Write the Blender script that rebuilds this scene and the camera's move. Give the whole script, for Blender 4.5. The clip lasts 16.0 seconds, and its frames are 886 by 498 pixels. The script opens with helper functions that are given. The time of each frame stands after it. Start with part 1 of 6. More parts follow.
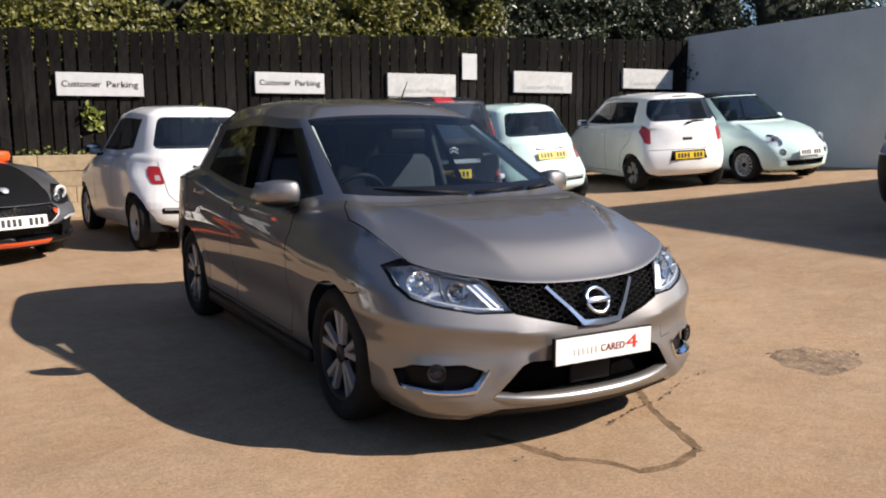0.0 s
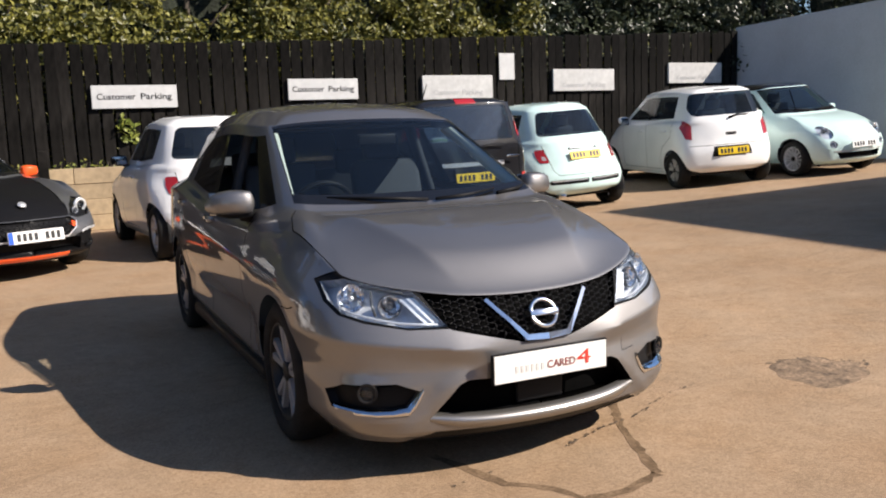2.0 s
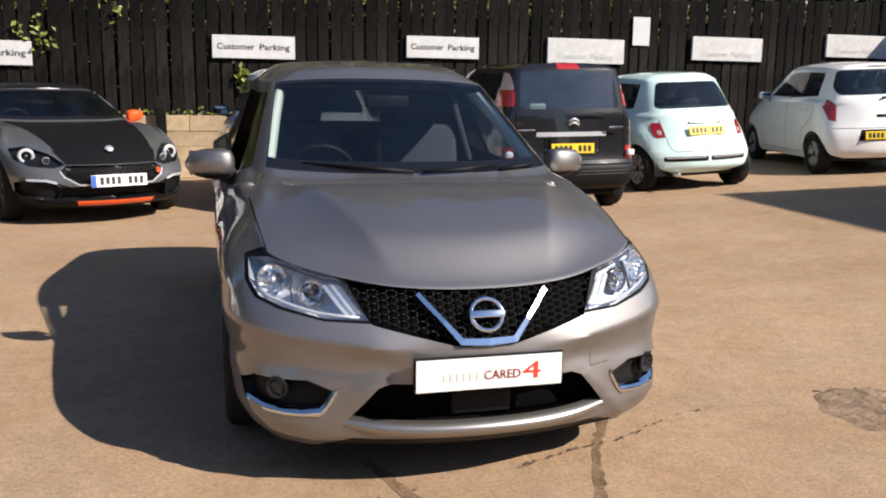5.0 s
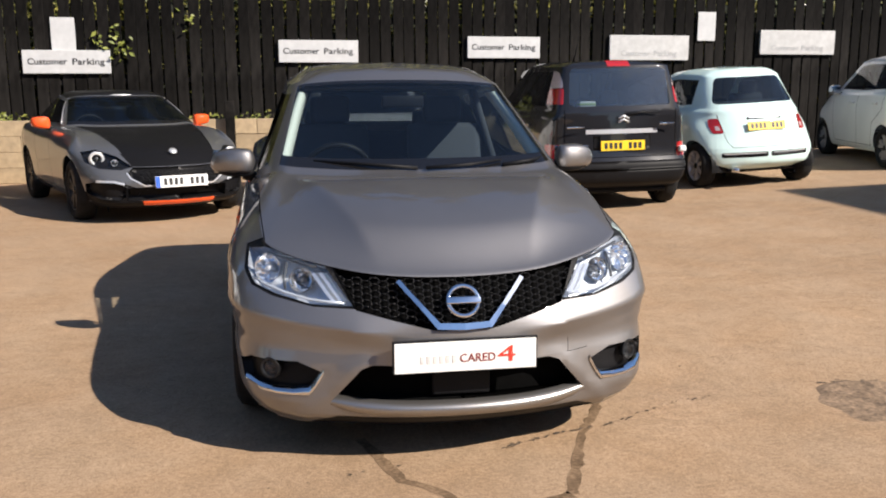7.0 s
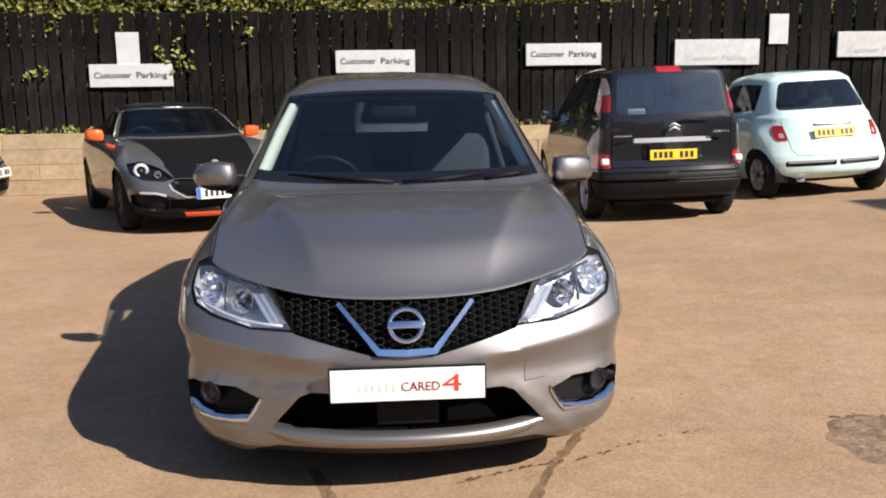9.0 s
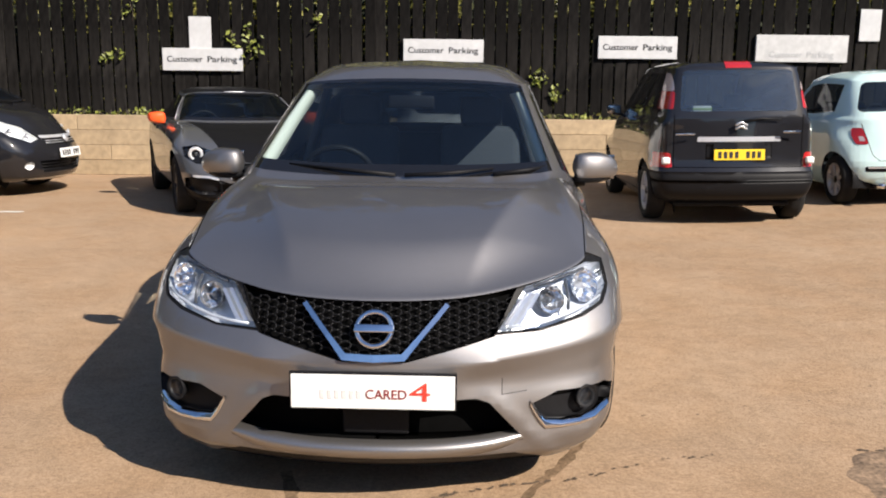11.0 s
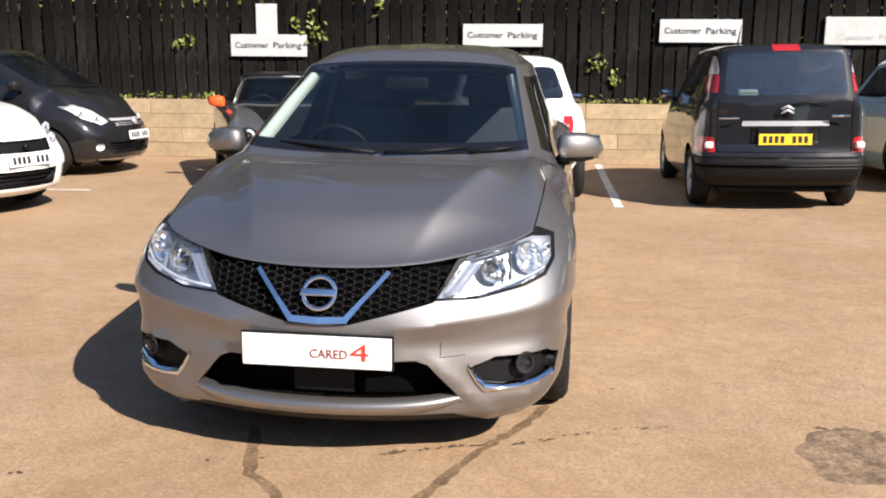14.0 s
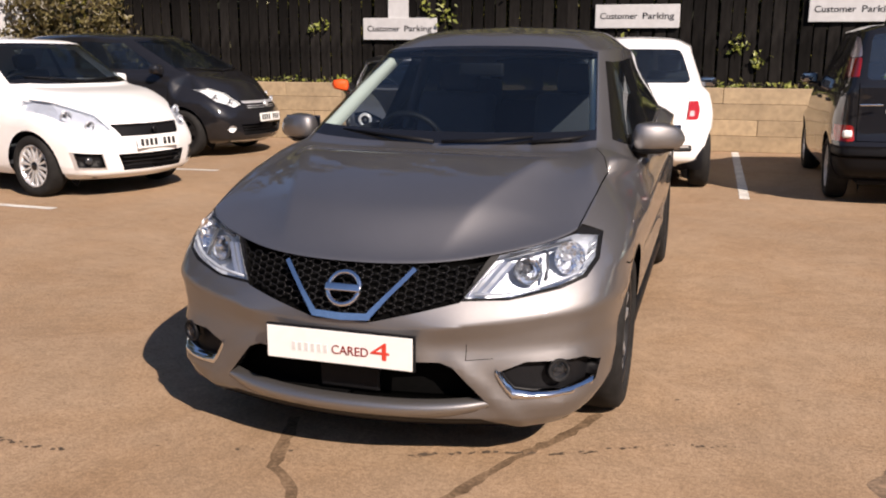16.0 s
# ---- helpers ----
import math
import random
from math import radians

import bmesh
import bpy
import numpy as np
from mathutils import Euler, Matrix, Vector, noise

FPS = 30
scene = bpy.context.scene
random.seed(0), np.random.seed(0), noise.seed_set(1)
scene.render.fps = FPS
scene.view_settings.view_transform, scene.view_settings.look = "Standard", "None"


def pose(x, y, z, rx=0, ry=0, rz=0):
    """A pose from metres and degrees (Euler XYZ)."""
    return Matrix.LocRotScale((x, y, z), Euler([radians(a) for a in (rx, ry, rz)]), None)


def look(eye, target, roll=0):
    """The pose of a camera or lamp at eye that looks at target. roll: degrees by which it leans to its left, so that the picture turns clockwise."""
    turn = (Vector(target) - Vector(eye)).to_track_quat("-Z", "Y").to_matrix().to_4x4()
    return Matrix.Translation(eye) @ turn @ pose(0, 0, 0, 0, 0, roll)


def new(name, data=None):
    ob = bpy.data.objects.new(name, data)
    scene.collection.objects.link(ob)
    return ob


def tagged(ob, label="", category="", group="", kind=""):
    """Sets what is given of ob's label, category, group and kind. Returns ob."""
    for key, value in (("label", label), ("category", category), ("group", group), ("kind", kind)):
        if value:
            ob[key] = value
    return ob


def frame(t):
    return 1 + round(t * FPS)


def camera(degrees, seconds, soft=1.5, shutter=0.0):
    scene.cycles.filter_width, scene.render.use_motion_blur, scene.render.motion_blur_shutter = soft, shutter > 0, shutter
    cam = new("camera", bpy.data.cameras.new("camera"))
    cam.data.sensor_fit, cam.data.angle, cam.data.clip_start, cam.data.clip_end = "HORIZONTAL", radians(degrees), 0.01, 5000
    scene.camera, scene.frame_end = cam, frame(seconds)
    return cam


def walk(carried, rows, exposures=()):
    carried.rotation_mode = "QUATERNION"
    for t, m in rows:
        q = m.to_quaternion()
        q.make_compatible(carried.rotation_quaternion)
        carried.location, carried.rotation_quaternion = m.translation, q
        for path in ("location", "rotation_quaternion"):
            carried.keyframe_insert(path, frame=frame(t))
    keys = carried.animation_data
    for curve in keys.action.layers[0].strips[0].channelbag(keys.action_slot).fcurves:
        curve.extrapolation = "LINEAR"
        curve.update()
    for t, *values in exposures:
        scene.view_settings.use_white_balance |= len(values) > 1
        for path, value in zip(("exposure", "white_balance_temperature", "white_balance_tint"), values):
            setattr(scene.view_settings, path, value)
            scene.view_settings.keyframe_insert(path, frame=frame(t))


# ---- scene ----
cam = camera(53.5, 16.0, soft=2.0)
EXPOSURES = [(0.0, 0.71, 6500, 10), (3.0, 0.74, 6500, 10), (6.0, 0.79, 6500, 10), (9.0, 0.79, 6500, 10), (11.0, 0.82, 6500, 10), (12.5, 0.99, 6500, 10), (14.5, 1.03, 6500, 10), (15.3, 0.88, 6600, 12), (16.0, 0.52, 6900, 17)]
PATH = [
    (0, (-2.412, -5.03, 1.392), (-1.434, -3.308, 1.11), -0.3),
    (0.5, (-2.333, -5.086, 1.387), (-1.289, -3.404, 1.107), -0.4),
    (1, (-2.135, -5.129, 1.387), (-1.113, -3.43, 1.121), -1.3),
    (1.5, (-1.98, -5.159, 1.394), (-1.074, -3.396, 1.123), -1.6),
    (2, (-1.818, -5.078, 1.386), (-0.977, -3.284, 1.111), -2.0),
    (2.5, (-1.697, -5.034, 1.4), (-0.881, -3.231, 1.111), -0.7),
    (3, (-1.508, -5.053, 1.388), (-0.773, -3.219, 1.077), -1.0),
    (5.5, (-0.781, -4.896, 1.392), (-0.358, -2.975, 1.032), 1.0),
    (6, (-0.676, -4.957, 1.393), (-0.344, -3.018, 1.037), 0.3),
    (6.5, (-0.646, -5.091, 1.387), (-0.322, -3.147, 1.048), -0.1),
    (7, (-0.583, -5.175, 1.389), (-0.259, -3.234, 1.034), -0.2),
    (7.5, (-0.442, -5.196, 1.39), (-0.139, -3.247, 1.06), 0.1),
    (8, (-0.297, -5.187, 1.388), (-0.07, -3.226, 1.064), -0.9),
    (10.5, (0.212, -4.775, 1.395), (0.224, -2.807, 1.04), 0.7),
    (11, (0.293, -4.827, 1.387), (0.237, -2.86, 1.033), 0.6),
    (11.5, (0.345, -4.964, 1.387), (0.228, -2.997, 1.041), 1.1),
    (12, (0.398, -5.058, 1.395), (0.26, -3.095, 1.04), 1.4),
    (12.5, (0.505, -5.068, 1.393), (0.309, -3.108, 1.048), 0.9),
    (13, (0.654, -5.068, 1.392), (0.422, -3.112, 1.044), 1.2),
    (13.5, (0.759, -5.093, 1.388), (0.513, -3.142, 1.023), 0.7),
    (14, (0.787, -4.965, 1.369), (0.538, -3.018, 0.983), 0.5),
    (14.5, (0.804, -4.815, 1.385), (0.508, -2.885, 0.954), 1.3),
    (15, (0.875, -4.727, 1.389), (0.542, -2.806, 0.946), 0.2),
    (15.5, (1.027, -4.705, 1.387), (0.558, -2.81, 0.952), 0.9),
    (16, (1.145, -4.731, 1.39), (0.571, -2.863, 0.963), 0.3),
]
walk(cam, [(t, look(eye, target, roll)) for t, eye, target, roll in PATH], EXPOSURES)

# ---- light ----
SUN_WAY = Vector((-1.0, 0.87, -1.0)).normalized()
world = bpy.data.worlds.new("sky")
scene.world = world
world.use_nodes = True
_w = world.node_tree
_sky = _w.nodes.new("ShaderNodeTexSky")
_sky.sky_type = "NISHITA"
_sky.sun_disc = False
_sky.sun_elevation = math.asin(-SUN_WAY.z)
_sky.sun_rotation = math.atan2(-SUN_WAY.x, -SUN_WAY.y)
_sky.dust_density = 0.5
_sky.ozone_density = 3.0
_tint = _w.nodes.new("ShaderNodeMix")
_tint.data_type, _tint.blend_type = "RGBA", "MULTIPLY"
_tint.inputs["Factor"].default_value = 1.0
_tint.inputs[7].default_value = (0.90, 0.95, 1.05, 1)
_w.links.new(_sky.outputs[0], _tint.inputs[6])
_w.links.new(_tint.outputs[2], _w.nodes["Background"].inputs[0])
_w.nodes["Background"].inputs[1].default_value = 0.07
sun_data = bpy.data.lights.new("sun", "SUN")
sun_data.energy = 5.0
sun_data.angle = radians(0.53)
sun_data.color = (1.0, 0.905, 0.805)
sun = new("sun", sun_data)
sun.matrix_world = Matrix.Translation((8, -8, 14)) @ SUN_WAY.to_track_quat("-Z", "Y").to_matrix().to_4x4()

# ---- materials ----
def material(name, base, rough=0.5, metal=0.0, coat=0.0, grain=None, stain_dapple=None, bump=None, random_shade=0.0, spec=0.5, coords="Object"):
    """A principled material. grain, stain_dapple: (scale, strength); bump: (scale, height in metres)."""
    m = bpy.data.materials.new(name)
    m.use_nodes = True
    n, l = m.node_tree.nodes, m.node_tree.links
    p = n["Principled BSDF"]
    p.inputs["Base Color"].default_value = (*base, 1)
    p.inputs["Roughness"].default_value = rough
    p.inputs["Metallic"].default_value = metal
    p.inputs["Coat Weight"].default_value = coat
    p.inputs["Coat Roughness"].default_value = 0.04
    p.inputs["Specular IOR Level"].default_value = spec
    tc = n.new("ShaderNodeTexCoord")
    value = None
    for item in (grain, stain_dapple):
        if item:
            t = n.new("ShaderNodeTexNoise")
            t.inputs["Scale"].default_value = item[0]
            t.inputs["Detail"].default_value = 5
            l.new(tc.outputs[coords], t.inputs["Vector"])
            r = n.new("ShaderNodeMapRange")
            r.inputs[1].default_value, r.inputs[2].default_value = 0.3, 0.7
            r.inputs[3].default_value, r.inputs[4].default_value = 1 - item[1], 1 + item[1]
            l.new(t.outputs[0], r.inputs[0])
            if value is None:
                value = r.outputs[0]
            else:
                mu = n.new("ShaderNodeMath")
                mu.operation = "MULTIPLY"
                l.new(value, mu.inputs[0]), l.new(r.outputs[0], mu.inputs[1])
                value = mu.outputs[0]
    if random_shade:
        oi = n.new("ShaderNodeObjectInfo")
        r = n.new("ShaderNodeMapRange")
        r.inputs[3].default_value, r.inputs[4].default_value = 1 - random_shade, 1 + random_shade
        l.new(oi.outputs["Random"], r.inputs[0])
        if value is None:
            value = r.outputs[0]
        else:
            mu = n.new("ShaderNodeMath")
            mu.operation = "MULTIPLY"
            l.new(value, mu.inputs[0]), l.new(r.outputs[0], mu.inputs[1])
            value = mu.outputs[0]
    if value is not None:
        v = n.new("ShaderNodeVectorMath")
        v.operation = "SCALE"
        v.inputs[0].default_value = base
        l.new(value, v.inputs["Scale"])
        l.new(v.outputs[0], p.inputs["Base Color"])
    if bump:
        t = n.new("ShaderNodeTexNoise")
        t.inputs["Scale"].default_value = bump[0]
        t.inputs["Detail"].default_value = 4
        l.new(tc.outputs[coords], t.inputs["Vector"])
        b = n.new("ShaderNodeBump")
        b.inputs["Distance"].default_value = bump[1]
        b.inputs["Strength"].default_value = 0.8
        l.new(t.outputs[0], b.inputs["Height"])
        l.new(b.outputs[0], p.inputs["Normal"])
    return m


def paint(name, base, metal=0.0, rough=0.35, ior=1.5, edge=1.0):
    m = material(name, base, rough, metal, coat=1.0, grain=(900, 0.14 if metal else 0.02), stain_dapple=(2.5, 0.05), spec=0.5 if metal else 0.08)
    m.node_tree.nodes["Principled BSDF"].inputs["Coat IOR"].default_value = ior
    m.node_tree.nodes["Principled BSDF"].inputs["Specular Tint"].default_value = (edge, edge, edge, 1)
    return m


def glass(name, tint, gloss=0.03, ior=1.52, dust_sheen=0.0):
    """Thin window glass: tinted see-through with a mirror share by angle."""
    m = bpy.data.materials.new(name)
    m.use_nodes = True
    n, l = m.node_tree.nodes, m.node_tree.links
    n.clear()
    out = n.new("ShaderNodeOutputMaterial")
    mix = n.new("ShaderNodeMixShader")
    tr = n.new("ShaderNodeBsdfTransparent")
    tr.inputs[0].default_value = (*tint, 1)
    gl = n.new("ShaderNodeBsdfGlossy")
    gl.inputs["Roughness"].default_value = gloss
    lw = n.new("ShaderNodeLayerWeight")
    lw.inputs[0].default_value = 0.5
    po = n.new("ShaderNodeMath")
    po.operation = "POWER"
    po.inputs[1].default_value = 5.0
    fr = n.new("ShaderNodeMath")
    fr.operation = "MULTIPLY_ADD"
    f0 = ((ior - 1) / (ior + 1)) ** 2
    fr.inputs[1].default_value, fr.inputs[2].default_value = 1 - f0, f0
    l.new(lw.outputs["Facing"], po.inputs[0]), l.new(po.outputs[0], fr.inputs[0])
    l.new(fr.outputs[0], mix.inputs[0]), l.new(tr.outputs[0], mix.inputs[1]), l.new(gl.outputs[0], mix.inputs[2])
    top = mix.outputs[0]
    # A thin noisy film, coloured blue to stand in for reflected sky.
    if dust_sheen:
        df = n.new("ShaderNodeBsdfDiffuse")
        df.inputs[0].default_value = (0.30, 0.42, 0.64, 1)
        tn = n.new("ShaderNodeTexNoise")
        tn.inputs["Scale"].default_value = 5.0
        tn.inputs["Detail"].default_value = 6
        tc = n.new("ShaderNodeTexCoord")
        l.new(tc.outputs["Object"], tn.inputs["Vector"])
        mr = n.new("ShaderNodeMapRange")
        mr.inputs[1].default_value, mr.inputs[2].default_value = 0.3, 0.7
        mr.inputs[3].default_value, mr.inputs[4].default_value = dust_sheen * 0.8, dust_sheen * 1.2
        l.new(tn.outputs[0], mr.inputs[0])
        mx = n.new("ShaderNodeMixShader")
        l.new(mr.outputs[0], mx.inputs[0]), l.new(top, mx.inputs[1]), l.new(df.outputs[0], mx.inputs[2])
        top = mx.outputs[0]
    l.new(top, out.inputs[0])
    return m


PAINT_GREY = paint("bronze grey metallic paint", (0.268, 0.260, 0.260), 1.0, 0.57, 1.7, 0.12)
PAINT_WHITE = paint("white car paint", (0.83, 0.83, 0.82))
PAINT_MINT = paint("mint car paint", (0.63, 0.82, 0.79))
PAINT_BLACK = paint("black car paint", (0.012, 0.012, 0.014))
PAINT_SILVER_GREY = paint("mid grey metallic paint", (0.095, 0.098, 0.105), 0.3, 0.42)
PAINT_NAVY = paint("dark blue paint", (0.012, 0.016, 0.034), 0.0)
PAINT_ORANGE = paint("orange red paint", (0.85, 0.10, 0.02))
MATT_BLACK = material("matt black panel", (0.008, 0.008, 0.009), 0.42, grain=(300, 0.15), spec=0.08)
GLASS_CLEAR = glass("windscreen glass", (0.70, 0.78, 0.81), 0.02, 1.56, 0.006)
GLASS_DARK = glass("tinted window glass", (0.13, 0.15, 0.16), 0.03, 1.72, 0.006)
GLASS_MID = glass("lightly tinted window glass", (0.44, 0.50, 0.52), 0.03, 1.66, 0.02)
FOG_GLASS = material("smoked fog lamp", (0.05, 0.052, 0.056), 0.2, 0.3, grain=(80, 0.1))
LENS = glass("clear lamp lens", (0.93, 0.95, 0.97), 0.01)
CHROME = material("chrome", (0.80, 0.82, 0.85), 0.08, 1.0, grain=(60, 0.04))
REFLECTOR = material("lamp reflector", (0.90, 0.92, 0.95), 0.09, 0.92, grain=(90, 0.10))
LAMP_GREY = material("lamp housing", (0.64, 0.67, 0.72), 0.35, 0.4, grain=(80, 0.1), bump=(26, 0.01))
SATIN = material("satin chrome trim", (0.72, 0.73, 0.75), 0.30, 0.6, grain=(60, 0.06))
ALLOY = material("machined alloy", (0.48, 0.48, 0.49), 0.32, 0.55, grain=(40, 0.08))
ALLOY_DARK = material("dark alloy", (0.014, 0.014, 0.015), 0.4, 0.0, spec=0.3, grain=(40, 0.1))
RUBBER = material("tyre rubber", (0.016, 0.0155, 0.015), 0.85, spec=0.2, grain=(30, 0.2), stain_dapple=(6, 0.3), bump=(160, 0.001))
BLACK_PLASTIC = material("black plastic", (0.008, 0.008, 0.009), 0.5, spec=0.14, grain=(150, 0.2), bump=(500, 0.0003))
GLOSS_BLACK = material("gloss black trim", (0.008, 0.008, 0.009), 0.12, grain=(60, 0.1))
GAP = material("dark panel gap", (0.004, 0.004, 0.004), 0.95, grain=(50, 0.1), spec=0.0)
TAIL_CLEAR = material("clear lamp section", (0.55, 0.47, 0.46), 0.2, 0.2, coat=1.0, grain=(120, 0.25))
TAIL_RED = material("red tail lamp", (0.36, 0.014, 0.014), 0.15, coat=1.0, grain=(120, 0.25))
CABIN = material("dark cabin fabric", (0.042, 0.046, 0.054), 0.9, grain=(220, 0.25), bump=(300, 0.001))
CABIN_LIGHT = material("pale grey pillar trim", (0.66, 0.66, 0.56), 0.8, grain=(120, 0.06))
PLATE_WHITE = material("white plate", (0.80, 0.80, 0.78), 0.35, grain=(30, 0.03))
BOX_GREEN = material("pale green card", (0.45, 0.62, 0.22), 0.6, grain=(40, 0.05))
GLASS_BACK = glass("rear window glass", (0.42, 0.48, 0.50), 0.03, 2.0, 0.045)
PLATE_YELLOW = material("yellow plate", (0.85, 0.58, 0.03), 0.35, grain=(30, 0.03))
INK = material("dark lettering", (0.02, 0.02, 0.022), 0.5, grain=(40, 0.1))
INK_GREY = material("faded grey lettering", (0.38, 0.38, 0.38), 0.5, grain=(40, 0.1))
INK_RED = material("red lettering", (0.62, 0.05, 0.03), 0.45, grain=(40, 0.1))
BLUE_BAND = material("blue plate band", (0.02, 0.10, 0.55), 0.4, grain=(40, 0.1))
GLASS_PRIVACY = glass("privacy glass", (0.07, 0.08, 0.085))
INK_MAROON = material("maroon lettering", (0.22, 0.02, 0.02), 0.45, grain=(40, 0.1))
INK_PALE = material("pale grey lettering", (0.62, 0.61, 0.60), 0.5, grain=(40, 0.05))
CABIN_GREY = material("grey headlining", (0.10, 0.10, 0.10), 0.9, grain=(200, 0.1))
SILVER_LIP = material("silver bumper lip", (0.34, 0.325, 0.31), 0.36, 0.9, coat=0.4, grain=(300, 0.08))
GRILLE_BLACK = material("gloss black grille", (0.008, 0.008, 0.009), 0.36, grain=(60, 0.2), spec=0.12)
MIRROR_GLASS = material("tinted mirror glass", (0.30, 0.31, 0.33), 0.05, 1.0, grain=(60, 0.04))
LAMP_WHITE = material("white light guide", (0.62, 0.65, 0.70), 0.3, 0.3, grain=(80, 0.05))
LAMP_SILVER = material("brushed silver bezel", (0.74, 0.77, 0.82), 0.32, 0.85, grain=(200, 0.06))
LAMP_DARK = material("dark lamp bezel", (0.10, 0.105, 0.115), 0.3, 0.3, grain=(80, 0.1))

# ---- building tools ----
def part(name, bm, mat, parent=None, label="", smooth=True, normals=None):
    """Links a bmesh as one mesh object under its thing."""
    me = bpy.data.meshes.new(name)
    bm.to_mesh(me)
    bm.free()
    me.materials.append(mat)
    if smooth:
        me.shade_smooth()
    ob = new(name, me)
    if parent is not None:
        ob.parent = parent
    if label:
        tagged(ob, label)
    return ob


def thing(name, label, category, m=None, group="", kind=""):
    ob = new(name)
    ob.empty_display_size = 0.1
    if m is not None:
        ob.matrix_world = m
    return tagged(ob, label, category, group, kind)


def box(bm, centre, size, bevel=0.0, m=None, segments=2):
    """A box with rounded edges in bm."""
    r = bmesh.ops.create_cube(bm, size=1.0)
    vs = r["verts"]
    for v in vs:
        v.co = Vector((v.co.x * size[0], v.co.y * size[1], v.co.z * size[2]))
    if bevel:
        es = list({e for v in vs for e in v.link_edges})
        rb = bmesh.ops.bevel(bm, geom=es, offset=bevel, segments=segments, affect="EDGES", profile=0.6)
        vs = list({v for f in rb["faces"] for v in f.verts} | {v for v in vs if v.is_valid})
    for v in vs:
        v.co = Vector(centre) + ((m @ v.co) if m is not None else v.co)
    return vs


def box_bm(centre, size, bevel=0.0, m=None, segments=2):
    bm = bmesh.new()
    box(bm, centre, size, bevel, m, segments)
    return bm


def ring(bm, profile, axis="x", n=32, centre=(0, 0, 0), closed=False, cap=True):
    """Revolves (offset along the axis, radius) pairs; without cap the ends stay open."""
    rows = []
    for a, r in profile:
        row = []
        for i in range(n):
            t = 2 * math.pi * i / n
            c, s = r * math.cos(t), r * math.sin(t)
            p = {"x": (a, c, s), "y": (c, a, s), "z": (c, s, a)}[axis]
            row.append(bm.verts.new(Vector(centre) + Vector(p)))
        rows.append(row)
    pairs = list(zip(rows, rows[1:])) + ([(rows[-1], rows[0])] if closed else [])
    for p, q in pairs:
        for i in range(n):
            bm.faces.new((p[i], p[(i + 1) % n], q[(i + 1) % n], q[i]))
    if not closed and cap:
        for row, r in ((rows[0], profile[0][1]), (rows[-1], profile[-1][1])):
            if r > 1e-4:
                bm.faces.new(row)
    bmesh.ops.recalc_face_normals(bm, faces=bm.faces[:])
    return bm


def tube(bm, pts, r, n=8, closed=False):
    """A round bar through points."""
    pts = [Vector(p) for p in pts]
    rows = []
    for i, p in enumerate(pts):
        a = pts[i - 1] if (i or closed) else p
        b = pts[(i + 1) % len(pts)] if (i + 1 < len(pts) or closed) else p
        d = (b - a).normalized()
        side = d.cross(Vector((0.13, 0.21, 0.97))).normalized()
        up = side.cross(d)
        rad = r[i] if isinstance(r, (list, tuple)) else r
        rows.append([bm.verts.new(p + rad * (math.cos(2 * math.pi * k / n) * side + math.sin(2 * math.pi * k / n) * up)) for k in range(n)])
    for p, q in list(zip(rows, rows[1:])) + ([(rows[-1], rows[0])] if closed else []):
        for k in range(n):
            bm.faces.new((p[k], p[(k + 1) % n], q[(k + 1) % n], q[k]))
    if not closed:
        bm.faces.new(rows[0][::-1]), bm.faces.new(rows[-1])
    return bm


def letters(text, size, depth=0.002, width=None, align="CENTER", bold=0.0):
    """A bmesh of raised writing in the built-in font, flat in x and z, facing -y."""
    cu = bpy.data.curves.new("writing", "FONT")
    cu.body, cu.size, cu.align_x, cu.align_y, cu.extrude, cu.resolution_u = text, size, align, "CENTER", depth / 2, 3
    cu.offset = bold
    ob = new("writing", cu)
    bpy.context.view_layer.update()
    me = bpy.data.meshes.new_from_object(ob.evaluated_get(bpy.context.evaluated_depsgraph_get()))
    bpy.data.objects.remove(ob)
    bm = bmesh.new()
    bm.from_mesh(me)
    bpy.data.meshes.remove(me)
    xs = [v.co.x for v in bm.verts]
    k = width / (max(xs) - min(xs)) if width else 1
    for v in bm.verts:
        x, y, z = v.co
        v.co = (x * k, -z, y)
    return bm


def hermite(k, P, t, flat=True):
    """A smooth curve through the points P at knots k that does not overshoot."""
    k, P = np.asarray(k, float), np.asarray(P, float)
    h = np.diff(k)
    d = np.diff(P, axis=0) / h[:, None]
    s = np.zeros_like(P)
    a, b = d[:-1], d[1:]
    w = (h[:-1] / (h[:-1] + h[1:]))[:, None]
    m = a * (1 - w) + b * w
    lim = 2.6 * np.minimum(np.abs(a), np.abs(b))
    s[1:-1] = np.where(a * b > 0, np.sign(m) * np.minimum(np.abs(m), lim), 0)
    s[0], s[-1] = d[0], d[-1]
    if flat:
        s[0, 1:] = 0
        s[-1, 1:] = 0
    i = np.clip(np.searchsorted(k, t, side="right") - 1, 0, len(k) - 2)
    x = ((t - k[i]) / h[i])[:, None]
    hh = h[i][:, None]
    return (P[i] * (2 * x ** 3 - 3 * x ** 2 + 1) + s[i] * hh * (x ** 3 - 2 * x ** 2 + x)
            + P[i + 1] * (-2 * x ** 3 + 3 * x ** 2) + s[i + 1] * hh * (x ** 3 - x ** 2))


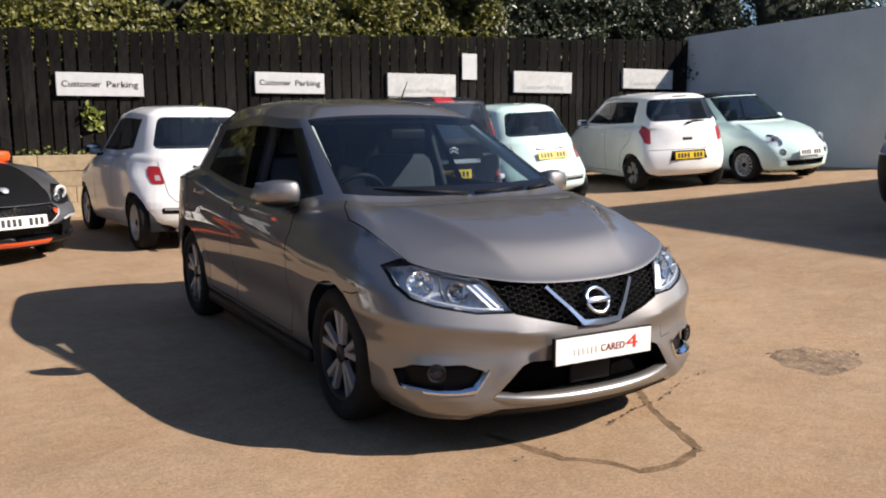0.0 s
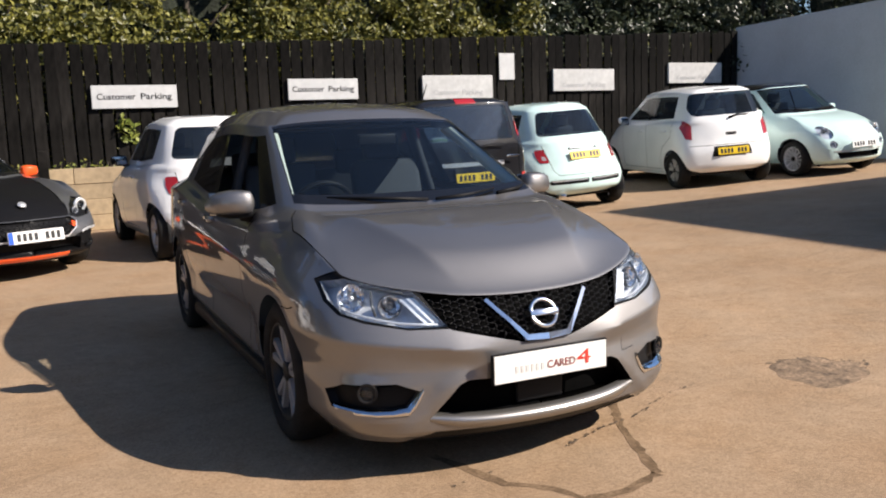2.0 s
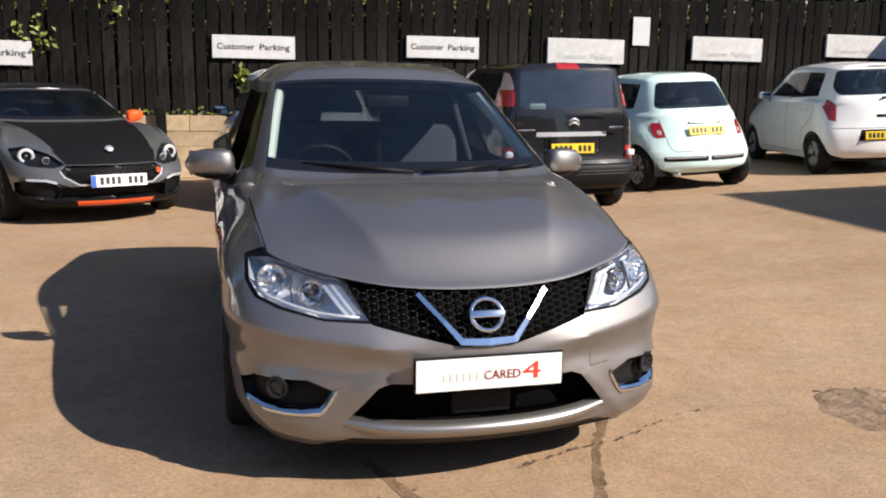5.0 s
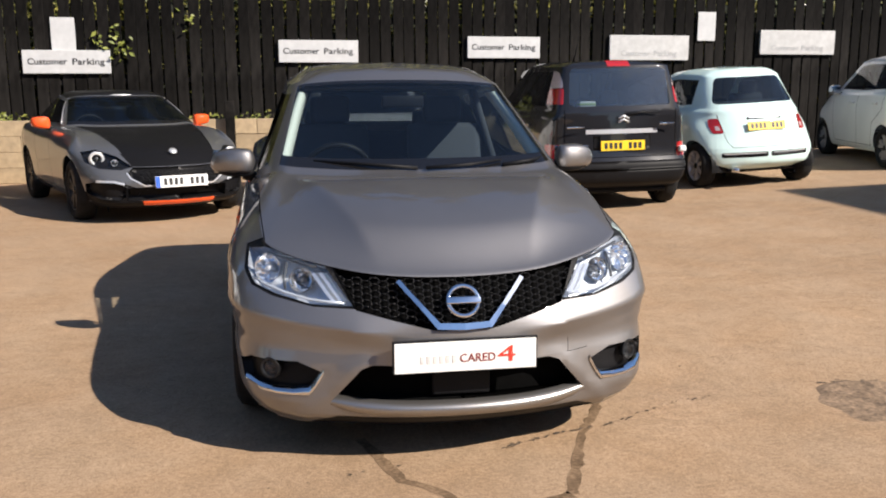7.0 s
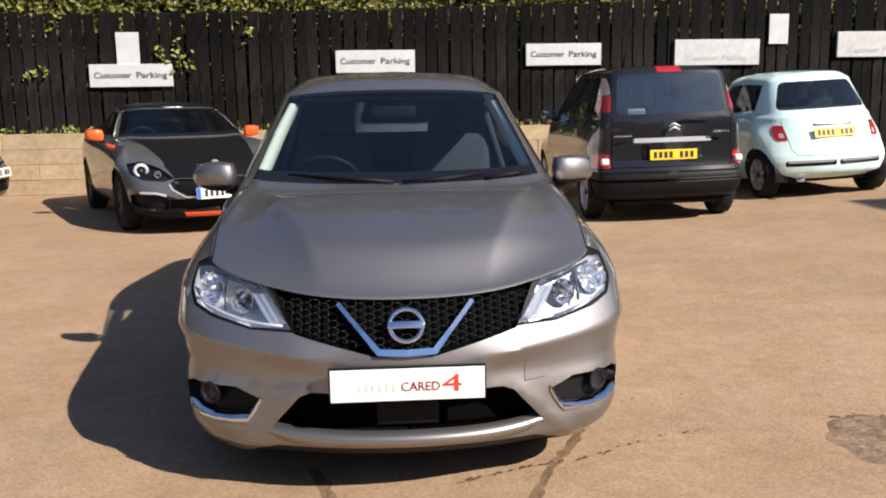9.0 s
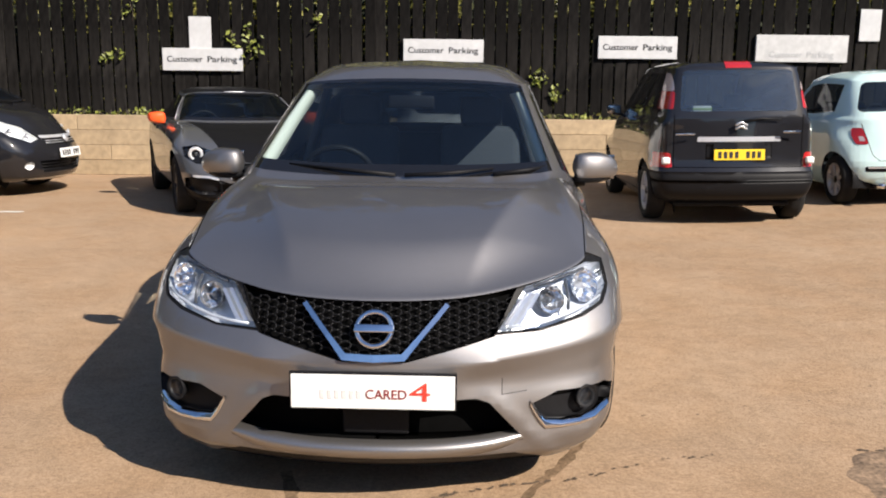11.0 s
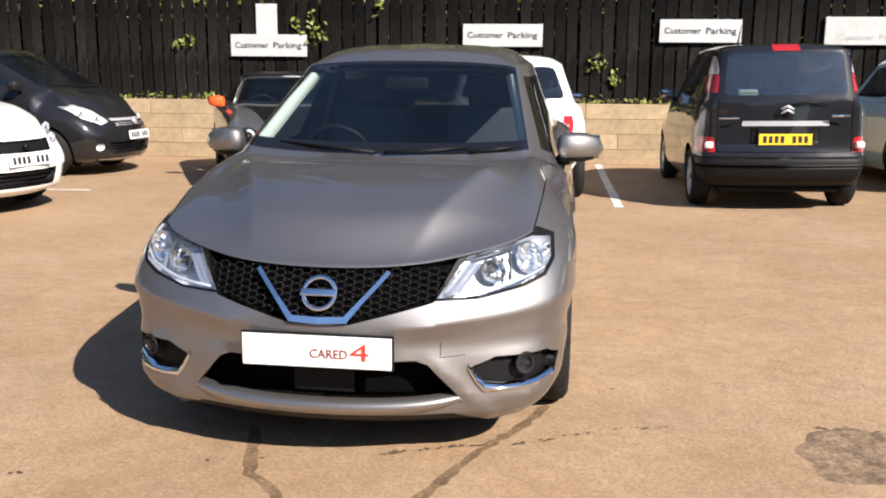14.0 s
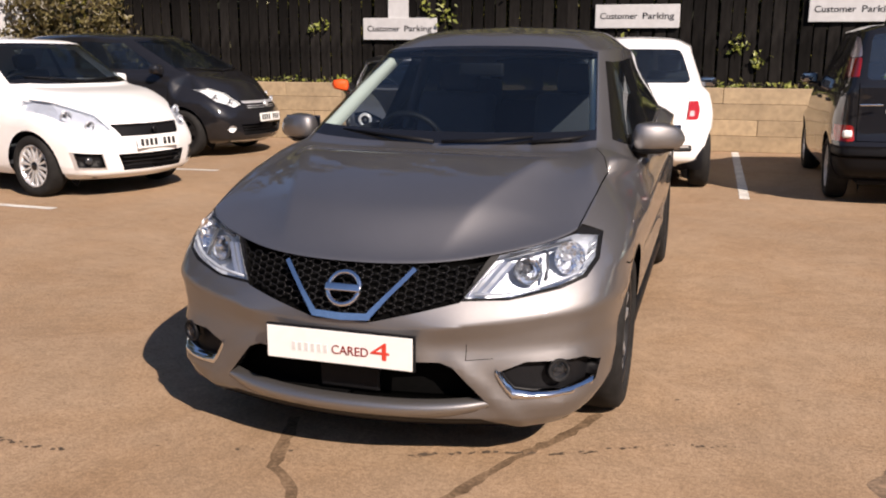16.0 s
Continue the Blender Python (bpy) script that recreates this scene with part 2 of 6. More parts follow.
def car_cage(d):
    """Ten lines round half a car, from the sill (0) over shoulder (4), belt and cowl (6) and window tops (7) to the roof's middle (9),
    each through ten stations from the nose's middle (0) to the tail's (9)."""
    hw, f, r = d["W"] / 2, -d["L"] / 2, d["L"] / 2
    ya = f + d["fo"]
    yb = ya + d["wb"]
    ax, ay, az = d["abase"]
    (bx, by, bz), (cx, cy, cz) = d["belt"]
    rows = []
    for i in range(5):
        (dy, z), bow, x = d["nose"][i], d["bow"][i], d["cx"][i]
        (ty, tz), tbow, tx = d["tail"][i], d["tbow"][i], d["tx"][i]
        sx = d["side"][i]
        sz = d["sidez"][i] if i < 4 else None
        zc = z if i < 3 else z + d["lift"][i - 3]
        zz = [sz] * 4 if sz is not None else d["shoulder"]
        ys = [ya, ay, by, cy if i == 4 else max(cy, yb - 0.02)]
        line = [(0, f + dy, z), (x * 0.55, f + dy + bow * 0.26, z + (zc - z) * 0.22), (x, f + dy + bow, zc)]
        sxs = [sx] * 4 if i < 4 else [d["fender"], sx, sx, sx]
        line += [(hw * sxs[k], ys[k], zz[k]) for k in range(4)]
        line += [(tx, r - ty - tbow, tz), (tx * 0.55, r - ty - tbow * 0.22, tz), (0, r - ty, tz)]
        rows.append(line)
    wy, wz = d["cowl"]
    gy, gz, gx, gd = d["rbase"]
    six = [(0, wy, wz), (ax * 0.5, wy + 0.03, wz), (ax * 0.84, wy + 0.13, wz + 0.01), (ax * 0.94, wy * 0.55 + ay * 0.45, wz * 0.5 + az * 0.5), (ax, ay, az),
           (bx, by, bz), (cx, cy, cz), (gx, gy - gd, gz), (gx * 0.55, gy - gd * 0.2, gz), (0, gy, gz)]
    four = rows[4]
    hy, hz = d["hood"]
    t = (hy - four[0][1]) / (wy - four[0][1])
    five = []
    for k in range(10):
        p, q = Vector(four[k]), Vector(six[k])
        if k < 4:
            m = p.lerp(q, t)
            lin = four[0][2] + (wz - four[0][2]) * t
            m.z += (hz - lin) * (1, 0.95, 0.75, 0.3)[k]
        else:
            m = p.lerp(q, 0.5)
            m.x += 0.012
        five.append(tuple(m))
    (ty_, tz_), (px, py, pz), (qx, qy, qz), (sx_, sy_, sz_) = d["wtop"], d["atop"], d["btop"], d["ctop"]
    uy, uz, ux, ud = d["rtop"]
    seven = [(0, ty_, tz_), (px * 0.5, ty_ + 0.02, tz_), (px * 0.83, ty_ + 0.08, tz_ - 0.008), (px * 0.95, ty_ + 0.17, tz_ - 0.02), (px, py, pz),
             (qx, qy, qz), (sx_, sy_, sz_), (ux, uy - ud, uz - 0.01), (ux * 0.55, uy - ud * 0.2, uz), (0, uy, uz)]
    H = d["H"]
    mid = (ty_ + uy) / 2
    eight, nine = [], []
    for x, y, z in seven:
        e = min(1.0, abs(y - mid) / ((uy - ty_) / 2))
        top = H - d.get("droop", 0.03) * e ** 2
        eight.append((x * 0.74, mid + (y - mid) * 0.93, z + (top - z) * 0.72))
        nine.append((0, mid + (y - mid) * 0.86, top))
    C = np.array(rows + [five, six, seven, eight, nine])
    if "shape" in d:
        d["shape"](C)
    return C


def spread(breaks, counts, last):
    out = set(round(b, 4) for b in breaks)
    for i in range(last):
        n = counts[i] if i < len(counts) else counts[-1]
        out |= {round(i + k / n, 4) for k in range(n)}
    out.add(float(last))
    return np.array(sorted(out))


def body_shell(d, ub, vb, un, vn, creases=(6, 7)):
    """The whole outer skin as a bmesh with a face layer 'tag' and the station and row of each face's middle."""
    C = car_cage(d)
    U, V = spread(ub, un, 9), spread(vb, vn, 9)
    chord = np.linalg.norm(np.diff(C[2:6].mean(axis=0), axis=0), axis=1)
    knots = np.concatenate([[0], np.cumsum(chord)])
    uu = np.interp(U, np.arange(10), knots)
    lines = np.stack([hermite(knots, C[i], uu) for i in range(10)])
    lines[:9, 0, 0] = 0
    lines[:, -1, 0] = 0
    grid = np.zeros((len(V), len(U), 3))
    cuts = [0, *creases, 9]
    for j in range(len(U)):
        col = lines[:, j]
        kn = np.concatenate([[0], np.cumsum(np.maximum(np.linalg.norm(np.diff(col, axis=0), axis=1), 0.004))])
        tv = np.interp(V, np.arange(10), kn)
        for a, b in zip(cuts, cuts[1:]):
            sel = (V >= a) & (V <= b)
            grid[sel, j] = hermite(kn[a:b + 1], col[a:b + 1], tv[sel], flat=False) if b - a > 1 else (
                col[a] + (col[b] - col[a]) * ((tv[sel] - kn[a]) / (kn[b] - kn[a]))[:, None])
    if "sculpt" in d:
        grid = d["sculpt"](grid)
    bm = bmesh.new()
    tag = bm.faces.layers.int.new("tag")
    lu, lv = bm.faces.layers.float.new("u"), bm.faces.layers.float.new("v")
    for sgn in (1, -1):
        vs = [[bm.verts.new((sgn * p[0], p[1], p[2])) for p in row] for row in grid]
        for i in range(len(V) - 1):
            for j in range(len(U) - 1):
                q = (vs[i][j], vs[i][j + 1], vs[i + 1][j + 1], vs[i + 1][j])
                f = bm.faces.new(q if sgn > 0 else q[::-1])
                f[lu], f[lv] = (U[j] + U[j + 1]) / 2, (V[i] + V[i + 1]) / 2
    bmesh.ops.remove_doubles(bm, verts=bm.verts[:], dist=2e-4)
    bmesh.ops.dissolve_degenerate(bm, dist=1e-5, edges=bm.edges[:])
    bm.normal_update()
    return bm


def cut(bm, polygon, axes, test, value):
    """Cuts a convex outline, seen along the third axis, out of the faces that pass the test, and tags what lies inside."""
    tag = bm.faces.layers.int["tag"]
    a, b = axes
    mid = np.mean(np.array(polygon), axis=0)
    size = max(np.ptp(np.array(polygon), axis=0)) * 0.5 + 0.25
    faces = [f for f in bm.faces if abs(f.calc_center_median()[a] - mid[0]) < size and abs(f.calc_center_median()[b] - mid[1]) < size and test(f)]
    n = len(polygon)
    for i in range(n):
        p, q = np.array(polygon[i]), np.array(polygon[(i + 1) % n])
        no2 = np.array([q[1] - p[1], p[0] - q[0]])
        if np.dot(no2, mid - p) > 0:
            no2 = -no2
        co, no = [0, 0, 0], [0, 0, 0]
        co[a], co[b], no[a], no[b] = p[0], p[1], no2[0], no2[1]
        co, no = Vector(co), Vector(no).normalized()
        geom = list({e for f in faces for e in f.edges}) + list({v for f in faces for v in f.verts}) + faces
        r = bmesh.ops.bisect_plane(bm, geom=geom, dist=1e-5, plane_co=co, plane_no=no)
        faces = [g for g in r["geom"] if isinstance(g, bmesh.types.BMFace) and (g.calc_center_median() - co).dot(no) < 0]
        if not faces:
            return
    for f in faces:
        f[tag] = value


def strip(pts, width):
    """Quads of a given width along a line of 2D points."""
    out = []
    for p, q in zip(pts, pts[1:]):
        d = Vector((q[0] - p[0], q[1] - p[1])).normalized()
        n = Vector((-d.y, d.x)) * width / 2
        p2, q2 = Vector(p) - d * width * 0.3, Vector(q) + d * width * 0.3
        out.append([tuple(p2 + n), tuple(q2 + n), tuple(q2 - n), tuple(p2 - n)])
    return out


def taken(bm, choose, sink=0.0, wall=False, grow=0.0):
    """A new bmesh of the faces that choose, with the whole skin's normals kept in a vertex layer; sunk inwards, with side walls."""
    out = bmesh.new()
    at = {}
    tag = bm.faces.layers.int["tag"]
    lu, lv = bm.faces.layers.float["u"], bm.faces.layers.float["v"]
    fs = [f for f in bm.faces if choose(f[tag], f[lu], f[lv], f)]
    sunk = {}
    for f in fs:
        for v in f.verts:
            if v.index not in at:
                at[v.index] = out.verts.new(v.co + v.normal * grow)
                if sink:
                    sunk[v.index] = out.verts.new(v.co - v.normal * sink)
    use = sunk if sink else at
    count = {}
    for f in fs:
        try:
            out.faces.new([use[v.index] for v in f.verts])
        except ValueError:
            continue
        for e in f.edges:
            count.setdefault(e.index, []).append(e)
    if wall and sink:
        for es in count.values():
            if len(es) == 1:
                a, b = es[0].verts
                try:
                    out.faces.new((at[a.index], at[b.index], sunk[b.index], sunk[a.index]))
                except ValueError:
                    pass
    loose = [v for v in out.verts if not v.link_faces]
    bmesh.ops.delete(out, geom=loose, context="VERTS")
    out.normal_update()
    return out, fs


def skin(name, bm, choose, mat, parent, label="", **kw):
    """A part made of some of the skin's faces, shaded as one with the rest."""
    out, fs = taken(bm, choose, **kw)
    if not out.faces:
        out.free()
        return None
    near = {tuple(round(c, 4) for c in v.co): tuple(v.normal) for f in fs for v in f.verts}
    plain = not kw.get("sink")
    nrm = [near.get(tuple(round(c, 4) for c in v.co), tuple(v.normal)) for v in out.verts]
    ob = part(name, out, mat, parent, label)
    if plain:
        ob.data.normals_split_custom_set_from_vertices(nrm)
    return ob

# ---- the place ----
def ground_z(x, y):
    """The yard rises gently towards the plastered wall."""
    return 0.05 * (math.log1p(math.exp(2.0 * (x - 3.4))) / 2.0 if x < 20 else x - 3.4)


def tarmac():
    """Old tarmac bleached to a sandy brown, with stones, paler dusty drifts and darker stains."""
    m = material("sun-bleached tarmac", (0.33, 0.24, 0.155), 0.92, bump=(260, 0.004), coords="Object", spec=0.3)
    n, l = m.node_tree.nodes, m.node_tree.links
    p = n["Principled BSDF"]
    tc = n.new("ShaderNodeTexCoord")

    def noise_node(scale, detail, rough=0.55, stretch=None):
        t = n.new("ShaderNodeTexNoise")
        t.inputs["Scale"].default_value, t.inputs["Detail"].default_value, t.inputs["Roughness"].default_value = scale, detail, rough
        if stretch:
            mp = n.new("ShaderNodeMapping")
            mp.inputs["Scale"].default_value = stretch
            l.new(tc.outputs["Object"], mp.inputs[0]), l.new(mp.outputs[0], t.inputs["Vector"])
        else:
            l.new(tc.outputs["Object"], t.inputs["Vector"])
        return t.outputs[0]

    def ramp(value, a, b, ca, cb):
        r = n.new("ShaderNodeValToRGB")
        r.color_ramp.elements[0].position, r.color_ramp.elements[1].position = a, b
        r.color_ramp.elements[0].color, r.color_ramp.elements[1].color = (*ca, 1), (*cb, 1)
        l.new(value, r.inputs[0])
        return r.outputs[0]

    def times(a, b):
        x = n.new("ShaderNodeMix")
        x.data_type, x.blend_type = "RGBA", "MULTIPLY"
        x.inputs["Factor"].default_value = 1.0
        l.new(a, x.inputs[6]), l.new(b, x.inputs[7])
        return x.outputs[2]

    c = ramp(noise_node(0.55, 6, 0.6), 0.32, 0.70, (0.345, 0.238, 0.150), (0.430, 0.308, 0.203))
    c = times(c, ramp(noise_node(3.2, 6, 0.7), 0.30, 0.62, (0.89, 0.88, 0.86), (1.04, 1.03, 1.02)))
    c = times(c, ramp(noise_node(55, 3, 0.6), 0.30, 0.70, (0.76, 0.75, 0.74), (1.16, 1.16, 1.16)))
    c = times(c, ramp(noise_node(190, 2, 0.5), 0.28, 0.60, (0.62, 0.61, 0.60), (1.10, 1.10, 1.10)))
    c = times(c, ramp(noise_node(1.1, 4, 0.6, (0.25, 1.6, 1)), 0.30, 0.48, (0.94, 0.94, 0.95), (1, 1, 1)))
    c = times(c, ramp(noise_node(13, 6, 0.65), 0.32, 0.66, (0.88, 0.87, 0.85), (1.07, 1.07, 1.06)))
    c = times(c, ramp(noise_node(1.7, 5, 0.6), 0.36, 0.60, (0.98, 0.94, 0.89), (1.01, 1.02, 1.03)))
    l.new(c, p.inputs["Base Color"])
    return m


FENCE_K, FENCE_C = 0.028, 9.85


def fence_y(x):
    return FENCE_C + FENCE_K * x


TARMAC = tarmac()
# The broad patches put dappled sun and tree shadow into the timber's colour.
FENCE_BLACK = material("black-stained timber", (0.0120, 0.0108, 0.0098), 0.85, spec=0.08, grain=(14, 0.45), stain_dapple=(1.6, 0.65), bump=(60, 0.003), random_shade=0.45)
SLEEPER = material("pale softwood sleeper", (0.36, 0.270, 0.165), 0.85, grain=(11, 0.16), stain_dapple=(1.1, 0.22), bump=(30, 0.003), random_shade=0.12)
PLASTER_WALL = material("grey painted plaster", (0.59, 0.60, 0.62), 0.85, grain=(30, 0.05), stain_dapple=(0.8, 0.10), bump=(120, 0.002))
SIGN_WHITE = material("white sign board", (0.53, 0.53, 0.525), 0.45, grain=(12, 0.04), stain_dapple=(3, 0.06))
SIGN_FADED = material("faded white sign board", (0.49, 0.485, 0.475), 0.55, grain=(12, 0.06), stain_dapple=(3, 0.10))
BARK = material("bark", (0.07, 0.055, 0.04), 0.9, grain=(20, 0.3), bump=(40, 0.004))
LINE_WHITE = material("worn white road paint", (0.62, 0.60, 0.55), 0.7, grain=(60, 0.25), stain_dapple=(4, 0.2))


def make_ground():
    bm = bmesh.new()
    xs = np.concatenate([[-900, -300, -100, -50], np.arange(-26, 27, 0.5), [50, 100, 300, 900]])
    ys = np.concatenate([[-900, -300, -100, -50], np.arange(-24, 25, 0.5), [50, 100, 300, 900]])
    vs = [[bm.verts.new((x, y, ground_z(min(x, 22), y))) for x in xs] for y in ys]
    for i in range(len(ys) - 1):
        for j in range(len(xs) - 1):
            bm.faces.new((vs[i][j], vs[i][j + 1], vs[i + 1][j + 1], vs[i + 1][j]))
    return tagged(part("ground", bm, TARMAC), "sun-bleached brown tarmac of a car park yard", "ground", kind="structure")


make_ground()


def make_fence():
    fence = thing("fence", "tall black-stained close-board timber fence behind the cars", "fence", kind="structure")
    me = None
    x = -9.35
    rng = random.Random(4)
    while x < 12.8:
        if me is None:
            ob = part("board", box_bm((0, 0, 0.5), (0.168, 0.022, 1.0), 0.004, segments=1), FENCE_BLACK, fence, smooth=False)
            me = ob.data
        else:
            ob = new("board", me)
            ob.parent = fence
        z0 = 0.2
        top = 2.86 + 0.031 * max(0, x) + 0.006 * min(0, x) + rng.uniform(-0.02, 0.02)
        ob.matrix_local = Matrix.Translation((x, fence_y(x) + rng.uniform(0, 0.014), z0)) @ Matrix.Rotation(rng.uniform(-0.008, 0.008), 4, "Y") @ Matrix.Diagonal((1, 1, top - z0, 1))
        x += 0.195
    for z in (0.75, 1.6, 2.5):
        bm = bmesh.new()
        box(bm, (0, 0, 0), (22.2, 0.05, 0.09), 0.005, Matrix.Rotation(math.atan(FENCE_K), 3, "Z") @ Matrix.Rotation(-0.016, 3, "Y"))
        ob = part("rail", bm, FENCE_BLACK, fence, smooth=False)
        ob.location = (1.7, fence_y(1.7) + 0.06, z + 0.035)
    return fence


make_fence()


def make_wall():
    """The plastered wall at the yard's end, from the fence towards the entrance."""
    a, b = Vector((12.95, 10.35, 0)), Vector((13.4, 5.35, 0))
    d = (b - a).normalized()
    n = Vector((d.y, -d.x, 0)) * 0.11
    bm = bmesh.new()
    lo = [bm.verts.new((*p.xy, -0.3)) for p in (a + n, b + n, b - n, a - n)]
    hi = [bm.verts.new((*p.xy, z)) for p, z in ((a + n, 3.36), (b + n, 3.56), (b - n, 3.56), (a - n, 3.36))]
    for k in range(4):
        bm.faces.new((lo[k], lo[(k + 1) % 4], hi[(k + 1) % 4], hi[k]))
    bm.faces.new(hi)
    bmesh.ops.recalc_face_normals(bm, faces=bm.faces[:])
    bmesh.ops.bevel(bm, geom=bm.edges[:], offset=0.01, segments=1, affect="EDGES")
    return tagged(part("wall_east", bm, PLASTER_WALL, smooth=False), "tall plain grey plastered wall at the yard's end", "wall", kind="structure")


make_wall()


def make_planter():
    p = thing("planter", "raised bed of pale timber sleepers along the fence", "planter", kind="structure")
    me = None
    rng = random.Random(7)
    for course in range(4):
        x = -11.0 + (course * 0.37 % 1) * 2.0
        while x < 5.0:
            if me is None:
                ob = part("sleeper", box_bm((0, 0, 0), (2.395, 0.12, 0.237), 0.007, segments=1), SLEEPER, p, smooth=False)
                me = ob.data
            else:
                ob = new("sleeper", me)
                ob.parent = p
            ob.location = (x + 1.2, fence_y(x) - 0.42 + rng.uniform(-0.006, 0.006), 0.12 + 0.239 * course)
            ob.rotation_euler = (0, 0, math.atan(FENCE_K))
            x += 2.4
    return p


make_planter()


def customer_sign(x, w, z, faded, m_extra=None):
    s = thing("parking_sign", "faded white customer parking sign on the fence" if faded else "white customer parking sign with dark lettering on the fence", "sign",
              Matrix.Translation((x, fence_y(x) - 0.045, z)) @ Matrix.Rotation(math.atan(FENCE_K), 4, "Z"), group="parking signs")
    h = 0.36 if not faded else 0.43
    part("board", box_bm((0, 0, 0), (w, 0.05, h), 0.008), SIGN_FADED if faded else SIGN_WHITE, s, smooth=False)
    for word, x0, share in (("Customer", -0.245, 0.50), ("Parking", 0.275, 0.41)):
        k = w * (0.90 if not faded else 0.72)
        bm = letters(word, 0.135, 0.003, width=k * share, bold=0.0018)
        for v in bm.verts:
            v.co.x += x0 * k
            v.co.y -= 0.027
            v.co.z += 0.0 if not faded else -0.10
        part("word", bm, INK_GREY if faded else INK, s, "grey faded lettering" if faded else "dark grey lettering", smooth=False)
    return s


customer_sign(-4.07, 1.30, 1.85, False)
customer_sign(-0.15, 1.30, 2.03, False)
customer_sign(3.0, 1.28, 2.11, False)
customer_sign(5.66, 1.49, 2.12, True)
customer_sign(8.55, 1.50, 2.23, True)
customer_sign(11.5, 1.50, 2.36, True)


def notice(x, w, h, z):
    s = thing("paper_notice", "blank white paper notice pinned to the fence", "notice", Matrix.Translation((x, fence_y(x) - 0.03, z)) @ Matrix.Rotation(math.atan(FENCE_K), 4, "Z"))
    part("sheet", box_bm((0, 0, 0), (w, 0.012, h), 0.003), SIGN_WHITE, s, smooth=False)


notice(6.75, 0.34, 0.50, 2.50)
notice(-4.1, 0.36, 0.50, 2.28)


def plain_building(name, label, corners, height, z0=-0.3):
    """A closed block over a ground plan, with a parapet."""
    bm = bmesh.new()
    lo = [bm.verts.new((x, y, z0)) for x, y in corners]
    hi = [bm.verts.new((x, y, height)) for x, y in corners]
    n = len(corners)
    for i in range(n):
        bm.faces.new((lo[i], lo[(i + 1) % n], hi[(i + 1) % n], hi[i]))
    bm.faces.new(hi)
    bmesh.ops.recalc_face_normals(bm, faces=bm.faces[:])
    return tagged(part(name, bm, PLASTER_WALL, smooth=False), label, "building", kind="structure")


# Unseen block, sized and placed to cast the shade beside the van.
plain_building("building_east", "unseen plain block added to shade the yard's edge", [(13.63, -1.77), (24, -2.75), (24, -20), (12.79, -20)], 8.2)
# Unseen block, added so that car tails mirror something dark.
plain_building("building_south", "unseen block added behind the viewer to darken reflections", [(-14, -13), (8, -13), (8, -20), (-14, -20)], 3.4)
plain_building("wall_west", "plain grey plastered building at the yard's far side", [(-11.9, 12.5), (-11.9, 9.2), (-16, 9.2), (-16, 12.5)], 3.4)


# ---- planting ----
def leaf_material(name, dark, light, rough=0.45):
    m = bpy.data.materials.new(name)
    m.use_nodes = True
    n, l = m.node_tree.nodes, m.node_tree.links
    p = n["Principled BSDF"]
    g = n.new("ShaderNodeNewGeometry")
    r = n.new("ShaderNodeValToRGB")
    r.color_ramp.elements[0].color, r.color_ramp.elements[1].color = (*dark, 1), (*light, 1)
    l.new(g.outputs["Random Per Island"], r.inputs[0])
    l.new(r.outputs[0], p.inputs["Base Color"])
    p.inputs["Roughness"].default_value = rough
    tr = n.new("ShaderNodeBsdfTranslucent")
    l.new(r.outputs[0], tr.inputs[0])
    mx = n.new("ShaderNodeMixShader")
    mx.inputs[0].default_value = 0.25
    out = n["Material Output"]
    l.new(p.outputs[0], mx.inputs[1]), l.new(tr.outputs[0], mx.inputs[2]), l.new(mx.outputs[0], out.inputs[0])
    return m


LEAF_YELLOW = leaf_material("yellow-green leaves", (0.03, 0.04, 0.010), (0.27, 0.25, 0.05))
LEAF_DARK = leaf_material("dark evergreen leaves", (0.012, 0.020, 0.009), (0.085, 0.10, 0.055), 0.35)
LEAF_BRIGHT = leaf_material("bright young leaves", (0.10, 0.13, 0.02), (0.32, 0.34, 0.07))
LEAF_TALL = leaf_material("mid green leaves", (0.03, 0.035, 0.012), (0.13, 0.12, 0.04))
LEAF_BROWN = leaf_material("brownish bush leaves", (0.035, 0.026, 0.014), (0.17, 0.14, 0.05))
# Near-black green: the shade between leaves is put into this colour.
SHADE_LEAF = material("shaded foliage backing", (0.012, 0.016, 0.007), 0.9, grain=(7, 0.5), bump=(9, 0.06))


def leaf_mesh(name, centres, size, rng, mat, parent, face=(0.1, -0.75, 0.55)):
    """Folded pointed leaves round the given places."""
    c = np.asarray(centres)
    n = len(c)
    nr = rng.normal(size=(n, 3)) * 0.75 + np.array(face)
    nr /= np.linalg.norm(nr, axis=1)[:, None]
    t = rng.normal(size=(n, 3))
    t -= (t * nr).sum(1)[:, None] * nr
    t /= np.linalg.norm(t, axis=1)[:, None]
    b = np.cross(nr, t)
    s = (size * rng.uniform(0.6, 1.35, size=n))[:, None]
    pts = np.stack([c - t * s * 0.5, c + b * s * 0.30 + nr * s * 0.10, c + t * s * 0.6, c - b * s * 0.30 + nr * s * 0.10], axis=1).reshape(-1, 3)
    i = np.arange(n) * 4
    faces = np.concatenate([np.stack([i, i + 1, i + 2], 1), np.stack([i, i + 2, i + 3], 1)]).tolist()
    me = bpy.data.meshes.new(name)
    me.from_pydata(pts.tolist(), [], faces)
    me.materials.append(mat)
    ob = new(name, me)
    ob.parent = parent
    return ob


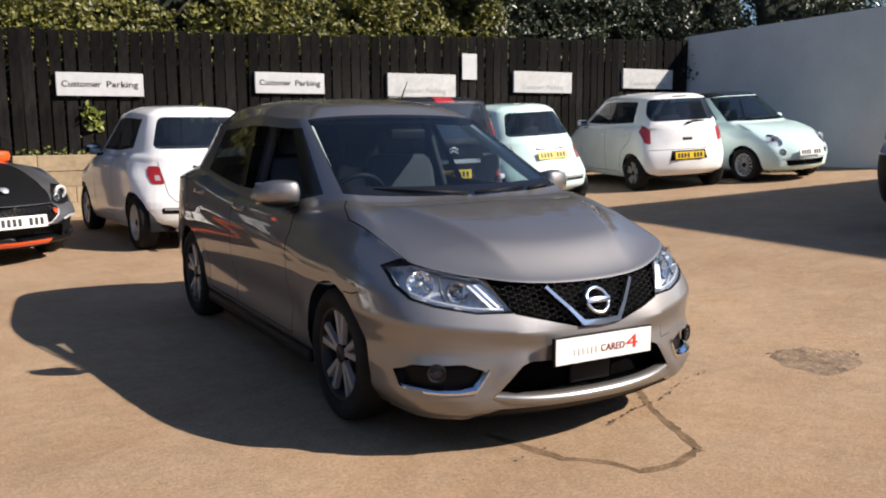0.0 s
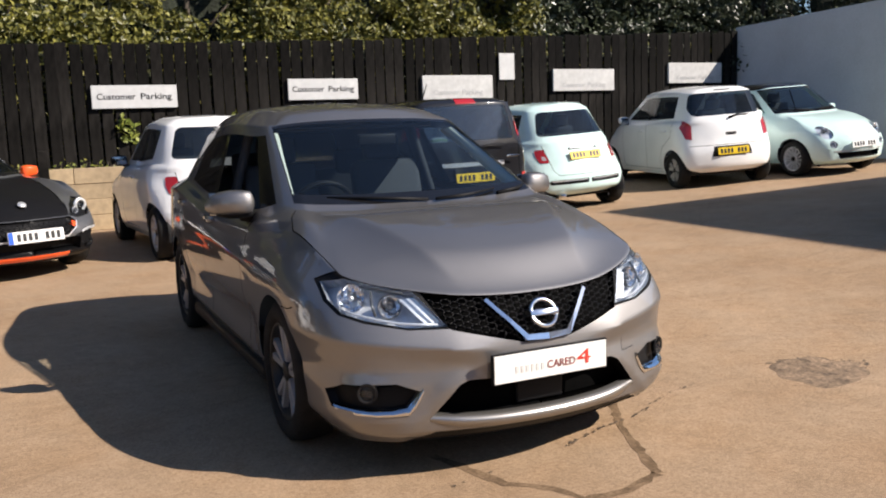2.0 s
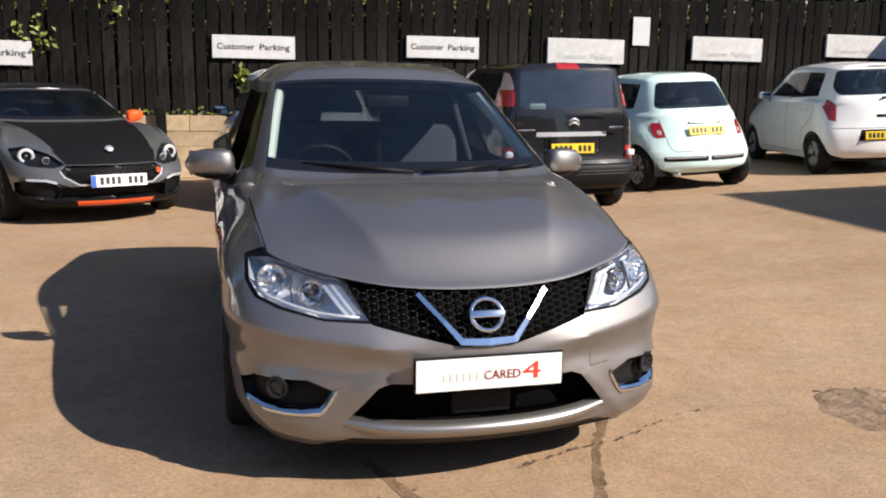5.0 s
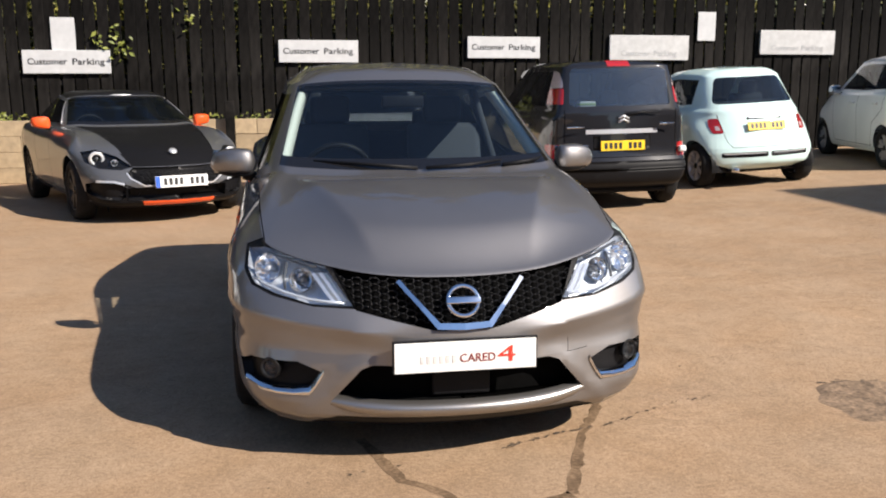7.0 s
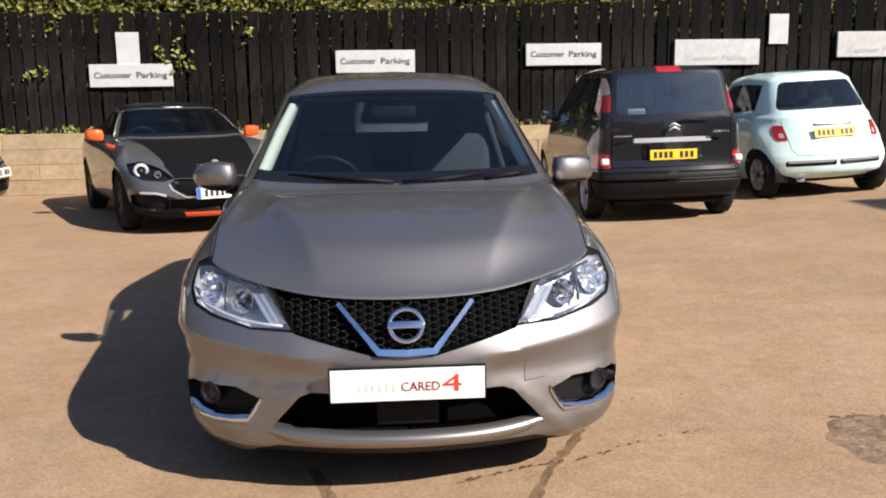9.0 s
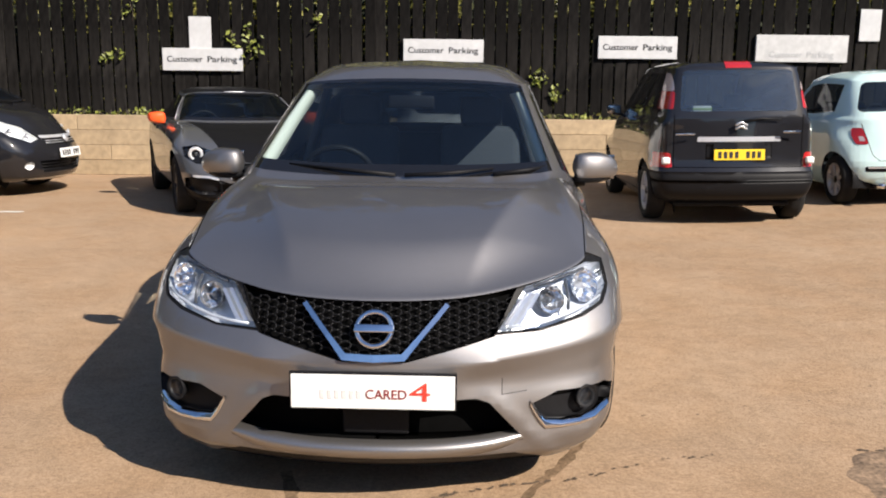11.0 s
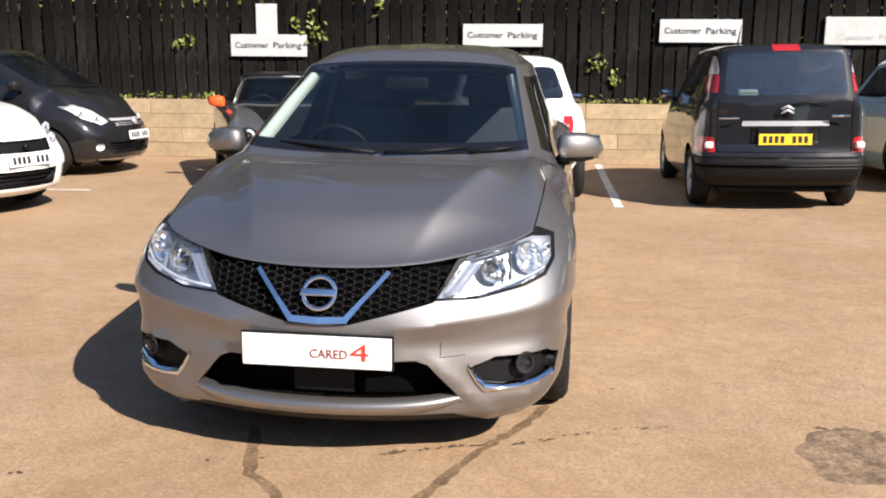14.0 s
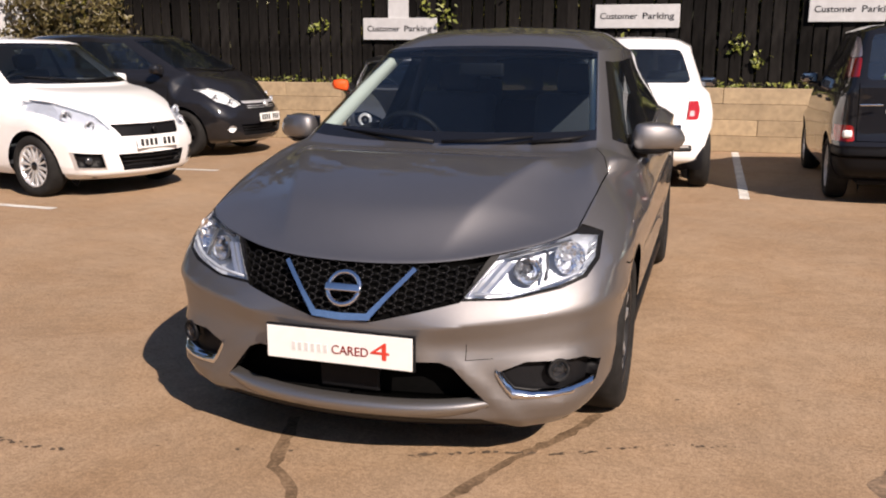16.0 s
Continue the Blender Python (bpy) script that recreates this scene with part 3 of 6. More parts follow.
def make_tree(name, label, x, y, base, width, depth, low, high, mat, seed, leaves, size=0.11):
    """A trunk with limbs and a ragged crown of clumps of leaves over a hull coloured as the shaded inside."""
    rng = np.random.default_rng(seed)
    tree = thing(name, label, "tree", Matrix.Translation((x, y, base)), group="trees behind the fence")
    bm = bmesh.new()
    tube(bm, [(0, 0, -0.2), (0.05, 0.02, low), (-0.05, 0.05, (low + high) / 2), (0.08, 0.0, high * 0.9)], [0.13, 0.10, 0.07, 0.03], 8)
    part("trunk", bm, BARK, tree)
    tips = []
    for k in range(7):
        a = rng.uniform(0, 2 * math.pi)
        z0 = rng.uniform(low * 0.7, high * 0.75)
        tip = (math.cos(a) * width * 0.42, math.sin(a) * depth * 0.42, z0 + rng.uniform(0.4, 1.1))
        bm = bmesh.new()
        tube(bm, [(0, 0, z0), (tip[0] * 0.5, tip[1] * 0.5, z0 + 0.35), tip], [0.05, 0.035, 0.012], 6)
        part("limb", bm, BARK, tree)
    clumps = []
    for k in range(int(30 * width)):
        z = low + (high - low) * rng.beta(2.0, 2.4)
        p = np.array([rng.uniform(-0.54, 0.54) * width, (-0.5 + 0.6 * rng.uniform() ** 1.7) * depth, z])
        clumps.append((p, rng.uniform(0.16, 0.46)))
    cs = []
    for p, r in clumps:
        m = int(leaves / len(clumps))
        d = rng.normal(size=(m, 3))
        d /= np.linalg.norm(d, axis=1)[:, None]
        cs.append(p + d * (r * rng.uniform(0.55, 1.05, size=m) ** 0.5)[:, None] * np.array([1.15, 0.9, 0.85]))
    leaf_mesh("crown", np.concatenate(cs), size, rng, mat, tree)
    # A dark hull added inside the crown stands in for its shaded gaps.
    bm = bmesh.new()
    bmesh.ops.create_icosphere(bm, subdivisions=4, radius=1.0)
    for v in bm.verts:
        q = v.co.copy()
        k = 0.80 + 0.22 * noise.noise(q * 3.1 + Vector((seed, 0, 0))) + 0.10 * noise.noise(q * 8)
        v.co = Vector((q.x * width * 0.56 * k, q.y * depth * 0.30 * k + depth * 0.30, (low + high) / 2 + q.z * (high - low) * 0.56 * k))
    part("shaded_hull", bm, SHADE_LEAF, tree)
    return tree


_spots = [(-10.6, 3.4), (-7.6, 3.6), (-4.6, 3.4), (-1.8, 3.2), (1.0, 3.2), (3.6, 3.0), (6.2, 3.0)]
for _i, (_x, _w) in enumerate(_spots):
    make_tree("tree", "yellow-green leafy tree behind the fence", _x, fence_y(_x) + 1.3, 0.0, _w, 1.7, 1.2, 5.0, LEAF_YELLOW, 20 + _i, 13000, 0.10)
# Added tall row, above the view, so the car's paint mirrors less sky.
for _i in range(8):
    make_tree("tree", "tall tree added farther behind the fence to darken reflections", -11.5 + 3.7 * _i, 13.6 + 0.7 * (_i % 2), 0.0, 4.6, 3.0, 2.2, 13.5, LEAF_TALL, 80 + _i, 9000, 0.20)
# a bush where the fence ends, and trees added along the yard's far side
make_tree("bush", "brownish half-bare bush beside the fence's end", -10.5, 9.9, 0.0, 2.3, 1.7, 0.3, 3.0, LEAF_BROWN, 33, 6000, 0.10)
make_tree("bush", "dark evergreen bush beyond the plastered wall's end", 15.6, 6.6, 0.4, 3.6, 2.4, 0.1, 2.8, LEAF_DARK, 34, 6000, 0.12)
# Added mostly out of view, to block bright sky mirrored in the car's side.
for _i, (_x, _y) in enumerate([(-13.4, 6.6), (-13.8, 3.0), (-13.6, -0.6), (-13.9, -4.2)]):
    make_tree("tree", "evergreen tree added past the yard's far side to darken reflections", _x, _y, 0.0, 3.8, 3.0, 0.6, 8.4, LEAF_DARK, 60 + _i, 6000, 0.18)
for _i, (_x, _y, _w) in enumerate([(8.9, 11.6, 3.0), (11.4, 11.8, 3.0), (13.2, 12.4, 3.4), (14.6, 11.2, 3.2), (16.4, 9.4, 3.4), (17.0, 6.4, 3.2)]):
    make_tree("tree", "dark glossy evergreen tree behind the fence", _x, _y, 0.2, _w, 1.9, 1.2, 5.6, LEAF_DARK, 40 + _i, 10000, 0.11)


def undergrowth():
    """A lumpy sheet coloured as shaded brambles, which darkens the fence's gaps, with leaves in front."""
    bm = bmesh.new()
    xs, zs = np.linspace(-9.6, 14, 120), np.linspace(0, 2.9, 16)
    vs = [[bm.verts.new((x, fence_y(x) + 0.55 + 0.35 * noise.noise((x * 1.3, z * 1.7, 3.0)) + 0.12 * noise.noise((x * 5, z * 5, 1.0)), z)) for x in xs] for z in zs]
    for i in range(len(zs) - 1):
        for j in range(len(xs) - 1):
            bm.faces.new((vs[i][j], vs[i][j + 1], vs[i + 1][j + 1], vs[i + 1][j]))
    bank = tagged(part("undergrowth", bm, SHADE_LEAF), "lumpy sheet coloured as shaded undergrowth behind the fence", "undergrowth", kind="stuff")
    rng = np.random.default_rng(5)
    n = 9000
    x = rng.uniform(-9.4, 13, n)
    c = np.stack([x, FENCE_C + FENCE_K * x + 0.22 + rng.uniform(0, 0.3, n), rng.uniform(0.3, 3.0, n)], 1)
    leaf_mesh("bramble_leaves", c, 0.09, rng, LEAF_YELLOW, bank)


undergrowth()


def sprig(x, z, n, spread_, seed, out=0.03, size=0.085):
    """Ivy that has grown through or over the fence."""
    rng = np.random.default_rng(seed)
    s = thing("ivy_sprig", "bright green ivy sprig growing on the fence", "plant", Matrix.Translation((x, fence_y(x) - out, z)), group="ivy sprigs")
    c = rng.normal(size=(n, 3)) * np.array([spread_, 0.03, spread_ * 1.1])
    c[:, 1] = -abs(c[:, 1])
    leaf_mesh("leaves", c, size, rng, LEAF_BRIGHT, s)
    bm = bmesh.new()
    tube(bm, [(0, 0.05, -spread_ * 2.2), (0.02, 0.0, 0), (-0.02, -0.01, spread_ * 1.5)], 0.006, 5)
    part("stem", bm, BARK, s)


for _k, (_x, _z, _n, _s) in enumerate([(-0.29, 1.50, 34, 0.10), (-5.66, 1.86, 12, 0.07), (-5.44, 1.92, 10, 0.06), (-3.57, 2.2, 12, 0.08), (-3.30, 2.02, 26, 0.10), (-3.32, 2.3, 8, 0.06), (1.38, 1.60, 34, 0.07), (1.70, 1.36, 24, 0.05), (-5.2, 2.6, 12, 0.1), (-2.2, 2.5, 10, 0.09)]):
    sprig(_x, _z, _n, _s, 70 + _k, size=0.15 if _k == 0 else 0.085)


def tuft(x, n, seed, w=0.3):
    """A low plant on top of the sleepers."""
    rng = np.random.default_rng(seed)
    s = thing("planter_plant", "small leafy plant growing on the raised bed", "plant", Matrix.Translation((x, fence_y(x) - 0.24, 0.93)), group="planter plants")
    c = rng.normal(size=(n, 3)) * np.array([w, 0.06, 0.05])
    c[:, 2] = abs(c[:, 2]) + 0.01
    leaf_mesh("leaves", c, 0.07, rng, LEAF_BRIGHT if seed % 2 else LEAF_YELLOW, s)
    for k in range(5):
        bm = bmesh.new()
        a = rng.uniform(-w, w)
        tube(bm, [(a, 0, -0.02), (a + 0.02, 0.0, 0.10)], 0.005, 5)
        part("stem", bm, BARK, s)


for _k, _x in enumerate([-6.75, -5.95, -5.4, -4.9, -2.2, -1.2, -0.7, 0.9, 1.5, 2.1, 2.6]):
    tuft(_x, 34, 100 + _k)

# soil in the bed and the post in front of it
SOIL = material("dry soil", (0.09, 0.065, 0.045), 0.95, grain=(20, 0.4), bump=(30, 0.02))
tagged(part("soil", box_bm((-3.0, fence_y(-3.0) - 0.19, 0.45), (16.0, 0.34, 0.9), 0.01, Matrix.Rotation(math.atan(FENCE_K), 3, "Z")), SOIL, smooth=False), "dry soil in the raised bed", "soil", kind="structure")
_post = thing("fence_post", "short black timber post beside the raised bed", "post", Matrix.Translation((-1.58, fence_y(-1.58) - 0.60, 0)))
part("post", box_bm((0, 0, 0.62), (0.14, 0.14, 1.24), 0.01), FENCE_BLACK, _post, smooth=False)

# ---- marks on the ground ----
SEAM = material("dark crack filler", (0.165, 0.112, 0.070), 1.0, grain=(60, 0.35), stain_dapple=(9, 0.35), spec=0.0)
HOLE = material("broken darker tarmac", (0.205, 0.140, 0.088), 0.95, grain=(55, 0.45), stain_dapple=(9, 0.45), bump=(60, 0.004))
CRACK = material("black crack", (0.085, 0.06, 0.04), 0.95, grain=(80, 0.5))


def ribbon(name, label, pts, width, mat, seed, z=0.002, ragged=0.3):
    """A ragged flat strip of filler on the ground."""
    rng = random.Random(seed)
    bm = bmesh.new()
    P = [Vector((x, y, 0)) for x, y in pts]
    fine = []
    for a, b in zip(P, P[1:]):
        k = max(2, int((b - a).length / 0.04))
        fine += [a.lerp(b, i / k) for i in range(k)]
    fine.append(P[-1])
    prev = None
    for i, p in enumerate(fine):
        d = (fine[min(i + 1, len(fine) - 1)] - fine[max(i - 1, 0)]).normalized()
        nn = Vector((-d.y, d.x, 0))
        w = width * (0.5 + rng.uniform(-ragged, ragged) * 0.5)
        o = nn * rng.uniform(-0.3, 0.3) * width * ragged
        q = [bm.verts.new((*(p + o + nn * w).xy, z)), bm.verts.new((*(p + o - nn * w).xy, z))]
        if prev:
            bm.faces.new((prev[0], prev[1], q[1], q[0]))
        prev = q
    return tagged(part(name, bm, mat), label, "crack", kind="structure")


ribbon("trim_crack", "dark filled seam across the tarmac", [(0.78, -1.40), (0.70, -1.62), (0.54, -1.90), (0.41, -2.22), (0.33, -2.42)], 0.040, SEAM, 1, 0.0012, 0.35)
ribbon("trim_crack", "dark filled seam across the tarmac", [(0.33, -2.42), (0.12, -2.50), (-0.06, -2.48), (-0.10, -2.34), (-0.24, -2.21), (-0.30, -2.0), (-0.36, -1.8)], 0.042, SEAM, 2, 0.0012, 0.4)


def crumbs(name, label, pts, width, seed, per_metre=60, big=0.016):
    """A broken line of small dark pits and crumbs along a crack."""
    rng = random.Random(seed)
    bm = bmesh.new()
    for (x0, y0), (x1, y1) in zip(pts, pts[1:]):
        n = max(2, int(math.hypot(x1 - x0, y1 - y0) * per_metre))
        for i in range(n):
            if noise.noise((x0 * 3 + i * 0.21, y0 * 3, seed)) < -0.12:
                continue
            f = (i + rng.random()) / n
            cx, cy = x0 + (x1 - x0) * f + rng.gauss(0, width * 0.3), y0 + (y1 - y0) * f + rng.gauss(0, width * 0.3)
            r = big * rng.uniform(0.3, 1.0)
            a0, k = rng.uniform(0, 6.28), rng.uniform(0.4, 0.8)
            turn = math.atan2(y1 - y0, x1 - x0)
            ring_ = []
            for j in range(6):
                a = a0 + j * math.pi / 3
                u, v = r * math.cos(a) * rng.uniform(0.7, 1.2), r * k * math.sin(a) * rng.uniform(0.7, 1.2)
                ring_.append(bm.verts.new((cx + u * math.cos(turn) - v * math.sin(turn), cy + u * math.sin(turn) + v * math.cos(turn), 0.0035)))
            c = bm.verts.new((cx, cy, 0.0045))
            for j in range(6):
                bm.faces.new((ring_[j], ring_[(j + 1) % 6], c))
    return tagged(part(name, bm, CRACK, smooth=False), label, "crack", kind="structure")


crumbs("trim_crack", "thin crumbling crack in the tarmac", [(0.19, -1.99), (0.32, -1.93), (0.45, -1.88), (0.60, -1.84), (0.72, -1.81), (0.86, -1.72)], 0.020, 3, 130, 0.016)
crumbs("trim_crack", "thin crumbling crack in the tarmac", [(0.84, -1.72), (1.05, -1.62), (1.3, -1.56)], 0.02, 5, 40, 0.012)
crumbs("trim_crack", "thin crumbling crack in the tarmac", [(-1.55, -2.33), (-1.30, -2.32), (-1.16, -2.34), (-1.0, -2.32)], 0.02, 4, 60, 0.015)
crumbs("trim_crack", "scattered dark crumbs on the tarmac", [(-0.75, -2.2), (-0.18, -2.09), (0.19, -1.99)], 0.05, 8, 10, 0.011)
crumbs("trim_crack", "thin crumbling crack in the tarmac", [(-3.0, -0.5), (-2.6, -0.62), (-2.35, -0.6)], 0.02, 6, 25, 0.012)
crumbs("trim_crack", "scattered dark crumbs on the tarmac", [(1.0, -1.2), (1.9, -0.9), (2.6, -0.6)], 0.12, 9, 6, 0.012)
ribbon("trim_crack", "faint seam across the tarmac", [(2.6, 3.2), (3.6, 3.35), (4.6, 3.3)], 0.03, SEAM, 7, 0.003, 0.8)


def pothole(x, y, rx, ry, turn, seed):
    """A patch of broken tarmac with a raised ragged rim."""
    rng = np.random.default_rng(seed)
    bm = bmesh.new()
    n, rings = 44, 9
    rad = 1 + 0.09 * np.interp(np.arange(n), np.linspace(0, n, 15), np.concatenate([(w := rng.normal(size=14)), w[:1]]))
    rows = []
    for i in range(1, rings + 1):
        f = i / rings
        row = []
        for k in range(n):
            a = 2 * math.pi * k / n
            px, py = rx * f * rad[k] * math.cos(a), ry * f * rad[k] * math.sin(a)
            h = 0.005 + 0.004 * rng.normal() * (f < 0.95) * 0.5 + (0.007 * max(0, math.sin(a)) if 0.7 < f < 0.95 else 0)
            if i == rings:
                h = 0.001
            row.append(bm.verts.new((x + px * math.cos(turn) - py * math.sin(turn), y + px * math.sin(turn) + py * math.cos(turn), max(h, 0.001))))
        rows.append(row)
    c = bm.verts.new((x, y, 0.006))
    for k in range(n):
        bm.faces.new((c, rows[0][k], rows[0][(k + 1) % n]))
        for p, q in zip(rows, rows[1:]):
            bm.faces.new((p[k], q[k], q[(k + 1) % n], p[(k + 1) % n]))
    tagged(part("trim_pothole", bm, HOLE), "round patch of broken darker tarmac", "pothole", kind="structure")
    edge = [(x + rx * rad[k % n] * 1.0 * math.cos(2 * math.pi * k / n) * math.cos(turn) - ry * rad[k % n] * math.sin(2 * math.pi * k / n) * math.sin(turn),
             y + rx * rad[k % n] * math.cos(2 * math.pi * k / n) * math.sin(turn) + ry * rad[k % n] * math.sin(2 * math.pi * k / n) * math.cos(turn)) for k in range(-3, 15)]
    # Dark crumbs along the far rim stand in for its shadowed step.
    crumbs("trim_crack", "broken pothole rim, its shaded step put in as dark crumbs", edge, 0.045, seed, 130, 0.020)


pothole(1.99, -1.73, 0.29, 0.25, 0.0, 3)


def bay_line(pts, w, seed):
    ob = ribbon("trim_bay_line", "worn white painted bay line", pts, w, LINE_WHITE, seed, 0.004, 0.12)
    ob["category"] = "road marking"


bay_line([(1.475, 4.55), (1.45, 9.3)], 0.10, 11)
bay_line([(-8.2, 1.98), (-4.64, 1.87)], 0.10, 12)
bay_line([(-8.2, 4.55), (-4.70, 4.81)], 0.10, 13)
bay_line([(4.35, 4.9), (4.3, 9.3)], 0.10, 14)

# ---- cars ----
from mathutils.bvhtree import BVHTree


def poly2(pts, both=True):
    """An outline for the right-hand side, and its mirror image."""
    return [pts, [(-x, z) for x, z in pts]] if both else [pts]


def disc(x, z, r, n=16):
    return [(x + r * math.cos(t), z + r * math.sin(t)) for t in np.linspace(0, 2 * math.pi, n, endpoint=False)]


def front(bm, pts, value, both=True, vmax=9.0, ymax=-0.9):
    lv, tg = bm.faces.layers.float["v"], bm.faces.layers.int["tag"]
    for p in poly2(pts, both):
        cut(bm, p, (0, 2), lambda q: q.calc_center_median().y < ymax and q[lv] < vmax and q[tag_of(bm)] != 1, value)


def rear(bm, pts, value, both=True, ymin=1.3):
    for p in poly2(pts, both):
        cut(bm, p, (0, 2), lambda q: q.calc_center_median().y > ymin and q[tag_of(bm)] != 1, value)


def rounded(pts, r, n=4):
    """A convex outline with its corners rounded off."""
    out = []
    m = len(pts)
    for i in range(m):
        p, a, b = Vector(pts[i]), Vector(pts[i - 1]), Vector(pts[(i + 1) % m])
        p0, p1 = p + (a - p).normalized() * r, p + (b - p).normalized() * r
        for j in range(n + 1):
            t = j / n
            out.append(tuple((1 - t) ** 2 * p0 + 2 * t * (1 - t) * p + t * t * p1))
    return out


def tag_of(bm):
    return bm.faces.layers.int["tag"]


def dims(L, W, H, fo, wb, R, **kw):
    hw = W / 2
    k = hw / 0.884
    d = dict(L=L, W=W, H=H, fo=fo, wb=wb, R=R,
             nose=[(0.13, 0.18), (0.03, 0.24), (0.0, 0.45), (0.03, 0.58), (0.13, 0.71)], bow=[0.28, 0.28, 0.30, 0.38, 0.42],
             cx=[0.66 * k, 0.72 * k, 0.78 * k, 0.80 * k, 0.76 * k], lift=(0.08, 0.085),
             tail=[(0.14, 0.24), (0.04, 0.32), (0.0, 0.52), (0.04, 0.76), (0.09, 0.97)], tbow=[0.17, 0.18, 0.19, 0.21, 0.22],
             tx=[0.72 * k, 0.78 * k, 0.82 * k, 0.81 * k, 0.76 * k],
             side=[0.90, 0.955, 0.99, 1.0, 0.965], sidez=[0.20, 0.28, 0.50, 0.70], shoulder=[0.90, 0.945, 0.97, 1.0], fender=0.87)
    d.update(kw)
    return d


def taller(d, top, waist):
    """Lifts the roof and, by less, the waist of a car's measures."""
    for k in ("atop", "btop", "ctop"):
        d[k] = (d[k][0], d[k][1], d[k][2] + top)
    d["wtop"] = (d["wtop"][0], d["wtop"][1] + top)
    d["rtop"] = (d["rtop"][0], d["rtop"][1] + top) + tuple(d["rtop"][2:])
    d["H"] += top
    d["cowl"] = (d["cowl"][0], d["cowl"][1] + waist)
    d["hood"] = (d["hood"][0], d["hood"][1] + waist)
    d["abase"] = (d["abase"][0], d["abase"][1], d["abase"][2] + waist)
    d["belt"] = [(x, y, z + waist) for x, y, z in d["belt"]]
    d["rbase"] = (d["rbase"][0], d["rbase"][1] + waist) + tuple(d["rbase"][2:])
    return d


def make_wheel(car, x, y, R, width, rim_r, style, out):
    """A wheel with tyre and rim; out: +1 or -1, the side that faces outwards."""
    bm = bmesh.new()
    ring(bm, [(-width * 0.42, rim_r * 0.93), (-width * 0.42, rim_r * 0.7), (0.0, rim_r * 0.7), (0.0, rim_r * 0.2)], n=24)
    ob = part("wheel", bm, ALLOY_DARK, car)
    ob.location = (x, y, R)
    if out < 0:
        ob.rotation_euler = (0, 0, math.pi)
    w = width / 2
    bm = bmesh.new()
    prof = [(-w * 0.8, rim_r * 0.97), (-w, rim_r + 0.3 * (R - rim_r)), (-w * 0.98, R - 0.035), (-w * 0.8, R - 0.008), (-w * 0.3, R), (w * 0.3, R), (w * 0.8, R - 0.008), (w * 0.98, R - 0.035), (w, rim_r + 0.3 * (R - rim_r)), (w * 0.8, rim_r * 0.97)]
    ring(bm, prof, n=40, closed=True)
    part("tyre", bm, RUBBER, ob)
    bm = bmesh.new()
    ring(bm, [(w * 0.78, rim_r), (w * 0.84, rim_r * 0.99), (w * 0.80, rim_r * 0.93), (w * 0.2, rim_r * 0.90), (-w * 0.7, rim_r * 0.90), (-w * 0.7, rim_r)], n=40, closed=True)
    bmesh.ops.recalc_face_normals(bm, faces=bm.faces[:])
    part("rim", bm, style.get("barrel", style.get("mat", ALLOY)), ob)
    n, split, wide = style["n"], style.get("split", 0.0), style.get("wide", 0.2)
    flare = style.get("flare", 0.62)
    bm = bmesh.new()
    for s in ((-1, 1) if split else (0,)):
        a0, a1 = s * split * 0.5, s * split
        p0 = Vector((w * 0.66, 0.16 * rim_r * math.cos(a0), 0.16 * rim_r * math.sin(a0)))
        p1 = Vector((w * 0.74, 0.95 * rim_r * math.cos(a1), 0.95 * rim_r * math.sin(a1)))
        t = Vector((0, -math.sin(a1), math.cos(a1)))
        h0, h1 = wide * rim_r * 0.30, wide * rim_r * flare
        d = Vector((w * 0.24, 0, 0))
        vs = [bm.verts.new(q) for q in (p0 + t * h0, p0 - t * h0, p1 - t * h1, p1 + t * h1, p0 + t * h0 * 1.3 - d, p0 - t * h0 * 1.3 - d, p1 - t * h1 * 1.3 - d, p1 + t * h1 * 1.3 - d)]
        for q in ((0, 1, 2, 3), (7, 6, 5, 4), (0, 4, 5, 1), (1, 5, 6, 2), (2, 6, 7, 3), (3, 7, 4, 0)):
            bm.faces.new([vs[k] for k in q])
    bmesh.ops.recalc_face_normals(bm, faces=bm.faces[:])
    sp = part("spoke", bm, style.get("mat", ALLOY), ob, smooth=False)
    for i in range(n):
        o = sp if i == 0 else new("spoke", sp.data)
        o.parent = ob
        o.rotation_euler = (2 * math.pi * i / n + style.get("turn", 0.3), 0, 0)
    bm = bmesh.new()
    ring(bm, [(w * 0.45, rim_r * 0.22), (w * 0.70, rim_r * 0.21), (w * 0.76, rim_r * 0.12), (w * 0.76, 0.001)], n=20)
    part("hub_cap", bm, style.get("cap", GLOSS_BLACK), ob)
    return ob


def bars_plate(parent, m, mat, chars="11110111", w=0.52, h=0.111, band=False):
    """A number plate whose writing is plain bars."""
    bm = box_bm((0, 0, 0), (w, 0.012, h), 0.003, segments=1)
    bm.transform(m)
    plate = part("number_plate", bm, mat, parent, "yellow number plate" if mat is PLATE_YELLOW else "white number plate", smooth=False)
    n = len(chars)
    step = (w - (0.10 if band else 0.06)) / n
    for i, c in enumerate(chars):
        if c == "1":
            bm = box_bm((-w / 2 + (0.07 if band else 0.03) + step * (i + 0.5), -0.0075, 0), (step * 0.62, 0.003, h * 0.62))
            bm.transform(m)
            part("character_bar", bm, INK, plate, smooth=False)
    if band:
        bm = box_bm((-w / 2 + 0.024, -0.0072, 0), (0.042, 0.003, h * 0.94))
        bm.transform(m)
        part("blue_band", bm, BLUE_BAND, plate, smooth=False)
    return plate


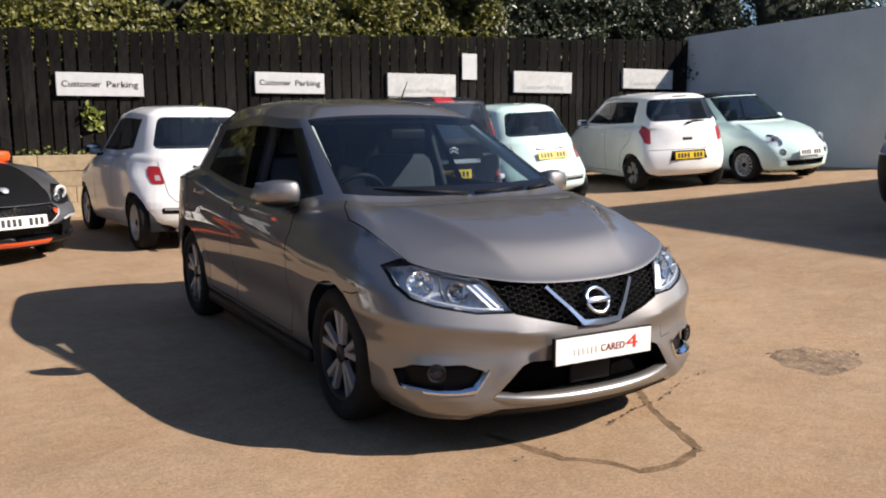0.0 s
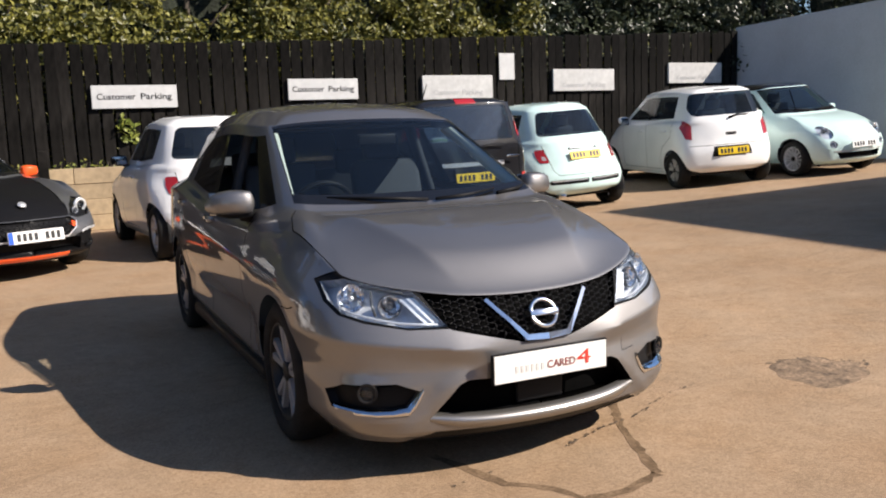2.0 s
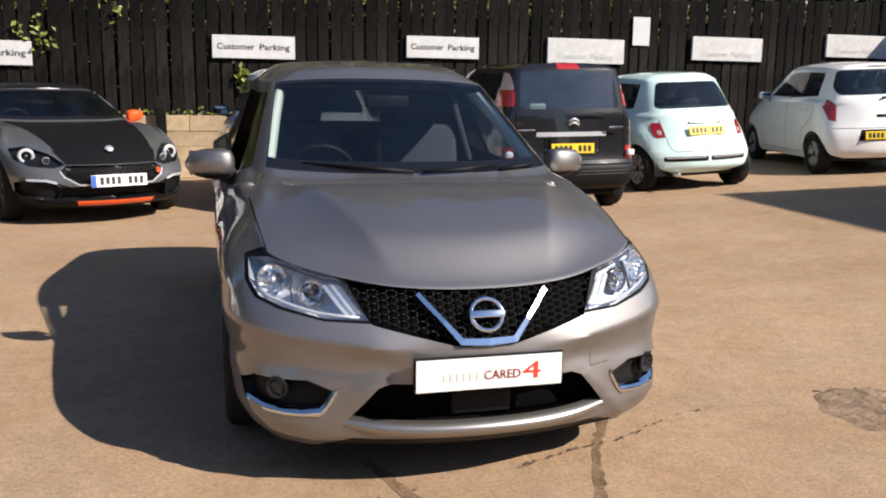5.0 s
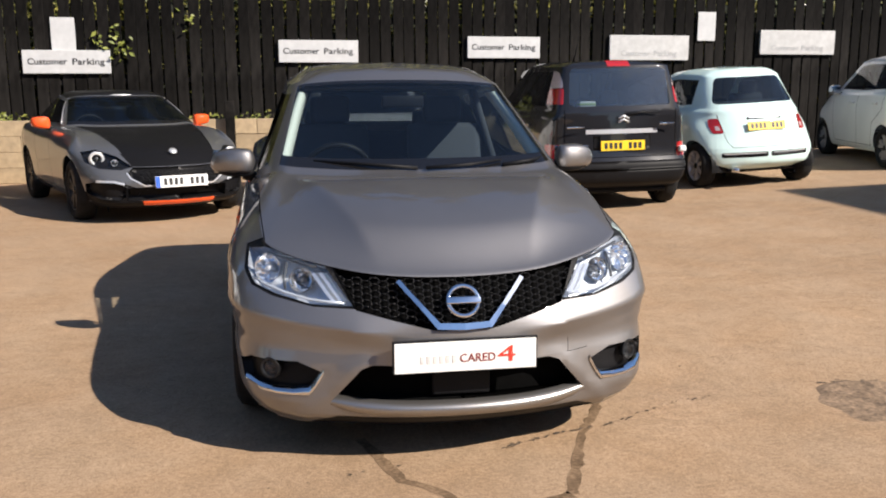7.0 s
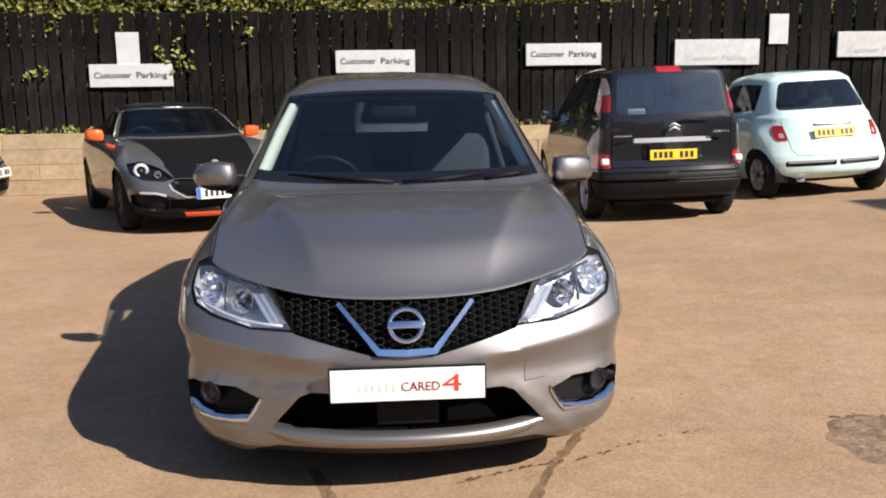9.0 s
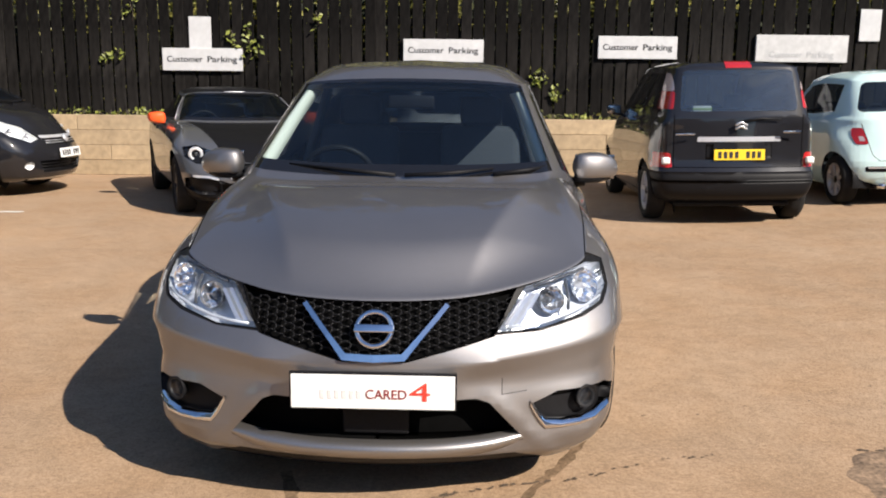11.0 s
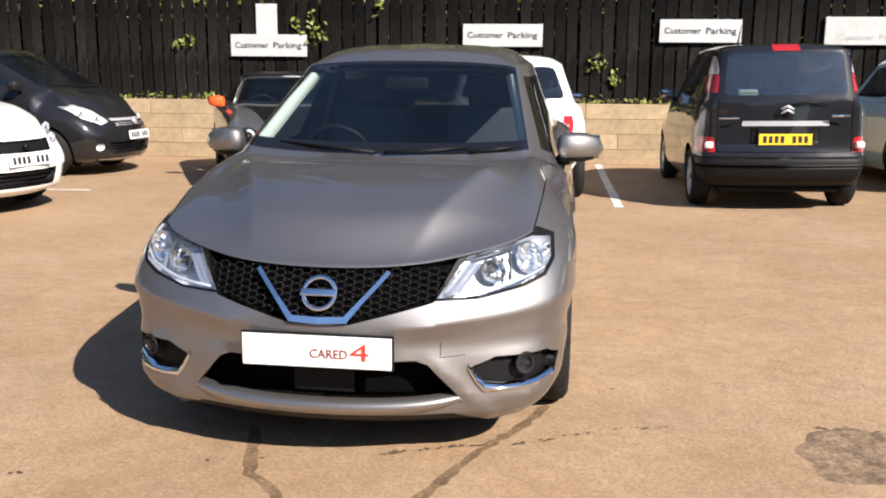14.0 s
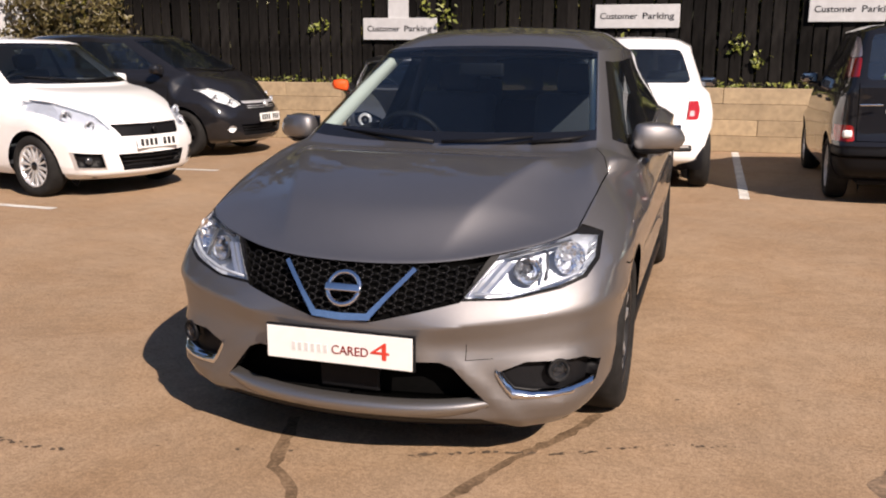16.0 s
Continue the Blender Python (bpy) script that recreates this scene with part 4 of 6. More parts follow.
def mirror(car, x, y, z, s, mat, k=1.0, slim=False):
    """A door mirror; s: the side. The shell is blunt behind and rounded in front, wider at its outer end."""
    bm = bmesh.new()
    bmesh.ops.create_uvsphere(bm, u_segments=28, v_segments=18, radius=1.0)
    for v in bm.verts:
        c = v.co.copy()
        m = max(abs(c.x), abs(c.y), abs(c.z))
        c = c.lerp(c / m, 0.42)
        e = c.x * s
        if slim:
            px, py, pz = c.x * 0.116, (c.y * 0.080 if c.y < 0 else c.y * 0.04), c.z * (0.066 if c.z > 0 else 0.060)
            pz *= 1 - 0.10 * e - 0.22 * max(0.0, e) ** 3
            pz += 0.006 - 0.016 * max(0.0, e) ** 2
            py += 0.10 * (0.5 + 0.5 * e) ** 2 - 0.03
        else:
            px, py, pz = c.x * 0.118, (c.y * 0.085 if c.y < 0 else c.y * 0.05), c.z * 0.078
            pz *= 1 - 0.16 * e
            pz += 0.008 * e
            py += 0.03 * max(0.0, e) ** 2
        v.co = Vector((x + px * k, y + py * k, z + pz * k))
    ob = part("door_mirror", bm, mat, car)
    if slim:
        bm = bmesh.new()
        tube(bm, [(x + s * a * k, y + b * k, z - 0.050 * k) for a, b in ((-0.105, -0.035), (-0.05, -0.060), (0.01, -0.035), (0.065, 0.015))], [0.016, 0.020, 0.020, 0.010], 8)
        part("mirror_skirt", bm, BLACK_PLASTIC, ob, "black lower shell")
    bm = bmesh.new()
    tube(bm, [(x - s * 0.05 * k, y, z - 0.065 * k), (x - s * 0.19 * k, y + 0.02, z - 0.085 * k)], [0.024 * k, 0.03 * k], 8)
    part("mirror_arm", bm, BLACK_PLASTIC, ob)
    part("mirror_glass", box_bm((x, y + 0.05 * k, z), (0.19 * k, 0.006, 0.115 * k), 0.002), MIRROR_GLASS, ob)
    return ob


def seat(car, x, y, z, mat=None, w=0.5, tall=0.62):
    bm = bmesh.new()
    box(bm, (x, y, z), (w, 0.5, 0.16), 0.05)
    box(bm, (x, y + 0.3, z + 0.36), (w * 0.94, 0.14, tall), 0.05, Matrix.Rotation(-0.25, 3, "X"))
    box(bm, (x, y + 0.42, z + 0.36 + tall / 2 + 0.08), (0.25, 0.10, 0.17), 0.04, Matrix.Rotation(-0.2, 3, "X"))
    return part("seat", bm, mat or CABIN, car)


def islands(bm, value):
    """The tagged faces as sets of touching ones."""
    tg = tag_of(bm)
    left = {f for f in bm.faces if f[tg] == value}
    out = []
    while left:
        todo, got = [left.pop()], set()
        while todo:
            f = todo.pop()
            got.add(f.index)
            for e in f.edges:
                for g in e.link_faces:
                    if g in left:
                        left.discard(g)
                        todo.append(g)
        out.append(got)
    return out


def make_car(name, label, m, d, coat, group="parked cars", res=1, roof=None, bonnet=None, doors=2, wheel=None, plates=(), win=None, glass_mat=None, cabin=True, mirrors=True, mirror_mat=None, features=None, trim=False, creases=(6, 7), back_mat=None, open_window=False, border_mat=None, handles=None, rear_wiper=False, front_glass=None, bumper_mat=None):
    car = thing(name, label, "car", m, group)
    roof, bonnet = roof or coat, bonnet or coat
    glass_mat = glass_mat or GLASS_DARK
    a0, a1 = d.get("pillar", (3.35, 4.06))
    v0, v1 = 6.10, 6.88
    t0, t1 = d.get("screen_top", (6.92, 6.975))
    sb, sc = d.get("bgap", (4.96, 5.06)), d.get("cend", 5.75)
    qu = d.get("quarter")  # a third side window
    g0 = d.get("gstart", 7.25)
    sail = d.get("sail", a1)
    ub = [sail, a0, a0 - 0.05, a0 - 0.34, a1, sb[0], sb[1], sc, g0] + (list(qu) if qu else [])
    vb = [v0, v1, 6.06, 6.94, 6.16, 6.21, t0, t1]
    bm = body_shell(d, ub, vb, [8 * res, 8 * res, 10 * res, 7 * res, 8 * res, 8 * res, 6 * res, 6 * res, 4 * res], [3 * res, 3 * res, 4 * res, 4 * res, 6 * res, 6 * res, 5 * res, 3 * res, 4 * res], creases)
    tag = bm.faces.layers.int["tag"]
    lu, lv = bm.faces.layers.float["u"], bm.faces.layers.float["v"]
    hw, f = d["W"] / 2, -d["L"] / 2
    ya, R = f + d["fo"], d["R"]
    yb = ya + d["wb"]
    arch = d.get("arch", 0.045)
    for y in (ya, yb):
        poly = [(y + (R + arch) * math.cos(t), R + (R + arch) * math.sin(t)) for t in np.linspace(0, 2 * math.pi, 28, endpoint=False)]
        for s in (1, -1):
            cut(bm, poly, (1, 2), lambda q, s=s: q.calc_center_median().x * s > hw * 0.55 and q[lv] < 5, 1)
    gap = d.get("gap", 0.007)
    ay, by, cy = d["abase"][1], d["belt"][0][1], d["belt"][1][1]
    dz = 0.24
    lines = [[(ay + 0.02, dz + 0.05), (ay, 0.5), (ay - 0.01, 0.98)], [(ay + 0.02, dz + 0.05), (by, dz + 0.05)]]
    lines += [[(by, dz + 0.05), (by + 0.02, 0.6), (by, 1.0)]]
    if doors == 4:
        e = yb - R - 0.10
        lines += [[(by, dz + 0.05), (e - 0.05, dz + 0.05)], [(e - 0.05, dz + 0.05), (e + 0.02, 0.62), (yb - 0.03, 0.82), (yb, 1.02)]]
    for ln in lines:
        for quad in strip(ln, gap):
            for s in (1, -1):
                cut(bm, quad, (1, 2), lambda q, s=s: q.calc_center_median().x * s > hw * 0.6 and q[lv] < 6 and q[tag] == 0, 6)
    if features:
        features(bm, d)
    bm.normal_update()
    tree = BVHTree.FromBMesh(bm)
    bm.verts.index_update(), bm.edges.index_update(), bm.faces.index_update()
    is_ws = lambda u, v: u < a0 and v0 - 0.04 < v < t1
    def is_side(u, v):
        return v0 < v < v1 and (sail < u < sb[0] or sb[1] < u < sc or (qu and qu[0] < u < qu[1]))
    is_back = lambda u, v: u > g0 and 6.16 < v < 6.94
    shaped = any(q[tag] == 13 for q in bm.faces)
    if shaped:
        is_back = lambda u, v: False
    is_post = lambda u, v: d.get("posts", True) and v0 < v < v1 and (a1 < u < sail or sb[0] < u < sb[1] or (qu and sc < u < qu[0]))
    glassy = lambda u, v: is_ws(u, v) or is_side(u, v) or is_back(u, v) or is_post(u, v)
    hood = lambda u, v: 4.0 < v < 6.0 and u < 4.0
    bumper = lambda u, v: v < 4 and u < 2.55
    tailg = lambda u, v: 2.5 < v and v < 6.94 and u > 7.3
    door_f = lambda u, v: 4.0 < u < 5.0 and 0.5 < v < 6.0
    door_r = lambda u, v: doors == 4 and 5.0 < u < 6.0 and 0.5 < v < 6.0
    top = lambda u, v: v > 7.0
    special = lambda u, v: hood(u, v) or bumper(u, v) or tailg(u, v) or door_f(u, v) or door_r(u, v) or top(u, v)
    skin("body", bm, lambda t, u, v, q: t == 0 and not glassy(u, v) and not special(u, v), coat, car)
    skin("bonnet", bm, lambda t, u, v, q: t == 0 and hood(u, v), bonnet, car)
    skin("front_bumper", bm, lambda t, u, v, q: t == 0 and bumper(u, v), bumper_mat or coat, car)
    skin("tailgate", bm, lambda t, u, v, q: t == 0 and tailg(u, v) and not glassy(u, v), coat, car)
    skin("roof", bm, lambda t, u, v, q: t == 0 and top(u, v), roof, car)
    for s in (1, -1):
        side = lambda q, s=s: q.calc_center_median().x * s > 0
        skin("front_door", bm, lambda t, u, v, q: t == 0 and door_f(u, v) and side(q), coat, car)
        if doors == 4:
            skin("rear_door", bm, lambda t, u, v, q: t == 0 and door_r(u, v) and side(q), coat, car)
        if not (open_window and s < 0):
            skin("side_window", bm, lambda t, u, v, q: t == 0 and v0 < v < v1 and sail < u < sb[0] and side(q), front_glass or glass_mat, car)
        skin("rear_side_window", bm, lambda t, u, v, q: t == 0 and v0 < v < v1 and sb[1] < u < sc and side(q), glass_mat, car)
        if qu:
            skin("quarter_window", bm, lambda t, u, v, q: t == 0 and v0 < v < v1 and qu[0] < u < qu[1] and side(q), glass_mat, car)
    frit = lambda u, v: u > a0 - 0.05 or v < 6.16 or v > t0
    skin("windscreen", bm, lambda t, u, v, q: t == 0 and is_ws(u, v) and not frit(u, v), GLASS_CLEAR, car)
    skin("windscreen_border", bm, lambda t, u, v, q: t == 0 and is_ws(u, v) and frit(u, v), border_mat or GLOSS_BLACK, car)
    skin("rear_window", bm, lambda t, u, v, q: t == 13 or (t == 0 and is_back(u, v)), back_mat or glass_mat, car)
    for s in (1, -1):
        for low, high in [sb] + ([(a1, sail)] if sail > a1 else []) + ([(sc, qu[0])] if qu else []):
            skin("door_pillar", bm, lambda t, u, v, q: t == 0 and is_post(u, v) and low < u < high and q.calc_center_median().x * s > 0, GLOSS_BLACK, car, "gloss black window pillar")
    for group in islands(bm, 6):
        skin("panel_gap", bm, lambda t, u, v, q: t == 6 and q.index in group, GAP, car, sink=0.006, wall=True)
    skin("grille", bm, lambda t, u, v, q: t == 2, d.get("grille_mat", BLACK_PLASTIC), car, sink=0.03, wall=True)
    skin("lower_intake", bm, lambda t, u, v, q: t == 5, d.get("intake_mat", BLACK_PLASTIC), car, sink=0.09, wall=True)
    for group in islands(bm, 8):
        skin("black_trim", bm, lambda t, u, v, q: t == 8 and q.index in group, d.get("trim_mat", BLACK_PLASTIC), car, sink=0.004, wall=True)
    for group in islands(bm, 9):
        skin("bright_trim", bm, lambda t, u, v, q: t == 9 and q.index in group, SATIN, car, "satin chrome trim strip", grow=0.004)
    skin("bumper_lip", bm, lambda t, u, v, q: t == 11, SILVER_LIP, car, "silver lip below the bumper", grow=0.008)
    skin("accent", bm, lambda t, u, v, q: t == 10, d.get("accent_mat", PAINT_ORANGE), car, grow=0.003)
    for s in (1, -1):
        side = lambda q, s=s: q.calc_center_median().x * s > 0
        lens = skin("headlight", bm, lambda t, u, v, q: t == 3 and side(q), LENS, car, "clear headlight lens")
        if lens:
            out, _ = taken(bm, lambda t, u, v, q: t == 3 and side(q), sink=d.get("lamp_sink", 0.035), wall=True)
            part("lamp_housing", out, d.get("lamp_mat", LAMP_GREY), lens)
            for lx, lz, r in d.get("bulbs", ()):
                hit, nrm = tree.ray_cast(Vector((s * lx, -5, lz)), Vector((0, 1, 0)))[:2]
                if hit is None:
                    continue
                if nrm.y > 0:
                    nrm = -nrm
                nrm = (nrm + Vector((0, -1.2, 0))).normalized()
                nrm = Vector((nrm.x, nrm.y, -0.10)).normalized()
                turn = Matrix.Translation(hit - nrm * 0.016 + Vector((0, d.get("bulb_in", 0.0), 0))) @ nrm.to_track_quat("-Y", "Z").to_matrix().to_4x4()
                bmr = bmesh.new()
                sides = 6 if r < 0.047 else 14
                ring(bmr, [(-0.010, r), (-0.004, r * 0.93), (0.012, r * 0.80), (0.030, r * 0.55), (0.038, r * 0.30), (0.040, 0.001)], "y", sides, cap=False)
                for k, v in enumerate(bmr.verts):
                    v.co.y += 0.004 * math.sin(k * 2.4)
                bmr.transform(turn)
                haloed = d.get("halo") and r > 0.05
                part("reflector", bmr, LAMP_DARK if haloed else REFLECTOR, lens, smooth=False)
                if haloed:
                    bmr = bmesh.new()
                    ring(bmr, [(-0.020, r * 0.98), (-0.026, r * 0.84), (-0.020, r * 0.66), (-0.006, r * 0.62), (-0.004, r * 0.96)], "y", 28, closed=True)
                    bmr.transform(turn)
                    part("light_ring", bmr, SIGN_WHITE, lens, "pale ring of the running light")
                bmr = bmesh.new()
                ring(bmr, [(-0.014, r * 0.98), (-0.018, r * 1.04), (0.0, r * 1.10), (0.004, r * 1.0)], "y", sides * 2, closed=True)
                bmr.transform(turn)
                part("reflector_rim", bmr, SATIN, lens)
                bmr = bmesh.new()
                ring(bmr, [(-0.004, 0.001), (-0.002, r * 0.20), (0.004, r * 0.26), (0.026, r * 0.28)], "y", 12)
                bmr.transform(turn)
                part("bulb", bmr, LAMP_DARK, lens)
        fog = skin("fog_recess", bm, lambda t, u, v, q: t == 4 and side(q), BLACK_PLASTIC, car, sink=0.04, wall=True)
    for group in islands(bm, 12):
        skin("clear_lamp", bm, lambda t, u, v, q: t == 12 and q.index in group, TAIL_CLEAR, car, "clear lamp section", grow=0.006)
    for group in islands(bm, 7):
        skin("tail_lamp", bm, lambda t, u, v, q: t == 7 and q.index in group, TAIL_RED, car, "red tail lamp", grow=0.006)
    bm.free()
    # wheels and underside
    st = wheel or dict(n=7, wide=0.3)
    for y in (ya, yb):
        for s in (1, -1):
            make_wheel(car, s * (hw - 0.115), y, R, 0.20, R * st.get("rim", 0.68), st, s)
            b2 = bmesh.new()
            ring(b2, [(s * (hw - 0.30), 0.02), (s * (hw - 0.30), R + arch + 0.01), (s * (hw - 0.10), R + arch + 0.01)], "x", 28, (0, y, R))
            b2.faces.ensure_lookup_table()
            bmesh.ops.delete(b2, geom=[q for q in b2.faces if len(q.verts) > 6 or q.calc_center_median().z < 0.2], context="FACES")
            part("wheel_arch", b2, BLACK_PLASTIC, car)
    b2 = bmesh.new()
    box(b2, (0, 0, 0.22), (d["W"] - 0.52, d["L"] - 0.5, 0.06), 0.02)
    box(b2, (0, (ya + yb) / 2, 0.22), (d["W"] - 0.2, d["wb"] - 2 * R - 0.15, 0.06), 0.02)
    part("underbody", b2, BLACK_PLASTIC, car)
    if mirrors:
        mx = d.get("mirror", (hw + 0.02, ay + 0.12, d["abase"][2] + 0.04))
        for s in (1, -1):
            mirror(car, s * mx[0], mx[1], mx[2], s, mirror_mat or coat, d.get("mirror_k", 0.85), d.get("slim_mirror", False))
    if cabin:
        wy, wz = d["cowl"]
        b2 = box_bm((0, wy + 0.42, wz - 0.12), (d["abase"][0] * 1.9, 0.55, 0.2), 0.05)
        part("dashboard", b2, CABIN, car)
        b2 = bmesh.new()
        c = Vector((-0.36, wy + 0.72, wz - 0.05))
        tilt = Matrix.Rotation(radians(-65), 3, "X")
        tube(b2, [c + tilt @ Vector((0.18 * math.cos(t), 0.18 * math.sin(t), 0)) for t in np.linspace(0, 2 * math.pi, 28, endpoint=False)], 0.016, 8, True)
        box(b2, c, (0.2, 0.13, 0.05), 0.02, tilt)
        box(b2, c, (0.34, 0.03, 0.02), 0.006, tilt)
        part("steering_wheel", b2, BLACK_PLASTIC, car)
        for sx in (0.36, -0.36):
            seat(car, sx, by - 0.25, d.get("seat", 0.52))
        b2 = bmesh.new()
        box(b2, (0, cy - 0.30, 0.55), (d["W"] * 0.68, 0.5, 0.2), 0.05)
        box(b2, (0, cy + 0.02, 0.82), (d["W"] * 0.66, 0.15, 0.56), 0.05, Matrix.Rotation(-0.2, 3, "X"))
        part("rear_seat", b2, CABIN, car)
        b2 = box_bm((0, 0.1, 0.30), (d["W"] * 0.8, d["wb"], 0.05), 0.01)
        part("cabin_floor", b2, CABIN, car)
    if handles:
        hz = d["belt"][0][2] - 0.13
        for yh in ([by - 0.16] if doors == 2 else [by - 0.16, cy - 0.28]):
            for s in (1, -1):
                hit = tree.ray_cast(Vector((s * 3, yh, hz)), Vector((-s, 0, 0)))[0]
                if hit:
                    part("door_handle", box_bm((hit.x + s * 0.012, yh, hz), (0.03, 0.17, 0.032), 0.010), handles, car)
        for xs in ((-0.58, -0.34, -0.04), (-0.02, 0.22, 0.48)):
            pts = []
            for i, xw in enumerate(xs):
                hit = tree.ray_cast(Vector((xw, d["cowl"][0] + 0.07 + 0.28 * (abs(xw) / 0.75) ** 2 - 0.02 * (i == 2), 3)), Vector((0, 0, -1)))[0]
                if hit:
                    pts.append(hit + Vector((0, -0.01, 0.012)))
            if len(pts) == 3:
                bm2 = bmesh.new()
                tube(bm2, pts, [0.006, 0.009, 0.012], 6)
                part("wiper", bm2, BLACK_PLASTIC, car)
    if rear_wiper:
        bm2 = bmesh.new()
        rz = d["rbase"][1] + 0.035
        pts = []
        for xw, zw in ((0.0, rz - 0.02), (-0.16, rz + 0.02), (-0.36, rz + 0.015)):
            hit = tree.ray_cast(Vector((xw, 5, zw)), Vector((0, -1, 0)))[0]
            pts.append((xw, (hit.y if hit else d["rbase"][0]) + 0.02, zw))
        tube(bm2, pts, [0.018, 0.012, 0.007], 6)
        part("rear_wiper", bm2, BLACK_PLASTIC, car)
    for sgn, z, mat, band in plates:
        hit, nrm = tree.ray_cast(Vector((0, sgn * 5, z)), Vector((0, -sgn, 0)))[:2]
        tilt = math.atan2(abs(nrm.z), abs(nrm.y)) * (1 if nrm.z * nrm.y * sgn > 0 else -1) * 0.8
        mm = Matrix.Translation((0, hit.y + sgn * 0.014, z)) @ Matrix.Rotation(-tilt if sgn < 0 else tilt, 4, "X") @ (Matrix.Rotation(math.pi, 4, "Z") if sgn > 0 else Matrix())
        bars_plate(car, mm, mat, "11110111", band=band)
    return car



# ---- the grey hatchback ----
def ease(v):
    v = np.clip(v, 0, 1)
    return v * v * (3 - 2 * v)


def sculpt_main(grid):
    """Bonnet creases from the screen's corners to the grille, the bumper's shelf under the lamps and the flanges beside the intake."""
    x, y, z = np.abs(grid[..., 0]), grid[..., 1].copy(), grid[..., 2].copy()
    ridge = 0.27 + (np.clip(y, -2.06, -0.98) + 2.04) * 0.34
    edge = np.interp(y, (-2.0, -1.72, -1.2, -0.98), (0.45, 0.715, 0.75, 0.68))
    k = np.clip((x - ridge) / np.maximum(edge - ridge, 0.05), 0, 1)
    soft = np.sqrt(k * k + 0.00006) - 0.0077
    front_edge = -2.066 + 0.40 * x ** 1.9
    fade = ease((y - front_edge) / 0.25) * ease((-1.05 - y) / 0.34) * (z > 0.70)
    grid[..., 2] = z + 0.058 * np.clip(1 - soft / 0.9924, 0, 1) ** 2.6 * fade
    nose = ease((-1.38 - y) / 0.25)
    # a sharp shelf that runs from the wheel arches to the plate
    line = 0.525 + 0.055 * np.clip((x - 0.30) / 0.5, 0, 1)
    peak = np.where(z > line, np.clip(1 - (z - line) / 0.085, 0, 1), np.clip(1 - (line - z) / 0.06, 0, 1) ** 1.5)
    out = 0.020 * peak * ease((x - 0.16) / 0.24)
    # the hollow between shelf and fog lamp, and the flange that runs down beside the intake
    out = out - 0.012 * np.exp(-((z - 0.455) / 0.045) ** 2) * ease((x - 0.22) / 0.12)
    flange = 0.355 + (0.40 - np.clip(z, 0.2, 0.42)) * 0.95
    out = out + 0.009 * np.exp(-((x - flange - 0.035) / 0.035) ** 2) * ease((0.48 - z) / 0.15)
    # the lower corner kicks forward under the fog lamp
    out = out + 0.010 * np.exp(-((z - 0.262) / 0.030) ** 2) * ease((x - 0.50) / 0.14)
    n = np.stack([x / 0.9 * 0.75 * ease((x - 0.3) / 0.4), np.full_like(x, -1.0)], -1)
    n /= np.linalg.norm(n, axis=-1)[..., None]
    low = (z < 0.70) * nose
    grid[..., 0] = grid[..., 0] + n[..., 0] * out * low
    grid[..., 1] = y + n[..., 1] * out * low
    # the doors' hollow low down and a soft crease along the waist
    along = ease((y + 0.95) / 0.25) * ease((1.25 - y) / 0.3) * (x > 0.78)
    hollow = np.exp(-((z - 0.44) / 0.10) ** 2)
    waist = np.clip(1 - np.abs(z - (0.80 + 0.05 * y)) / 0.07, 0, 1)
    grid[..., 0] = grid[..., 0] * (1 + (0.012 * waist - 0.030 * hollow) * along)
    return grid


def shape_main(C):
    """The bonnet's edge and shoulder (4), the foot of the windows (6) and their tops (7) of the grey car."""
    C[4] = [(0, -2.066, 0.716), (0.40, -1.992, 0.738), (0.715, -1.72, 0.814), (0.752, -1.20, 0.938), (0.838, -0.70, 0.905),
            (0.862, 0.34, 0.915), (0.872, 1.40, 1.02), (0.80, 1.90, 1.00), (0.44, 2.06, 0.98), (0, 2.09, 0.97)]
    C[6] = [(0, -1.13, 0.995), (0.33, -1.10, 0.998), (0.56, -1.05, 1.010), (0.665, -0.985, 1.020), (0.795, -0.66, 0.955),
            (0.805, 0.34, 0.965), (0.775, 1.42, 1.075), (0.62, 1.82, 1.09), (0.34, 1.95, 1.10), (0, 1.98, 1.10)]
    C[7] = [(0, -0.225, 1.455), (0.30, -0.215, 1.450), (0.49, -0.195, 1.437), (0.553, -0.175, 1.426), (0.606, 0.02, 1.428),
            (0.628, 0.50, 1.446), (0.592, 1.46, 1.385), (0.49, 1.76, 1.39), (0.27, 1.84, 1.40), (0, 1.86, 1.40)]
    for k in range(10):
        p, q = C[4][k], C[6][k]
        m = p + (q - p) * (0.40 if k < 3 else 0.5)
        m[2] += (0.034, 0.032, 0.020, 0.012)[k] if k < 4 else 0.0
        m[0] += 0.008 if k > 3 else 0.0
        C[5][k] = m


